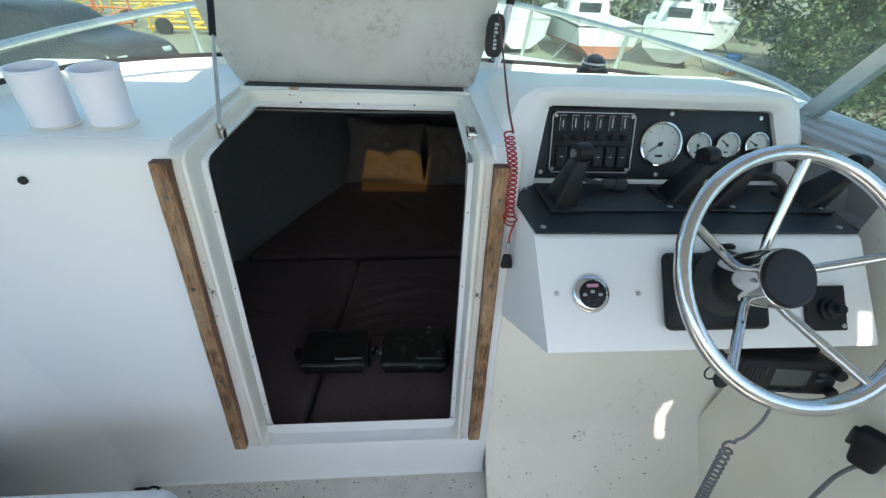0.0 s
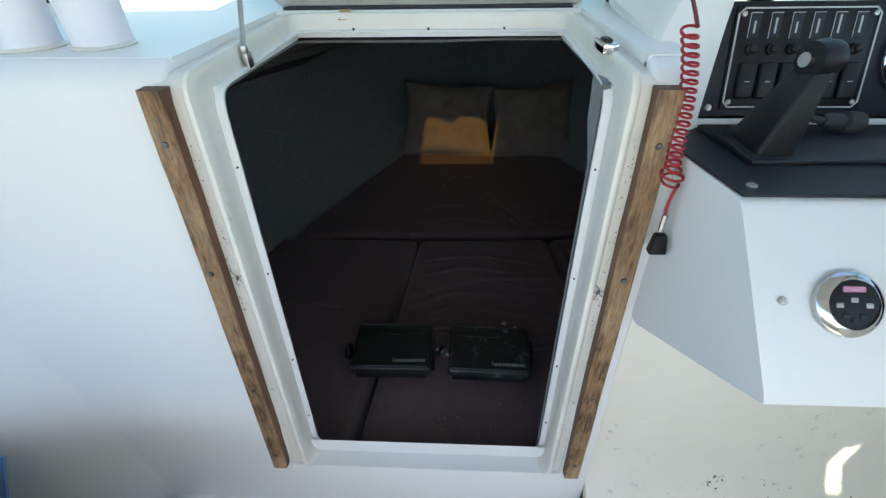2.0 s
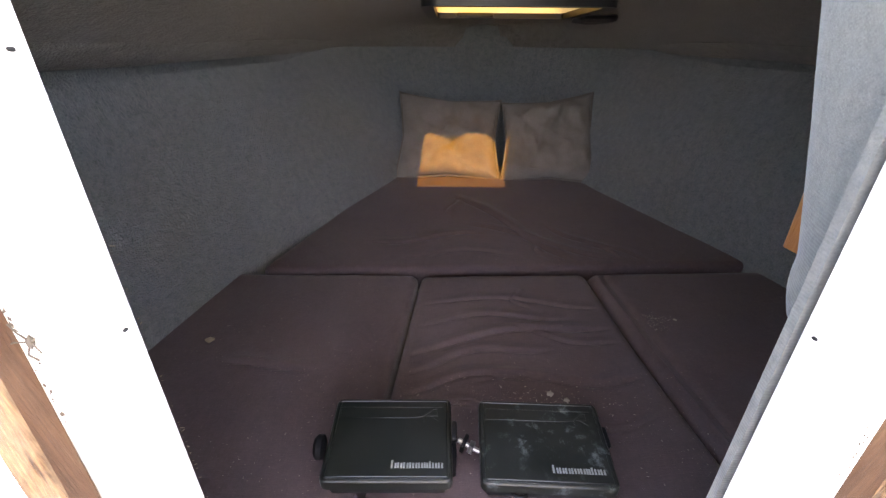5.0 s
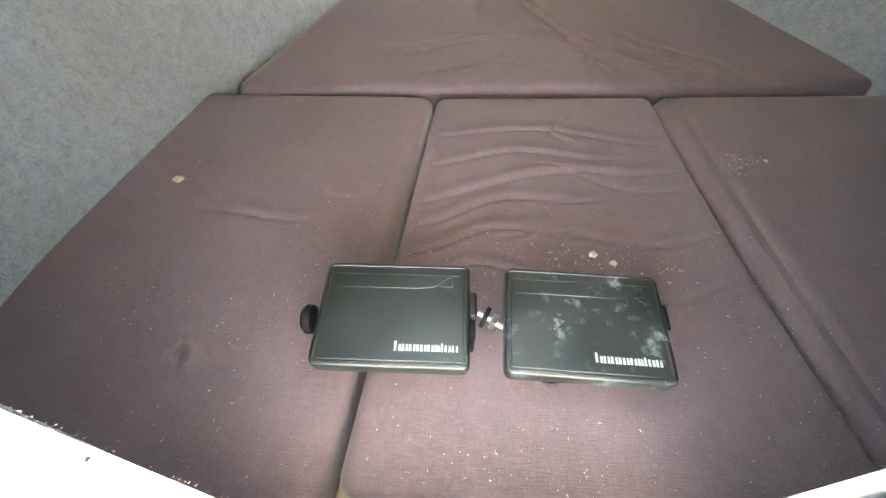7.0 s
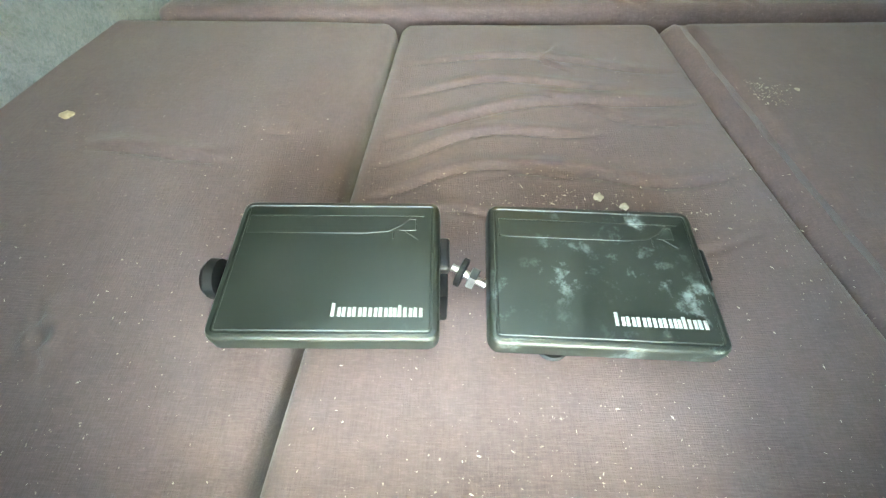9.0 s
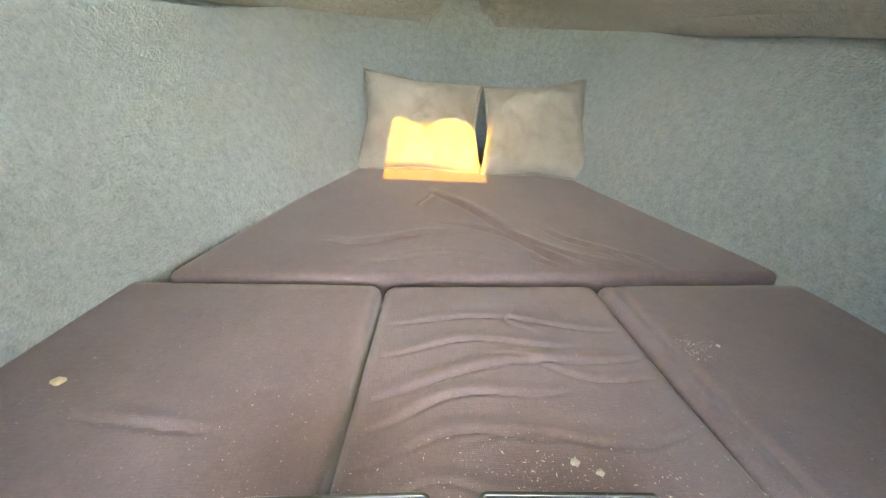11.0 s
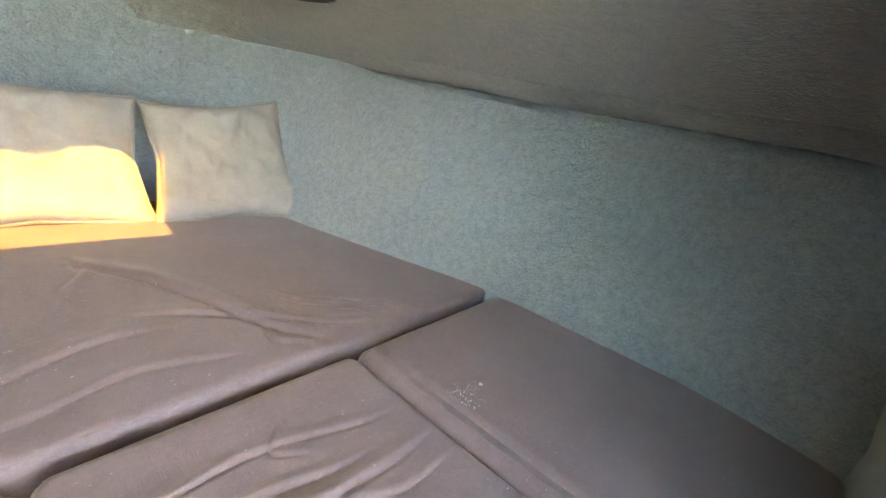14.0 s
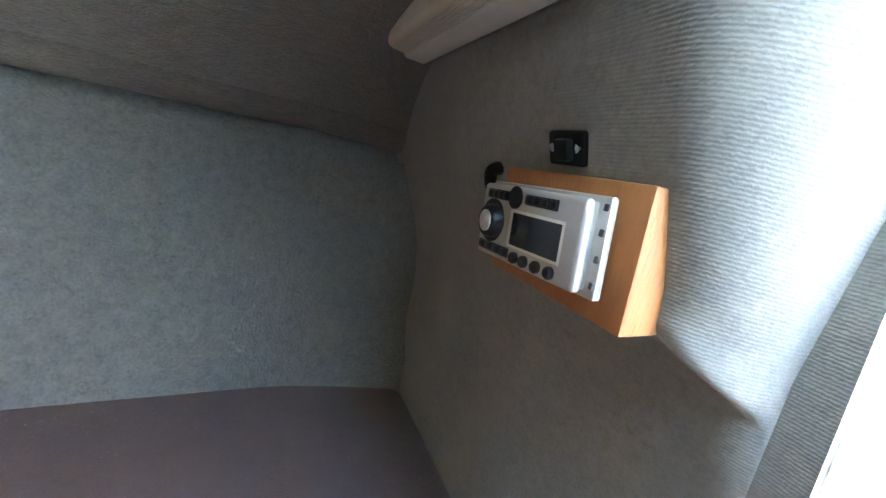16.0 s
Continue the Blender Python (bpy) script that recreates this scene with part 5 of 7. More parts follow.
# radio set, key and microphone under the console
vh = thing("vhf_radio", (0.95, 0.88, 0.90), "black marine radio hung under the console", "radio")
tilt = Matrix.Translation((0.965, 0.835, 0.853)) @ Euler((radians(-12), 0, radians(-6))).to_matrix().to_4x4()
vb = part("body", box(-0.105, 0.105, -0.02, 0.13, -0.040, 0.040, 0.007, 3, turn=tilt), BLACK, vh)
part("bezel", box(-0.108, 0.112, -0.034, -0.016, -0.043, 0.043, 0.008, 3, turn=tilt), BLACK, vh)
part("screen", box(-0.035, 0.045, -0.0365, -0.030, -0.020, 0.026, 0.002, turn=tilt), LCD_DARK, vh, "grey display")
for i in range(6):
    part("grille_slot", box(-0.095 + i * 0.008, -0.091 + i * 0.008, -0.0360, -0.030, -0.022, 0.026, 0, 1, turn=tilt), RUBBER, vh)
for i in range(4):
    part("key", box(-0.035 + i * 0.021, -0.021 + i * 0.021, -0.0375, -0.030, -0.037, -0.029, 0.001, turn=tilt), BLACK_PANEL, vh)
for z in (0.022, -0.026):
    part("knob", lathe([(0.013, 0), (0.013, 0.012), (0.011, 0.016), (0, 0.016)], tilt @ Vector((0.100, -0.034, z)), tilt.to_3x3() @ Vector((0, -1, 0)), 18), BLACK, vh)
for z in (0.012, -0.004):
    part("key", box(0.058, 0.078, -0.0375, -0.030, z, z + 0.010, 0.001, turn=tilt), BLACK_PANEL, vh)
part("mount", box(-0.09, 0.09, 0.01, 0.10, 0.036, 0.075, 0.004, turn=tilt), BLACK, vh, "bracket to the console")

crd = thing("coiled_cable", (0.95, 0.88, 0.5), "grey coiled microphone cable hanging down to the sole", "cable")
helix = []
for i in range(22 * 12 + 1):
    t = (i / (22 * 12)) ** 0.85
    a = 2 * math.pi * i / 12
    mid_p = Vector((0.945 + 0.045 * t, 0.80 - 0.02 * t, 0.600 - 0.44 * t))
    helix.append(mid_p + Vector((math.cos(a) * 0.0112, math.sin(a) * 0.0112, 0.004 * math.cos(a))))
lead = curve_points([(0.965, 0.84, 0.825), (0.985, 0.815, 0.77), (0.990, 0.805, 0.70), (0.972, 0.80, 0.635), (0.955, 0.80, 0.618), tuple(helix[0])], 6)
part("cord", tube(lead[:-1] + helix, 0.0038, 6), surface("grey_cord", (0.17, 0.17, 0.18), (0.22, 0.22, 0.23), 30, 100, 0.6), crd)

mc = thing("microphone", (1.175, 0.71, 0.72), "black fist microphone clipped to the cream side wall", "microphone")
mt = Matrix.Translation((1.150, 0.700, 0.735)) @ Euler((radians(4), radians(-8), radians(-62))).to_matrix().to_4x4()
part("shell", hexa([mt @ Vector(p) for p in ((-0.027, -0.022, -0.055), (0.027, -0.022, -0.055), (0.022, 0.018, -0.05), (-0.022, 0.018, -0.05), (-0.038, -0.02, 0.05), (0.038, -0.02, 0.05), (0.032, 0.018, 0.052), (-0.032, 0.018, 0.052))], 0.013, 4), BLACK, mc)
part("clip", box(-0.02, 0.02, 0.016, 0.034, -0.02, 0.03, 0.004, turn=mt), BLACK, mc)
part("grip_button", box(-0.042, -0.030, -0.012, 0.012, -0.01, 0.035, 0.004, turn=mt), RUBBER, mc)
part("cord", tube(curve_points([mt @ Vector((0, 0, -0.052)), (1.125, 0.695, 0.63), (1.095, 0.68, 0.52), (1.07, 0.67, 0.38), (1.05, 0.66, 0.22), (1.03, 0.64, 0.128)], 8), 0.0052, 6), surface("grey_lead", (0.10, 0.10, 0.11), (0.14, 0.14, 0.15), 30, 100, 0.6), mc)

ky = thing("key_ring", (0.81, 0.835, 0.86), "key ring with a black and white fob under the console", "keys")
part("ring", tube([Vector((0.795, 0.822, 0.862)) + Vector((0.017 * math.cos(a), 0.004 * math.sin(a), 0.017 * math.sin(a))) for a in [2 * math.pi * i / 24 for i in range(24)]], 0.002, 6, True), BLACK, ky)
fob = part("fob", lathe([(0.0, -0.006), (0.024, -0.005), (0.027, 0), (0.024, 0.005), (0, 0.006)], (0.825, 0.818, 0.850), (0.2, -1, 0.3), 20), BLACK, ky)
for k in range(4):
    part("stripe", tube([(0.806 + 0.008 * k, 0.8115, 0.862 - 0.006 * k), (0.822 + 0.008 * k, 0.8095, 0.852 - 0.006 * k)], 0.0018, 5), MARK, fob)
part("key", box(0.808, 0.820, 0.822, 0.826, 0.866, 0.925, 0.001), BLACK, ky)
part("lock", lathe([(0.016, 0), (0.016, 0.02), (0.012, 0.024), (0, 0.024)], (0.815, 0.832, 0.945), (0, -0.2, -1), 18), STEEL, ky)

# safety lanyard with its float
ln = thing("kill_switch_lanyard", (0.366, 1.05, 1.1), "red coiled lanyard hanging beside the teak batten", "lanyard")
hel = []
for i in range(19 * 12 + 1):
    t = i / (19 * 12)
    a = 2 * math.pi * 19 * t
    r = 0.0105 if t < 0.88 else 0.0105 + 0.006 * math.sin((t - 0.88) / 0.12 * math.pi)
    hel.append(Vector((0.338 + 0.028 * t + 0.006 * math.sin(t * 5), 1.090 - 0.045 * t, 1.292 - 0.200 * t)) + Vector((math.cos(a) * r, math.sin(a) * r * 0.8, 0.003 * math.sin(a))))
part("coil", tube(hel, 0.0020, 6), RED, ln, "red plastic coil")
part("cord", tube(curve_points([tuple(hel[0]), (0.342, 1.14, 1.335), (0.362, 1.35, 1.40), (0.384, 1.59, 1.475)], 6), 0.0026, 6), surface("maroon_cord", (0.10, 0.015, 0.018), (0.15, 0.02, 0.025), 30, 200, 0.5), ln, "dark red cord")
part("cord_end", tube(curve_points([tuple(hel[-1]), (0.362, 1.038, 1.065), (0.360, 1.028, 1.035)], 5), 0.0026, 6), RED, ln)
part("ferrule", tube([(0.360, 1.030, 1.048), (0.359, 1.026, 1.022)], 0.0045, 8), CHROME, ln, "chrome ferrule")
part("clip", hexa([(0.346, 1.012, 0.984), (0.374, 1.012, 0.984), (0.374, 1.029, 0.984), (0.346, 1.029, 0.984), (0.350, 1.015, 1.018), (0.368, 1.015, 1.018), (0.368, 1.029, 1.018), (0.350, 1.029, 1.018)], 0.003), BLACK, ln, "black clip")
ln.location.x -= 0.002
ln.location.y += 0.030
fl = thing("float_fob", (0.352, 1.60, 1.40), "black oval float fob with pale lettering", "key float")
oval = lathe([(0, -0.056), (0.014, -0.052), (0.020, -0.040), (0.0225, -0.015), (0.0225, 0.020), (0.019, 0.042), (0.012, 0.053), (0, 0.056)], (0, 0, 0), seg=24)
oval.transform(Matrix.Translation((0.354, 1.6035, 1.40)) @ Matrix.Diagonal((1.25, 0.55, 1.05, 1)))
part("float", oval, RUBBER, fl)
for i in range(7):
    z = 1.432 - i * 0.0105
    part("mark", box(0.348, 0.348 + (0.012, 0.009, 0.012, 0.004, 0.009, 0.010, 0.010)[i], 1.5885, 1.592, z - 0.0035, z + 0.0035, 0.0006, 1), MARK, fl)

fl.location.x += 0.018
fl.location.z += 0.012

# compass on the deck ahead of the pod
cm = thing("compass", (0.735, 1.70, 1.262), "black dome compass on the deck ahead of the helm", "compass")
part("base", lathe([(0.050, -0.05), (0.054, 0.008), (0.050, 0.028), (0.042, 0.034)], (0.735, 1.705, 1.284)), BLACK, cm)
part("dome", lathe([(0.040, 0.032), (0.038, 0.050), (0.028, 0.066), (0.013, 0.074), (0, 0.076)], (0.735, 1.705, 1.284)), SCREEN, cm, "glossy dark dome")
part("card", sweep([Vector((0.735, 1.705, 1.334)) + Vector((0.0395 * math.cos(a), 0.0395 * math.sin(a), 0)) for a in [2 * math.pi * i / 32 for i in range(32)]], [(-0.001, -0.003), (0.0012, -0.003), (0.0012, 0.003), (-0.001, 0.003)], True), MARK, cm, "white scale ring")

# ---------------------------------------------------------------- windscreen
BASE = [(-1.02, 1.18, 1.275), (-0.955, 1.36, 1.28), (-0.90, 1.573, 1.285), (-0.80, 1.711, 1.29), (-0.508, 1.85, 1.295), (-0.02, 1.905, 1.30), (0.447, 1.885, 1.298), (0.887, 1.80, 1.292), (1.154, 1.60, 1.285), (1.235, 1.38, 1.28), (1.29, 1.18, 1.275)]
ws = thing("window_windscreen", (CX, 1.8, 1.28), "wraparound windscreen in an aluminium frame, hazy with salt", "windscreen", kind="structure")
base_pts = curve_points(BASE[1:-1], 6)
rake = Vector((0, -0.42, 0.46))
up_pts = [p + rake + Vector(((CX - p.x) * 0.10, 0, 0)) for p in base_pts]
own = bmesh.new()
lo, hi = [own.verts.new(p) for p in base_pts], [own.verts.new(p) for p in up_pts]
for i in range(len(lo) - 1):
    own.faces.new((lo[i], lo[i + 1], hi[i + 1], hi[i]))
bmesh.ops.solidify(own, geom=own.faces[:], thickness=0.004)
gl = part("pane", own, GLASS, ws, "salt-hazed curved pane")
gl.visible_shadow = False
part("gasket", sweep(base_pts, [(-0.006, -0.009), (0.006, -0.009), (0.004, 0.004), (-0.004, 0.004)]), RUBBER, ws, "black rubber gasket")
part("base_strip", sweep(base_pts, [(-0.022, -0.045), (0.022, -0.045), (0.013, -0.008), (-0.013, -0.008)]), GELCOAT, ws, "white moulded step under the pane")
part("top_rail", tube(up_pts, 0.014, 8), ALU, ws)
for i, sg in ((0, -1), (-1, 1)):
    c0, c1 = base_pts[i], up_pts[i]
    part("pillar", sweep([c0 + Vector((0, 0, -0.03)), c1], [(-0.022, -0.012), (0.022, -0.012), (0.022, 0.012), (-0.022, 0.012)], up=(1, 0, 0)), ALU, ws, "raked aluminium corner post")
    aft = Vector((sg * 0.10 + c0.x, 0.35, c0.z - 0.02))
    part("side_sill", sweep([c0 + Vector((sg * 0.01, -0.01, -0.012)), aft], [(sg * a, h) for a, h in ((-0.034, -0.016), (0.088, -0.016), (0.088, -0.004), (0.063, 0.000), (0.063, -0.004), (0.060, -0.004), (0.060, 0.008), (0.034, 0.012), (0.034, 0.007), (0.031, 0.007), (0.031, 0.020), (-0.034, 0.026))]), MATT, ws, "aluminium side sill")
    top_aft = Vector((aft.x, 0.35, c1.z - 0.06))
    part("side_rail", tube([c1, top_aft], 0.014, 8), ALU, ws)
    own = bmesh.new()
    add_faces(own, [c0 + Vector((0, -0.02, 0.01)), aft + Vector((0, 0, 0.02)), top_aft, c1], [(0, 1, 2, 3)])
    bmesh.ops.solidify(own, geom=own.faces[:], thickness=0.004)
    sgl = part("side_pane", own, GLASS, ws)
    sgl.visible_shadow = False
    screws(ws, [c0 + Vector((-sg * 0.024, -0.04 - 0.05 * k, 0.008)) for k in range(2)], (-sg, -0.2, 0.3), 0.007)
part("stanchion", tube([Vector((0.43, 1.885, 1.30)), Vector((0.43, 1.885, 1.30)) + rake], 0.010, 8), ALU, ws)

# bow rail
rl = thing("bow_rail", (CX, 2.6, 1.2), "polished tube bow rail on stanchions round the foredeck", "railing")
rail_s = [(1.46, 1.55, 1.235), (1.475, 1.75, 1.268), (1.42, 2.10, 1.295), (1.26, 2.60, 1.322), (0.93, 3.35, 1.358), (0.55, 3.95, 1.38), (CX, 4.15, 1.39)]
rail_p = [(-0.30, 3.95, 1.40), (-0.62, 3.35, 1.395), (-0.93, 2.60, 1.357), (-1.10, 2.10, 1.325), (-1.19, 1.70, 1.288), (-1.20, 1.5, 1.245)]
rail = curve_points(rail_s + rail_p, 6)
part("top_tube", tube(rail, 0.0155, 10), ALU, rl)
for x, y, z in (rail_s[1], rail_s[3], rail_s[4], rail_p[1], rail_p[2], rail_p[4]):
    zb = along(DECK_Z, y) - 0.08
    part("stanchion", tube([(x - 0.03 * (1 if x > CX else -1), y, zb), (x, y, z)], 0.0125, 8), ALU, rl)

# ---------------------------------------------------------------- cabin things


def display(x0, x1, y0, y1, top, turn, cover, label, loop_x):
    """A chartplotter lying on its back under a sun cover, with its bracket."""
    cx, cy = (x0 + x1) / 2, (y0 + y1) / 2
    d = thing("chartplotter", (cx, cy, 0.272), label, "chartplotter", "chartplotters on the berth")
    m = Matrix.Translation((cx, cy, top)) @ Euler((radians(turn[0]), radians(turn[1]), radians(turn[2]))).to_matrix().to_4x4()
    w, h = (x1 - x0) / 2, (y1 - y0) / 2

    def B(*a, bevel=0.0, seg=2):
        return box(*a, bevel, seg, turn=m)

    def rounded(g, z, r=0.013):
        """The outline of the cover, drawn in by g at height z."""
        out = []
        for sx, sy, a0 in ((1, 1, 0), (-1, 1, 90), (-1, -1, 180), (1, -1, 270)):
            for k in range(5):
                a = radians(a0 + 22.5 * k)
                q = max(0.003, r - g)
                out.append(m @ Vector((sx * (w - g - q) + q * math.cos(a), sy * (h - g - q) + q * math.sin(a), z)))
        return out

    cb_ = bmesh.new()
    rings = [[cb_.verts.new(p) for p in rounded(g, z)] for g, z in ((0.003, -0.027), (0.0, -0.024), (0.0005, -0.006), (0.0015, -0.0025), (0.0035, -0.0006), (0.0075, -0.0002), (0.0085, -0.0014), (0.0100, -0.0014), (0.0110, -0.0001))]
    for a, b in zip(rings, rings[1:]):
        for i in range(20):
            cb_.faces.new((a[i], a[(i + 1) % 20], b[(i + 1) % 20], b[i]))
    cb_.faces.new(rings[0][::-1]), cb_.faces.new(rings[-1])
    cov = part("sun_cover", cb_, cover, d)
    sweep_ = [(-w + 0.0135, h - 0.0235), (w - 0.034, h - 0.0235), (w - 0.044, h - 0.036), (w - 0.060, h - 0.046), (w - 0.085, h - 0.049), (-w + 0.0135, h - 0.049)]
    part("cover_step", prism([m @ Vector((x, y, -0.003)) for x, y in sweep_], m.to_3x3() @ Vector((0, 0, 0.0036)), 0.0005, 1), cover, cov, "faint raised band with a curved end")
    part("cover_ridge", B(-w + 0.0135, w - 0.020, h - 0.0235, h - 0.0222, -0.004, 0.0010, bevel=0.0004), cover, cov)
    ex = w - 0.055
    for a, b in (((ex, h - 0.056), (ex, h - 0.028)), ((ex, h - 0.028), (ex + 0.026, h - 0.028)), ((ex + 0.026, h - 0.028), (ex + 0.026, h - 0.044)), ((ex + 0.006, h - 0.044), (ex + 0.026, h - 0.044)), ((ex + 0.012, h - 0.044), (ex + 0.028, h - 0.056))):
        part("emblem_stroke", tube([m @ Vector((*a, 0.0)), m @ Vector((*b, 0.0))], 0.0006, 5), cover, cov)
    # the maker's name as plain blocks
    lx = x0 + (w * 2) * 0.53 - cx
    heights = (0.0150, 0.0105, 0.0105, 0.0105, 0.0105, 0.0105, 0.0130, 0.0105, 0.0105)
    widths = (0.0105, 0.0095, 0.0100, 0.0150, 0.0095, 0.0080, 0.0045, 0.0095, 0.0095)
    px = lx
    for hh, ww in zip(heights, widths):
        stems = 1 if ww < 0.006 else 3 if ww > 0.012 else 2
        for k in range(stems):
            q = px + k * (ww - 0.0036) / max(1, stems - 1)
            part("brand_mark", B(q, q + 0.0036, -h + 0.026, -h + 0.026 + (hh if k == 0 else 0.0100), -0.002, 0.0006, bevel=0.0003), BRAND, cov)
        px += ww + 0.0012
    part("case", B(-w + 0.012, w - 0.012, -h + 0.012, h - 0.010, -0.062, -0.026, bevel=0.006), BLACK, d, "black display case under the cover")
    br = part("bracket", B(-w * 0.75, w * 0.75, -0.030, 0.030, -0.094, -0.080, bevel=0.004), BLACK, d, "black trunnion bracket")
    part("ear", B(w - 0.002, w + 0.009, -0.030, 0.030, -0.090, -0.022, bevel=0.004), DARK, br)
    if loop_x is None:
        part("knob", lathe([(0.012, 0), (0.023, 0.004), (0.024, 0.014), (0.019, 0.020), (0, 0.021)], m @ Vector((-w - 0.008, -0.006, -0.026)), m.to_3x3() @ Vector((-1, 0, 0)), 16), DARK, d, "black clamp knob")
    part("tab", B(w - 0.003, w + 0.011, 0.000, 0.044, -0.026, -0.010, bevel=0.0045, seg=3), BLACK, d)
    if loop_x is not None:
        part("cable_lug", tube([m @ Vector((loop_x + 0.014 * math.cos(a), -h + 0.016 + 0.012 * math.sin(a), -0.045)) for a in [2 * math.pi * i / 16 for i in range(16)]], 0.004, 6, True), BLACK, d)
    return d, m


_, mL = display(-0.277, -0.036, 1.270, 1.450, 0.376, (0, 0, 0.8), COVER, "chartplotter under a dark sun cover, lying on plum cushions", None)
_, mR = display(0.018, 0.266, 1.268, 1.450, 0.372, (0, 0, -1.6), COVER_DUSTY, "chartplotter under a salt-stained dark sun cover, lying on cushions", -0.05)
bt = thing("bracket_bolt", (-0.005, 1.375, 0.33), "steel thumb bolt between the two chartplotters", "bolt")
part("shaft", tube([(-0.022, 1.385, 0.330), (0.020, 1.365, 0.322)], 0.005, 10), STEEL, bt)
part("washer", lathe([(0.016, -0.004), (0.019, -0.003), (0.019, 0.003), (0.016, 0.004)], (-0.010, 1.379, 0.328), (1, -0.45, -0.15), 20), DARK, bt)
part("nut", lathe([(0.013, -0.005), (0.015, -0.004), (0.015, 0.004), (0.013, 0.005)], (0.004, 1.372, 0.326), (1, -0.45, -0.15), 6), DARK_STEEL, bt)

# stereo on its wooden wedge
rd = thing("stereo", (0.50, 1.33, 0.92), "silver car stereo in a varnished wood wedge on the carpet", "stereo")
A, B_, D_ = Vector((0.592, 1.362, 0.954)), Vector((0.402, 1.359, 0.960)), Vector((0.406, 1.346, 0.866))
EX, EY = (A - B_).normalized(), (B_ - D_)
EY = (EY - EX * EY.dot(EX)).normalized()
EN = EX.cross(EY).normalized()
if EN.y < 0:
    EN = -EN
RW, RH = (A - B_).length, 0.090
ORI = B_ - EY * RH


def on_radio(u, v, out=0.0):
    """u from the jamb outward, v upward, both in parts of the face."""
    return ORI + EX * (u * RW) + EY * (v * RH) + EN * out


def radio_slab(u0, u1, v0, v1, o0, o1, bevel=0.001, seg=2):
    return hexa([on_radio(u0, v0, o0), on_radio(u1, v0, o0), on_radio(u1, v1, o0), on_radio(u0, v1, o0), on_radio(u0, v0, o1), on_radio(u1, v0, o1), on_radio(u1, v1, o1), on_radio(u0, v1, o1)], bevel, seg)


wx0, wx1 = 0.366, 0.612
ysl = lambda z: 1.256 + 0.46 * (z - 0.866)
wedge = [(ysl(0.858) - 0.03, 0.858), (1.308, 0.846), (1.324, 0.984), (ysl(0.986) - 0.03, 0.986)]
part("wood_wedge", prism([(wx0, y, z) for y, z in wedge], (wx1 - wx0, 0, 0), 0.0025, 2), PINE, rd, "orange varnished wood wedge")
part("sleeve", radio_slab(-0.055, 1.05, -0.05, 1.04, -0.028, -0.018, 0.003), GREY_PLASTIC, rd, "pale mounting flange")
part("chassis", radio_slab(0.02, 0.98, 0.03, 0.97, -0.05, -0.006, 0.002), GREY_PLASTIC, rd)
fp = part("faceplate", radio_slab(0, 1, 0, 1, -0.012, 0.0, 0.005, 3), GREY_PLASTIC, rd, "silver faceplate")
part("screen", radio_slab(0.14, 0.60, 0.26, 0.68, -0.002, 0.0015, 0.0015), SCREEN, fp, "dark display")
part("bezel", radio_slab(0.12, 0.64, 0.22, 0.72, -0.002, 0.0006, 0.002), PALE_PLASTIC, fp)
part("volume_knob", lathe([(0.0205, 0), (0.0205, 0.010), (0.018, 0.014), (0, 0.0145)], on_radio(0.80, 0.50, 0), EN, 24), BLACK, fp)
part("knob_cap", lathe([(0.013, 0.012), (0.013, 0.0155), (0.011, 0.0165), (0, 0.0168)], on_radio(0.80, 0.50, 0), EN, 24), GREY_PLASTIC, fp, "silver knob cap")
part("knob_shade", lathe([(0.027, 0), (0.027, 0.0015), (0, 0.0015)], on_radio(0.84, 0.50, 0), EN, 24), BLACK, fp)
part("sensor", lathe([(0.013, 0), (0.013, 0.002), (0, 0.0025)], on_radio(0.60, 0.865, 0), EN, 20), BLACK, fp)
for u0, u1, v0, v1 in ((0.68, 0.93, 0.80, 0.93), (0.20, 0.50, 0.80, 0.93), (0.60, 0.97, 0.07, 0.20)):
    bar = part("button_bar", radio_slab(u0, u1, v0, v1, -0.001, 0.0012, 0.0012), BLACK_PANEL, fp)
    for k in range(4):
        du = (u1 - u0) / 4
        part("button", radio_slab(u0 + du * (k + 0.15), u0 + du * (k + 0.85), v0 + 0.02, v1 - 0.02, 0.0008, 0.0028, 0.0009), BLACK, bar)
for u in (0.18, 0.30, 0.42, 0.52):
    part("button", lathe([(0.0068, 0), (0.0068, 0.004), (0.005, 0.006), (0, 0.006)], on_radio(u, 0.12, 0), EN, 14), BLACK, fp)
for v in (0.10, 0.38, 0.66, 0.92):
    part("flange_stud", box(-0.0025, 0.0025, -0.003, 0.003, -0.003, 0.004, 0.001, turn=Matrix.Translation(on_radio(-0.030, v, -0.019))), BLACK_PANEL, rd)
part("plug_wire", tube(curve_points([(0.655, 1.30, 0.985), (0.672, 1.315, 0.975), (0.682, 1.30, 0.95), (0.665, 1.275, 0.94)], 6), 0.010, 8), DARK, rd, "black plug beside the stereo")
pk = thing("power_socket", (0.503, 1.325, 1.018), "small black socket on the ribbed carpet", "socket")
pm = Matrix.Translation((0.492, 1.330, 1.010)) @ Matrix.Scale(0.78, 4) @ Euler((radians(-25), 0, radians(4))).to_matrix().to_4x4()
part("plate", box(-0.036, 0.036, -0.012, 0.004, -0.024, 0.024, 0.005, 3, turn=pm), DARK, pk)
part("socket", box(-0.018, 0.010, 0.003, 0.017, -0.015, 0.015, 0.004, turn=pm), DARK, pk)
part("stud", lathe([(0.005, 0), (0.005, 0.003), (0, 0.004)], pm @ Vector((-0.026, 0.004, 0.002)), pm.to_3x3() @ Vector((0, 1, 0)), 10), CHROME, pk)
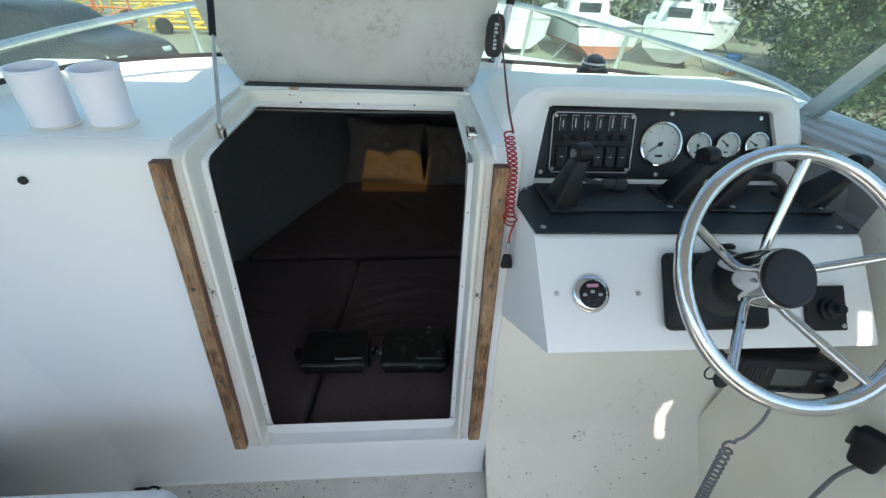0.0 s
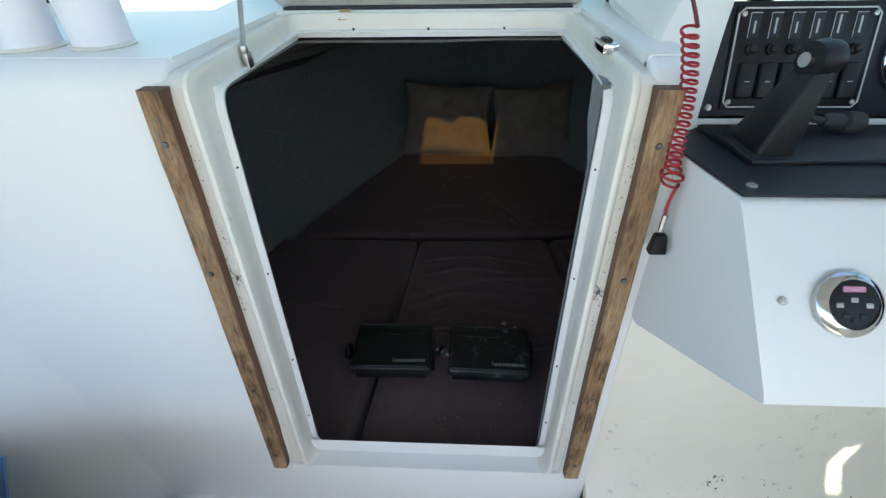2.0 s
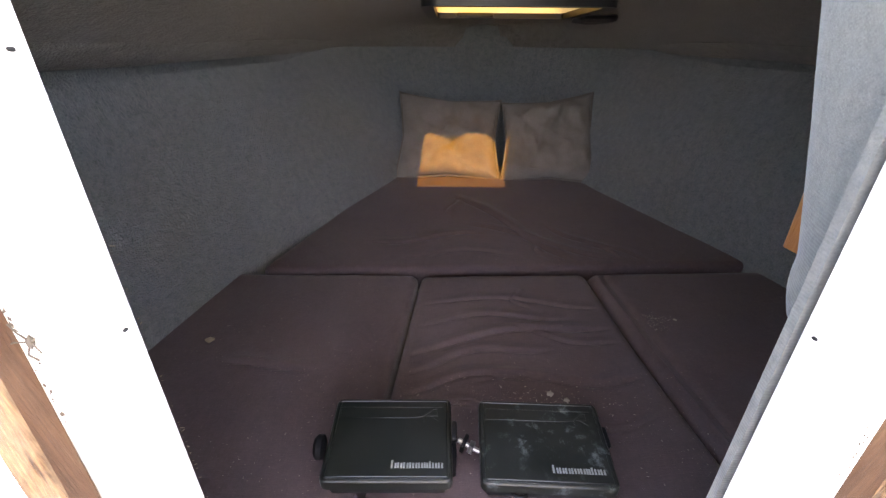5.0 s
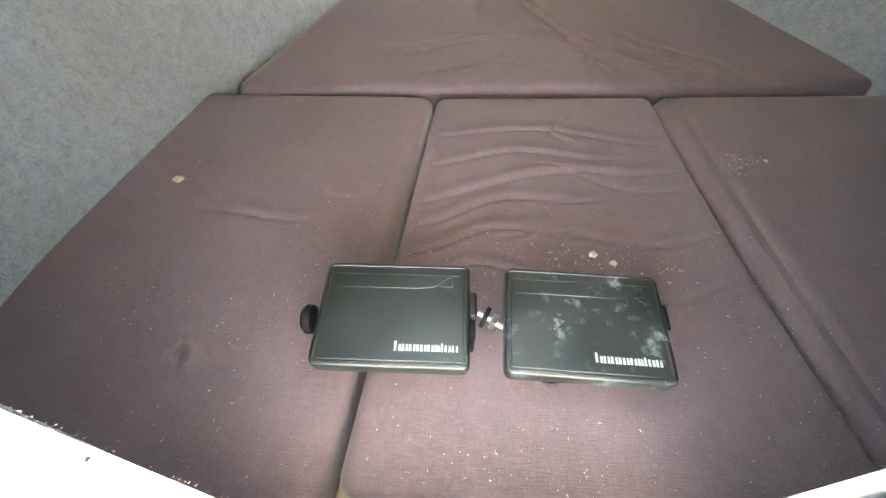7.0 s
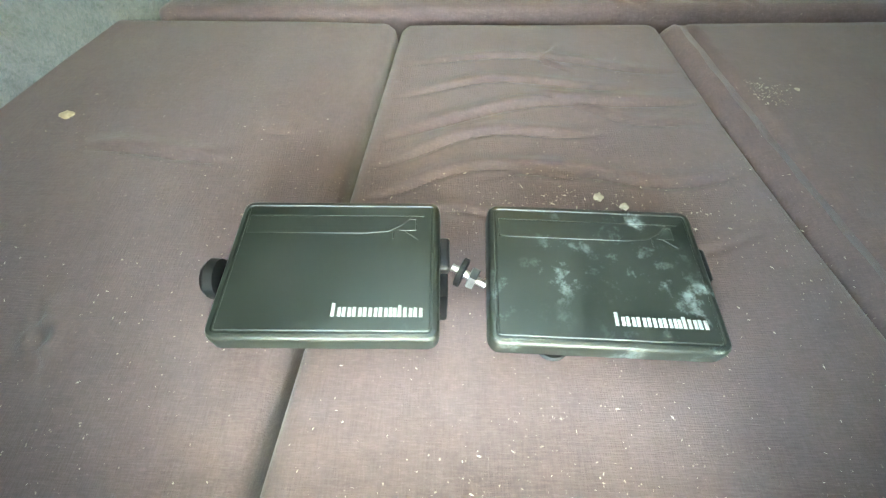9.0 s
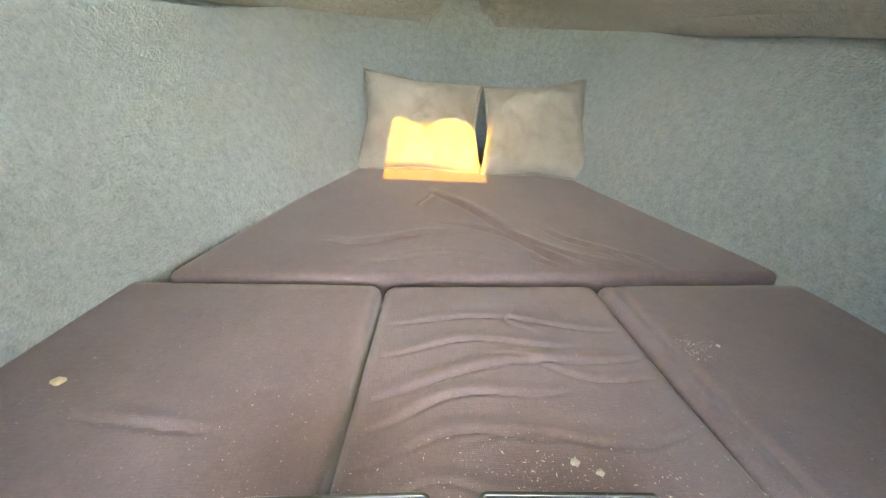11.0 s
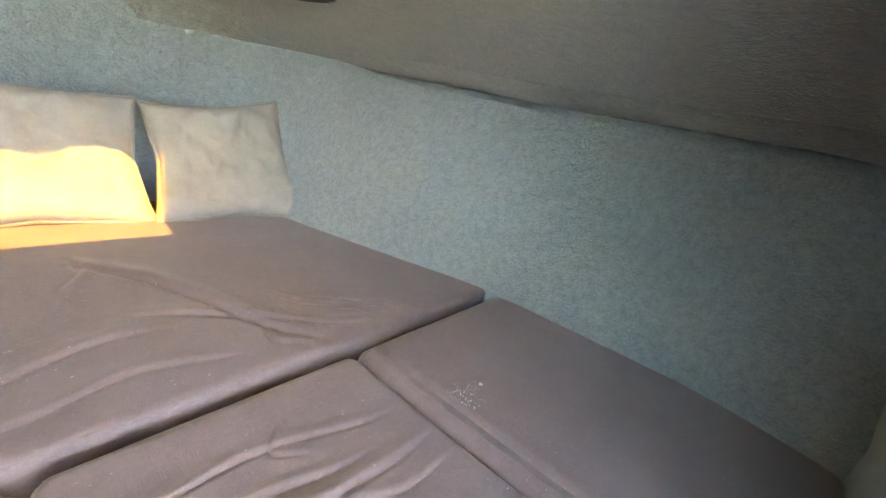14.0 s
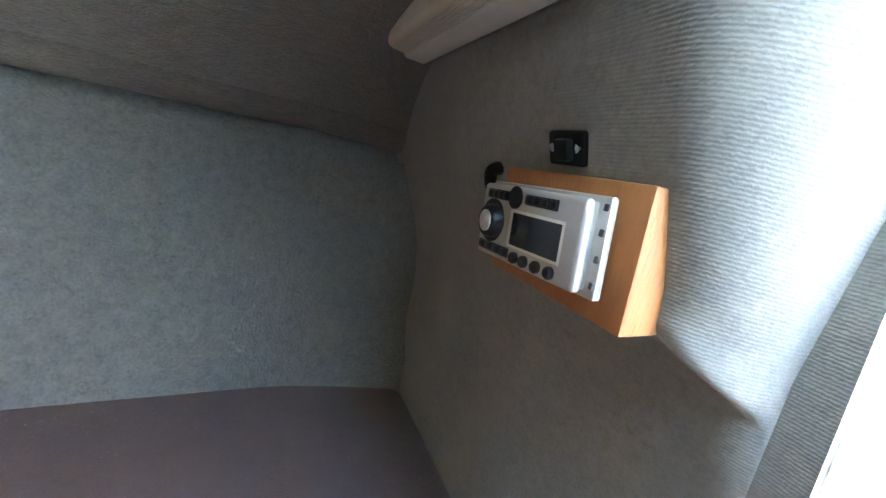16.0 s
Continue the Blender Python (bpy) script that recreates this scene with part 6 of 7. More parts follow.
part("stud", lathe([(0.005, 0), (0.005, 0.003), (0, 0.004)], pm @ Vector((0.022, 0.004, 0.002)), pm.to_3x3() @ Vector((0, 1, 0)), 10), CHROME, pk)

# strip light under the side deck
lm = thing("strip_light", (0.72, 1.41, 1.20), "beige strip light with a ribbed lens, unlit", "lamp")
part("housing", box(0.40, 0.920, 1.386, 1.430, 1.142, 1.206, 0.006, 2), PALE_PLASTIC, lm)
part("lens", box(0.42, 0.912, 1.415, 1.468, 1.146, 1.200, 0.012, 3), surface("beige_lens", (0.55, 0.50, 0.40), (0.48, 0.43, 0.34), 20, 100, 0.4, relief=0.1), lm, "ribbed beige lens")
for i in range(9):
    part("rib", box(0.432, 0.900, 1.422 + 0.0040 * i, 1.4238 + 0.0040 * i, 1.1445, 1.1480, 0, 1), PALE_PLASTIC, lm)

# crumbs on the cushions
rng = random.Random(4)
cr = bmesh.new()
for i in range(1500):
    k = rng.random()
    if k < 0.13:
        x, y = rng.gauss(0.16, 0.13), rng.gauss(1.53, 0.035)
    elif k < 0.22:
        x, y = rng.gauss(0.590, 0.020), rng.gauss(1.825, 0.020)
    elif k < 0.62:
        x, y = rng.uniform(-0.20, 0.56), rng.uniform(1.13, 1.62)
    elif k < 0.90:
        x, y = rng.uniform(-0.80, -0.24), rng.uniform(1.12, 1.80)
    else:
        x, y = rng.uniform(-0.70, 0.95), rng.uniform(1.5, 2.7)
    s = 0.0004 + 0.0012 * rng.random() ** 4 + (0.0005 if k < 0.22 else 0)
    a = rng.uniform(0, 3.14)
    z = 0.2815 if y > 2.09 else 0.2725
    lx, wx = s * rng.uniform(1.0, 2.6), s * rng.uniform(0.3, 0.8)
    u, v = Vector((math.cos(a), math.sin(a), 0)) * lx, Vector((-math.sin(a), math.cos(a), 0)) * wx
    p = Vector((x, y, z))
    add_faces(cr, [p - u, p + v, p + u, p - v, p + Vector((0, 0, s * 0.8))], [(3, 2, 1, 0), (0, 1, 4), (1, 2, 4), (2, 3, 4), (3, 0, 4)])
solo("crumbs", cr, CRUMB, "pale crumbs and lint scattered over the cushions", "crumbs", kind="stuff")

for x, y, s in ((-0.718, 1.722, 0.012), (0.209, 1.552, 0.008), (0.245, 1.533, 0.007), (0.646, 1.834, 0.005)):
    cm_ = bmesh.new()
    bmesh.ops.create_icosphere(cm_, subdivisions=2, radius=s)
    for v in cm_.verts:
        v.co *= 1 + 0.6 * noise.noise(v.co * 220 + Vector((x * 9, y, 0)))
        v.co.z *= 0.35
    cm_.transform(Matrix.Translation((x, y, 0.2735)))
    solo("crumb", cm_, PLY if s > 0.01 else CRUMB, "flattened pale crumb lying on the plum cushion", "crumb", "large crumbs")

# frayed threads along the cut edge of the carpet in the companionway
fr = bmesh.new()
for i in range(56):
    if i < 38:
        z = rng.uniform(0.30, 0.95)
        p = Vector((OL + 0.001, 1.060 + 0.0905 * z, z))
        d = Vector((rng.uniform(0.2, 1.0), rng.uniform(0.2, 1.0), rng.gauss(0, 0.5)))
    else:
        p = Vector((rng.uniform(OL, -0.05), 1.086, OB + 0.001))
        d = Vector((rng.gauss(0, 0.5), rng.uniform(0.2, 1.0), rng.uniform(0.1, 0.8)))
    tip = p + d.normalized() * (0.0010 + 0.0034 * rng.random() ** 2)
    tube([p, tip], 0.0004, 3, bm=fr)
solo("frayed_threads", fr, PLY, "frayed pale threads along the companionway edge", "threads", kind="stuff")

# ---------------------------------------------------------------- cockpit clutter
seat = thing("bolster_chair", (-0.85, 0.4, 0.2), "white vinyl bolster seat on the port side", "seat")
own = box(-1.24, -0.40, 0.05, 0.780, 0.45, 0.585, 0.05, 5)
part("cushion", own, VINYL, seat)
part("base", box(-1.05, -0.62, 0.15, 0.50, FLOOR, 0.46, 0.02), GELCOAT, seat)
bk = thing("placard", (-1.10, 0.93, 0.14), "yellow placard with red marks and a blue border", "sign")
q = lambda u, v, o=0.0: Vector((-1.285 + 0.285 * u - 0.05 * (1 - v), 0.82 + 0.135 * v - o * 0.9, 0.145 + 0.295 * v + o * 0.3))


def card(u0, u1, v0, v1, o0, o1):
    return hexa([q(u0, v0, o0), q(u1, v0, o0), q(u1, v1, o0), q(u0, v1, o0), q(u0, v0, o1), q(u1, v0, o1), q(u1, v1, o1), q(u0, v1, o1)])


part("board", card(0, 1, 0, 1, 0, 0.006), BLUE, bk, "blue board")
part("sheet", card(0.05, 0.93, 0.05, 0.92, 0.006, 0.0072), YELLOW, bk, "yellow sheet")
for u0, v0, u1, v1 in ((0.60, 0.86, 0.74, 0.80), (0.64, 0.78, 0.76, 0.70), (0.66, 0.70, 0.76, 0.78), (0.60, 0.74, 0.80, 0.73), (0.70, 0.58, 0.86, 0.52), (0.72, 0.50, 0.84, 0.44), (0.3, 0.8, 0.45, 0.74), (0.3, 0.6, 0.42, 0.66)):
    part("red_mark", tube([q(u0, v0, 0.0075), q(u1, v1, 0.0075)], 0.0028, 5), RED_MARK, bk)
rp = thing("rope", (-1.13, 0.85, 0.4), "heap of thick black braided rope", "rope")
for k in range(3):
    a0 = k * 1.3
    pts = [(-1.075 + 0.025 * k + 0.100 * math.cos(a0 + i * 0.9) - 0.02, 0.825 + 0.03 * math.sin(a0 + i * 0.9) - 0.01 * k, 0.445 - 0.06 * k + 0.055 * math.sin(i * 0.9 + k)) for i in range(7)]
    part("strand", tube(curve_points(pts, 6), 0.023, 8), ROPE, rp)
hk = thing("snap_hook", (-0.735, 0.975, 0.12), "small black snap hook lying against the bulkhead", "hook")
part("body", box(-0.765, -0.725, 0.960, 0.990, 0.121, 0.148, 0.008, 3), BLACK, hk)
part("loop", tube(curve_points([(-0.728, 0.980, 0.142), (-0.705, 0.985, 0.150), (-0.690, 0.983, 0.142), (-0.705, 0.977, 0.130), (-0.725, 0.975, 0.126)], 5), 0.004, 6), BLACK, hk)
dr = bmesh.new()
for i in range(300):
    side_k = rng.random()
    x = rng.uniform(-0.72, 0.36) if side_k < 0.7 else rng.uniform(0.4, 1.08)
    y = 0.998 - abs(rng.gauss(0, 0.05)) if side_k < 0.7 else 0.905 - abs(rng.gauss(0, 0.03))
    s = 0.0007 + 0.003 * rng.random() ** 3
    z = FLOOR + (0.0005 if side_k < 0.7 or y < 0.84 else 0.006)
    a = rng.uniform(0, 3.14)
    dx, dy = math.cos(a) * s * 1.6, math.sin(a) * s
    add_faces(dr, [(x - dx, y - dy, z), (x + dy, y - dx, z), (x + dx, y + dy, z), (x, y, z + s * 0.7)], [(0, 1, 2), (0, 1, 3), (1, 2, 3), (2, 0, 3)])
for i in range(110):
    s = rng.random() ** 1.6 if i < 80 else rng.gauss(0.95, 0.04)
    x = rng.uniform(0.42, 1.06) if i < 80 else rng.choice((0.70, 0.83)) + rng.gauss(0, 0.018)
    p, w = Vector((x, 0.899 + 0.135 * s, 0.1375 + 0.149 * s)), 0.0008 + 0.0026 * rng.random() ** 3
    a = rng.uniform(0, 3.14)
    u, v = Vector((math.cos(a), 0.67 * math.sin(a), 0.74 * math.sin(a))) * w * 1.8, Vector((-math.sin(a), 0.67 * math.cos(a), 0.74 * math.cos(a))) * w
    add_faces(dr, [p - u, p + v, p + u, p + Vector((0, -0.7, 0.7)) * w], [(0, 1, 2), (0, 1, 3), (1, 2, 3), (2, 0, 3)])
solo("dirt", dr, BAND, "dark crumbs of dirt along the edge of the sole", "dirt", kind="stuff")

# mildew specks in the channel beside the rim, and two dead insects
md = bmesh.new()
for i in range(95):
    port = rng.random() < 0.5
    z = rng.gauss(rng.choice((0.80, 0.92, 0.96, 1.08)), 0.028) if rng.random() < 0.75 else rng.uniform(0.4, 1.18)
    z = min(1.17, max(0.36, z))
    x = (-0.377 + abs(rng.gauss(0, 0.005))) if port else (0.309 - abs(rng.gauss(0, 0.005)))
    y = 1.058 + 0.0905 * z - 0.0475
    s = rng.uniform(0.0008, 0.0026)
    a = rng.uniform(0, 3.14)
    dx, dz = math.cos(a) * s, math.sin(a) * s * 1.5
    add_faces(md, [(x - dx, y, z - dz), (x + dz * 0.5, y, z - dx * 0.5), (x + dx, y, z + dz), (x, y - 0.0012, z)], [(0, 1, 3), (1, 2, 3), (2, 0, 3)])
solo("mildew", md, BAND, "dark mildew specks along the white rim", "mildew", kind="stuff")
for x, z in ((-0.366, 0.885), (0.301, 0.866)):
    y = 1.058 + 0.0905 * z - 0.0500
    ins = thing("dead_insect", (x, y, z), "small dried dead insect stuck on the white rim", "insect", "dead insects")
    part("body", lathe([(0, -0.008), (0.0022, -0.004), (0.0028, 0.002), (0, 0.008)], (x, y, z), (0.3, 0, 1), 8), BAND, ins)
    for k in range(5):
        a = 0.5 + k * 1.25
        part("leg", tube([(x, y, z), (x + 0.010 * math.cos(a), y - 0.003, z + 0.012 * math.sin(a)), (x + 0.018 * math.cos(a + 0.3), y, z + 0.020 * math.sin(a + 0.3))], 0.0007, 4), BAND, ins)

# ---------------------------------------------------------------- the boatyard outside
GZ = -1.35
gr = sheet(lambda x, y: (x, y, GZ + (0.10 * noise.noise(Vector((x, y, 0)) * 0.15) if max(abs(x), abs(y)) < 60 else 0)), [-900, -300, -120] + steps(-60, 60, 40) + [120, 300, 900], [-900, -300, -120] + steps(-60, 60, 40) + [120, 300, 900])
solo("ground", gr, GROUND, "pale trodden gravel and dry grass of a boatyard", "ground", kind="structure")


def lofted(sections, bm=None, closed=True):
    own = bmesh.new()
    rows = [[own.verts.new(p) for p in sec_] for sec_ in sections]
    for a, b in zip(rows, rows[1:]):
        m = len(a)
        for i in range(m if closed else m - 1):
            own.faces.new((a[i], a[(i + 1) % m], b[(i + 1) % m], b[i]))
    own.faces.new(rows[0][::-1]), own.faces.new(rows[-1])
    return merge(bm, own)


def yard_boat(x, y, heading, length, beam, bottom, label, mast=0.0, cabin=True):
    """A laid-up boat on stands: hull, bottom paint, cabin, windows, rails."""
    bt_ = thing("laid_up_boat", (x, y, GZ), label, "boat", "laid-up boats")
    m = Matrix.Translation((x, y, GZ)) @ Euler((0, 0, radians(heading))).to_matrix().to_4x4()
    keel, sheer = 0.20, 1.30

    def section(t, z0, z1, f0, f1):
        half = beam / 2 * (1 - max(0, (t - 0.55) / 0.45) ** 2.2)
        half = max(half, 0.03)
        yy = (t - 0.5) * length
        return [m @ Vector(p) for p in ((-half * f0, yy, z0), (half * f0, yy, z0), (half * f1, yy, z1), (-half * f1, yy, z1))]

    ts = [0, 0.15, 0.35, 0.55, 0.7, 0.82, 0.92, 1.0]
    part("bottom", lofted([section(t, keel + 0.45 * max(0, t - 0.7), 0.62, 0.35, 0.86) for t in ts]), bottom, bt_)
    part("topsides", lofted([section(t, 0.62, sheer + 0.25 * t, 0.86, 1.0) for t in ts]), HULL_WHITE, bt_)
    part("rub_rail", lofted([section(t, sheer + 0.25 * t - 0.10, sheer + 0.25 * t - 0.04, 1.02, 1.02) for t in ts]), HULL_DARK, bt_)
    if cabin:
        cab = part("cabin", hexa([m @ Vector(p) for p in ((-beam * 0.36, -length * 0.18, sheer), (beam * 0.36, -length * 0.18, sheer), (beam * 0.26, length * 0.25, sheer + 0.1), (-beam * 0.26, length * 0.25, sheer + 0.1), (-beam * 0.31, -length * 0.15, sheer + 0.75), (beam * 0.31, -length * 0.15, sheer + 0.75), (beam * 0.20, length * 0.12, sheer + 0.6), (-beam * 0.20, length * 0.12, sheer + 0.6))], 0.07, 3), HULL_WHITE, bt_)
        for sx in (-1, 1):
            for k in range(2):
                y0 = -length * 0.10 + k * length * 0.11
                part("window", hexa([m @ Vector((sx * beam * (0.338 - 0.05 * k + dz), y0 + dy, sheer + zz)) for dz, dy, zz in ((0, 0, 0.28), (0.012, 0, 0.28), (0.004, length * 0.08, 0.28), (-0.008, length * 0.08, 0.28), (-0.012, 0, 0.52), (0, 0, 0.52), (-0.008, length * 0.08, 0.50), (-0.02, length * 0.08, 0.50))]), WINDOW_DARK, cab)
        part("window", box(-beam * 0.18, beam * 0.18, -length * 0.175, -length * 0.165, sheer + 0.22, sheer + 0.55, 0.01, turn=m), WINDOW_DARK, cab)
    for sx in (-1, 1):
        rr = curve_points([m @ Vector((sx * beam * f, length * g, sheer + h)) for f, g, h in ((0.46, -0.2, 0.65), (0.44, 0.1, 0.75), (0.28, 0.34, 0.85), (0.02, 0.49, 0.9))], 4)
        part("rail", tube(rr, 0.016, 6), ALU, bt_)
        for f, g, h in ((0.46, -0.2, 0.65), (0.44, 0.1, 0.75), (0.28, 0.34, 0.85)):
            part("stanchion", tube([m @ Vector((sx * beam * f, length * g, sheer)), m @ Vector((sx * beam * f, length * g, sheer + h))], 0.014, 6), ALU, bt_)
        for g in (-0.3, 0.15):
            part("stand", tube([m @ Vector((sx * beam * 0.62, length * g, -0.02)), m @ Vector((sx * beam * 0.40, length * g, 0.55))], 0.035, 6), STAND, bt_)
    part("keel_block", box(-0.2, 0.2, -length * 0.3, length * 0.25, -0.05, keel + 0.05, 0.02, turn=m), TEAK_DARK, bt_)
    if mast:
        part("mast", tube([m @ Vector((0, length * 0.08, sheer + 0.5)), m @ Vector((0.15, length * 0.05, sheer + mast))], 0.055, 8), ALU, bt_)
        part("boom", tube([m @ Vector((0, length * 0.06, sheer + 1.3)), m @ Vector((0, -length * 0.35, sheer + 1.2))], 0.11, 8), HULL_WHITE, bt_, "boom under a pale sail cover")
        for sx in (-1, 1):
            part("shroud", tube([m @ Vector((sx * beam * 0.45, 0, sheer)), m @ Vector((0.15, length * 0.05, sheer + mast))], 0.012, 5), ALU, bt_)


yard_boat(7.0, 19.2, 6, 5.6, 2.5, HULL_RED, "white motor boat with red bottom paint on stands")
yard_boat(10.9, 18.6, -28, 5.6, 2.3, STAND, "grey-white sailing boat laid up with its mast standing", 9.0)
yard_boat(11.0, 28.5, 155, 7.6, 2.7, HULL_WHITE, "white sailing boat laid up behind the others", 10.0)
yard_boat(18.0, 27.0, 140, 7.2, 2.6, HULL_WHITE, "white sailing boat laid up near the trees", 10.0)
yard_boat(4.2, 29.0, 175, 7.0, 2.6, HULL_WHITE, "white cabin boat laid up far off in the yard", 9.0)
yard_boat(4.0, 20.4, 12, 5.0, 2.2, HULL_WHITE, "pale open boat laid up under the trees", 0.0, False)
yard_boat(14.2, 22.5, -20, 5.8, 2.2, HULL_WHITE, "white sailing boat laid up beside the hedge", 9.0)
yard_boat(-3.6, 31.0, 190, 6.2, 2.4, HULL_WHITE, "white cabin boat laid up across the yard")

# a dark car ahead to port
car = thing("parked_car", (-8.7, 12.2, GZ), "glossy black car parked beside the boat", "car")
cmx = Matrix.Translation((-8.7, 12.2, GZ)) @ Euler((0, 0, radians(-14))).to_matrix().to_4x4()
prof = [(-2.6, 0.35), (-2.62, 0.75), (-2.45, 1.05), (-1.9, 1.18), (-1.25, 1.62), (-0.6, 1.76), (0.35, 1.74), (0.9, 1.58), (1.45, 1.20), (2.2, 1.08), (2.6, 0.88), (2.68, 0.45), (2.6, 0.30)]
prof = [(p.x, p.z) for p in curve_points([(a, 0, b) for a, b in prof], 3, True)]
secs = []
for k, (yy, pinch) in enumerate(((-1.03, 0.78), (-1.0, 0.88), (-0.93, 0.95), (-0.8, 0.985), (-0.5, 1.0), (0, 1.005), (0.5, 1.0), (0.8, 0.985), (0.93, 0.95), (1.0, 0.88), (1.03, 0.78))):
    secs.append([cmx @ Vector((px_, yy * (1.0 - 0.2 * min(1, max(0, (pz - 1.0) / 0.5))), 0.30 + (pz - 0.30) * (pinch if pz > 0.6 else 1))) for px_, pz in prof])
part("body", lofted(secs), HULL_DARK, car)
for sy in (-1, 1):
    for wx in (-1.65, 1.65):
        wl = part("wheel", lathe([(0.20, -0.11), (0.36, -0.11), (0.39, -0.07), (0.39, 0.07), (0.36, 0.11), (0.20, 0.11)], cmx @ Vector((wx, sy * 0.90, 0.39)), cmx.to_3x3() @ Vector((0, 1, 0)), 24), RUBBER, car)
        part("rim", lathe([(0.0, -0.09), (0.21, -0.10), (0.21, 0.10), (0, 0.09)], cmx @ Vector((wx, sy * 0.905, 0.39)), cmx.to_3x3() @ Vector((0, 1, 0)), 18), ALU, wl)
    part("side_window", hexa([cmx @ Vector(p) for p in ((-1.5, sy * 0.835, 1.22), (1.2, sy * 0.835, 1.22), (1.2, sy * 0.825, 1.22), (-1.5, sy * 0.825, 1.22), (-0.9, sy * 0.815, 1.55), (0.6, sy * 0.815, 1.55), (0.6, sy * 0.80, 1.55), (-0.9, sy * 0.80, 1.55))]), WINDOW_DARK, car)
    part("headlight", box(2.42, 2.66, sy * 0.70 - 0.14, sy * 0.70 + 0.14, 0.72, 0.84, 0.03, turn=cmx), MARK, car)


def cradle(x, y, heading, material, label, n=3):
    """A welded steel boat cradle: rails, cross beams and slanting arms."""
    c_ = thing("boat_cradle", (x, y, GZ), label, "cradle", "steel cradles")
    m = Matrix.Translation((x, y, GZ)) @ Euler((0, 0, radians(heading))).to_matrix().to_4x4()
    bar = lambda a, b, r=0.05, nm="beam": part(nm, tube([m @ Vector(a), m @ Vector(b)], r, 6), material, c_)
    for sy in (-0.8, 0.8):
        bar((-2.2, sy, 0.25), (2.2, sy, 0.25), 0.07, "rail")
        bar((-2.2, sy, 0.75), (2.2, sy, 0.75), 0.045, "rail")
    for k in range(n + 1):
        xx = -2.1 + 4.2 * k / n
        bar((xx, -0.8, 0.25), (xx, 0.8, 0.25))
        for sy in (-0.8, 0.8):
            bar((xx, sy, 0.05), (xx, sy * 1.25, 1.35), 0.045, "arm")
            if k < n:
                bar((xx, sy, 0.25), (xx + 4.2 / n, sy, 0.75), 0.03, "brace")
    for sx in (-1.6, 1.6):
        part("wheel", lathe([(0.12, -0.08), (0.30, -0.08), (0.32, 0), (0.30, 0.08), (0.12, 0.08)], m @ Vector((sx, -0.95, 0.30)), m.to_3x3() @ Vector((0, 1, 0)), 16), RUBBER, c_)


cradle(-8.0, 20.5, 8, SAFETY, "yellow steel boat cradle standing empty")
cradle(-13.5, 20.0, -6, ORANGE, "orange steel boat cradle standing empty")
cradle(-11.0, 23.5, 20, SAFETY, "yellow steel boat cradle standing empty behind others")
cradle(-17.0, 24.0, 4, SAFETY, "yellow steel boat cradle, rust-streaked")
cradle(-5.6, 24.0, -14, ORANGE, "orange steel boat cradle with rubber wheels")

bk2 = thing("bucket", (11.3, 15.1, GZ), "blue plastic bucket on the ground", "bucket")
part("pail", lathe([(0.18, 0), (0.24, 0.45), (0.26, 0.46), (0.25, 0.50), (0.23, 0.47), (0.16, 0.05)], (11.3, 15.1, GZ + 0.2)), HULL_BLUE, bk2)
part("stand", box(11.12, 11.48, 14.92, 15.28, GZ - 0.1, GZ + 0.21, 0.02), TEAK_DARK, bk2)


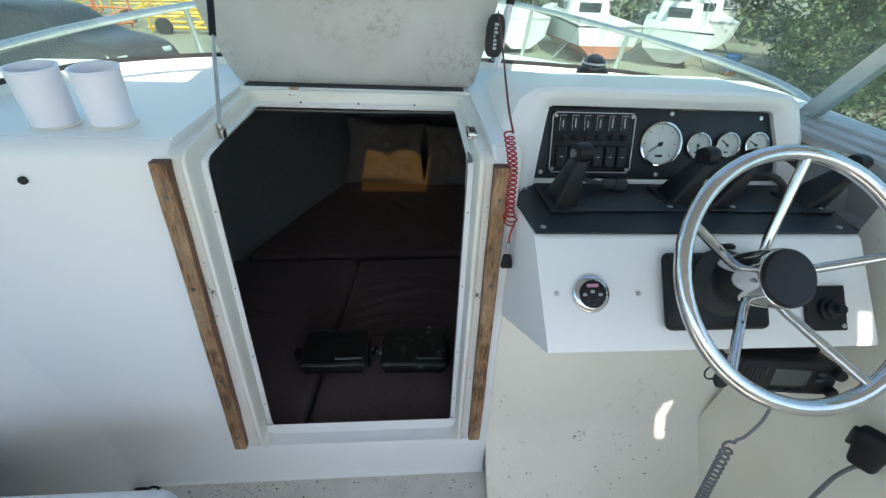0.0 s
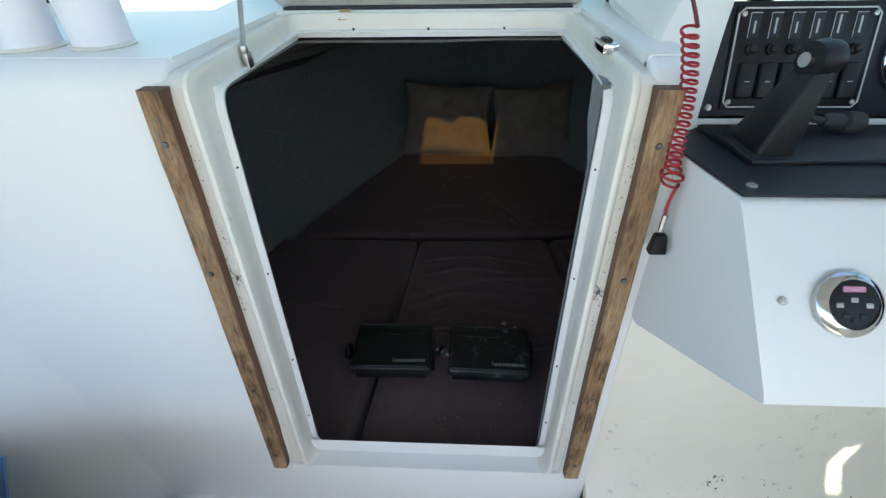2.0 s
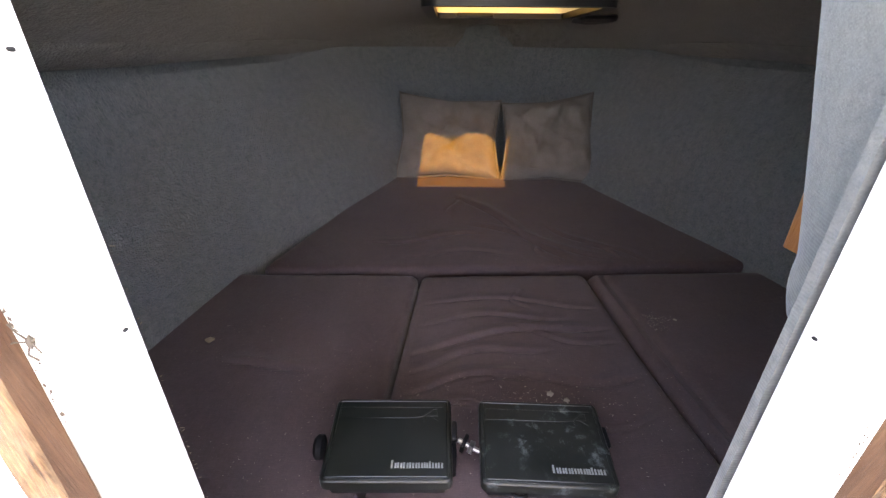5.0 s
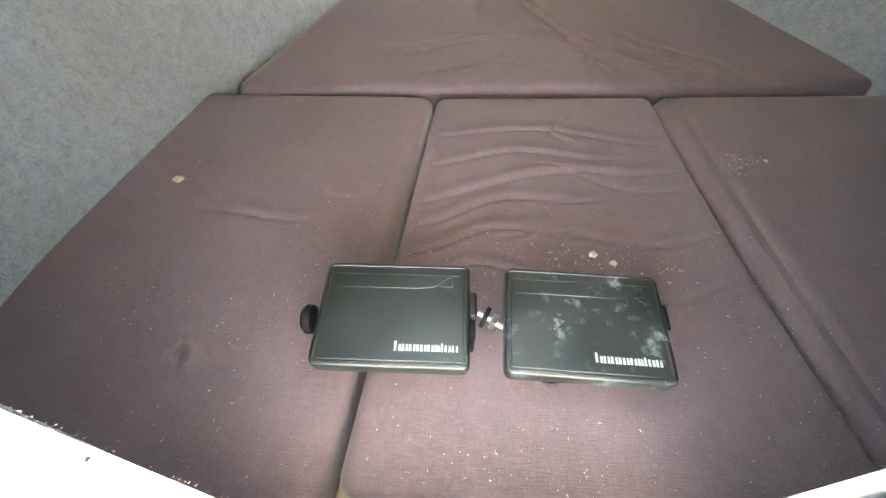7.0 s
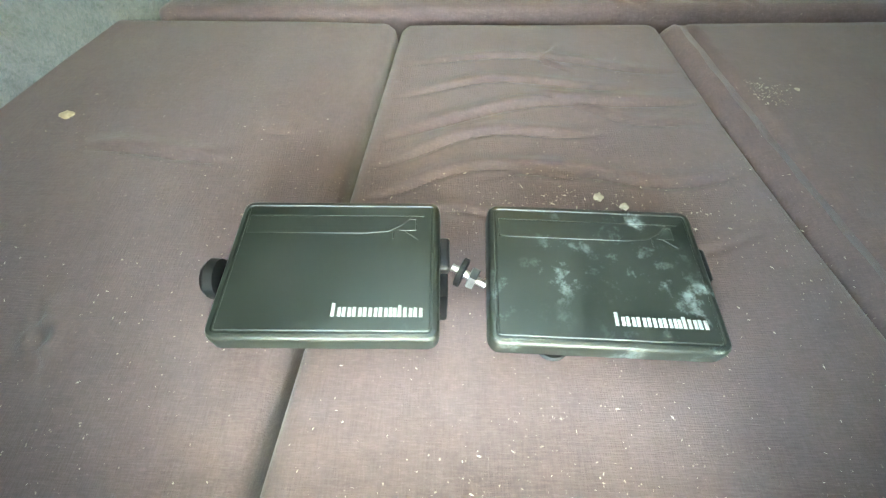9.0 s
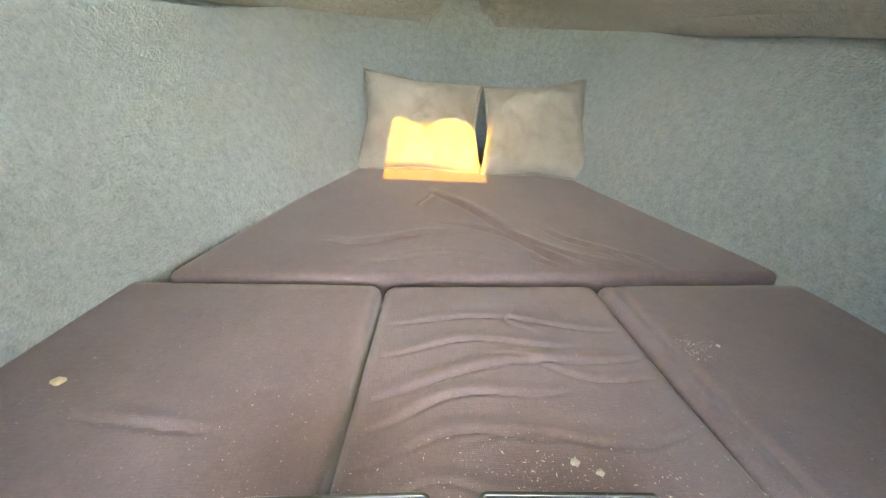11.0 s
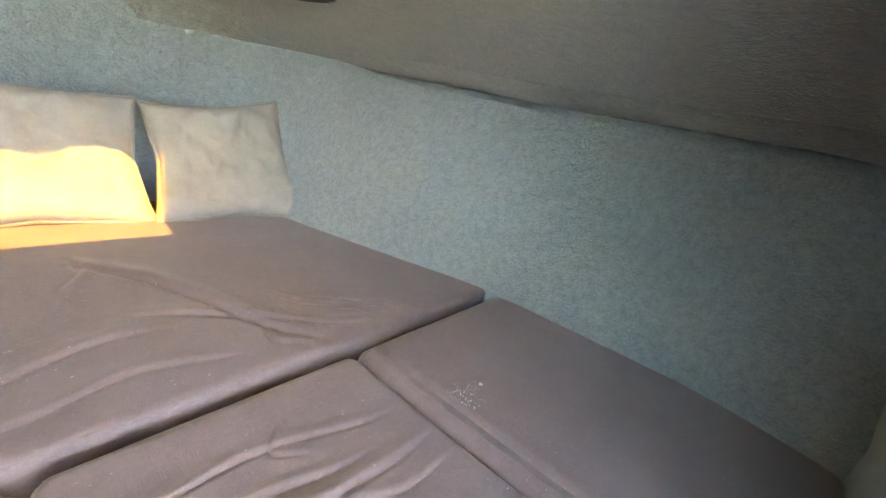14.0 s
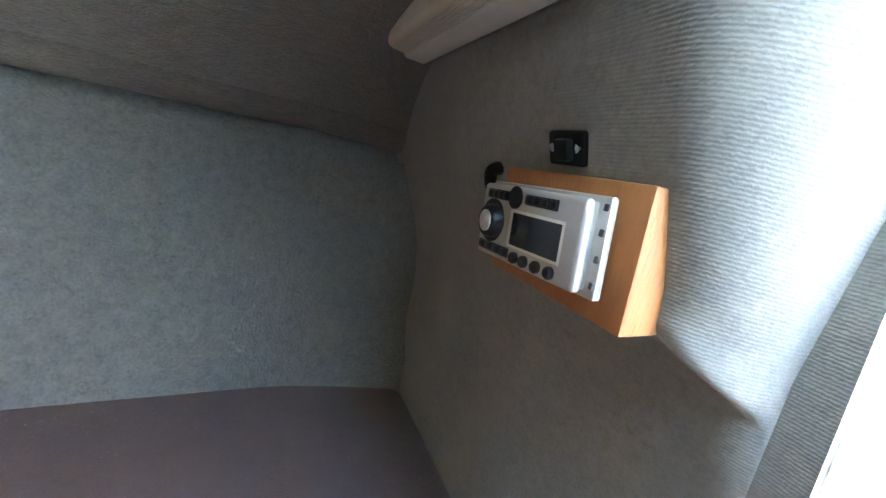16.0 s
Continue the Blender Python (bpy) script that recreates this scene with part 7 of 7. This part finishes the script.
def tree(x, y, h, spread, count, label, low=0.25, seed=1, name="tree", leaf=1.0):
    """Trunk, limbs and a crown of many small leaf sprays."""
    r_ = random.Random(seed)
    tr = thing(name, (x, y, GZ), label, "tree", "trees round the yard")
    part("trunk", sweep([(x, y, GZ - 0.1), (x + 0.1, y, GZ + h * 0.3), (x + 0.05, y + 0.1, GZ + h * 0.75)], ring(0.16, 8), bm=None), BARK, tr)
    clumps = []
    for k in range(max(9, int(count / 110))):
        a, rr, zz = r_.uniform(0, 6.283), spread * math.sqrt(r_.random()), GZ + h * (low + (1 - low) * r_.random())
        taper = 1 - 0.45 * max(0, (zz - GZ) / h - 0.5) * 2
        p = Vector((x + rr * taper * math.cos(a), y + rr * taper * math.sin(a), zz))
        clumps.append((p, r_.uniform(0.35, 0.85) * spread * 0.34))
        if k < 10:
            part("limb", tube([(x + 0.05, y + 0.05, GZ + h * (0.2 + 0.4 * r_.random())), tuple(p)], 0.045, 5), BARK, tr)
    own = bmesh.new()
    for i in range(count):
        c_, cr_ = clumps[i % len(clumps)]
        d = Vector((r_.gauss(0, 1), r_.gauss(0, 1), r_.gauss(0, 0.8)))
        d = d.normalized() * cr_ * (0.45 + 0.65 * r_.random())
        p = c_ + d
        if p.z < GZ + 0.03:
            p.z = GZ + 0.05
        s_ = r_.uniform(0.05, 0.13) * leaf
        u = Vector((r_.gauss(0, 1), r_.gauss(0, 1), r_.gauss(0, 0.6))).normalized()
        w = u.cross(Vector((r_.gauss(0, 1), r_.gauss(0, 1), r_.gauss(0, 1)))).normalized()
        vs = [own.verts.new(q_) for q_ in (p - u * s_, p + w * s_ * 0.55, p + u * s_, p - w * s_ * 0.55)]
        own.faces.new(vs)
    part("crown", own, LEAF, tr, smooth=False)


tree(13.4, 12.6, 5.4, 2.3, 22000, "dense green hedge tree close beside the yard", 0.02, 3, leaf=0.6)
tree(15.6, 15.5, 6.4, 2.6, 16000, "leafy green tree at the edge of the yard", 0.03, 5, leaf=0.7)
tree(18.5, 12.0, 6.5, 2.8, 14000, "leafy green tree beside the hedge", 0.02, 8, leaf=0.7)
tree(10.6, 8.4, 4.6, 1.5, 14000, "green shrub close to the starboard side", 0.02, 13, leaf=0.5)
for k, (tx, ty) in enumerate(((-24, 33), (-17, 34), (-11, 35), (-5, 36), (1, 35), (7, 33), (12.5, 31), (17, 28), (21.5, 24), (26, 19), (-30, 29))):
    tree(tx, ty, 6.5 + (k % 3), 3.8, 5200, "broad dark tree in the row behind the yard", 0.02, 30 + k, leaf=2.0)
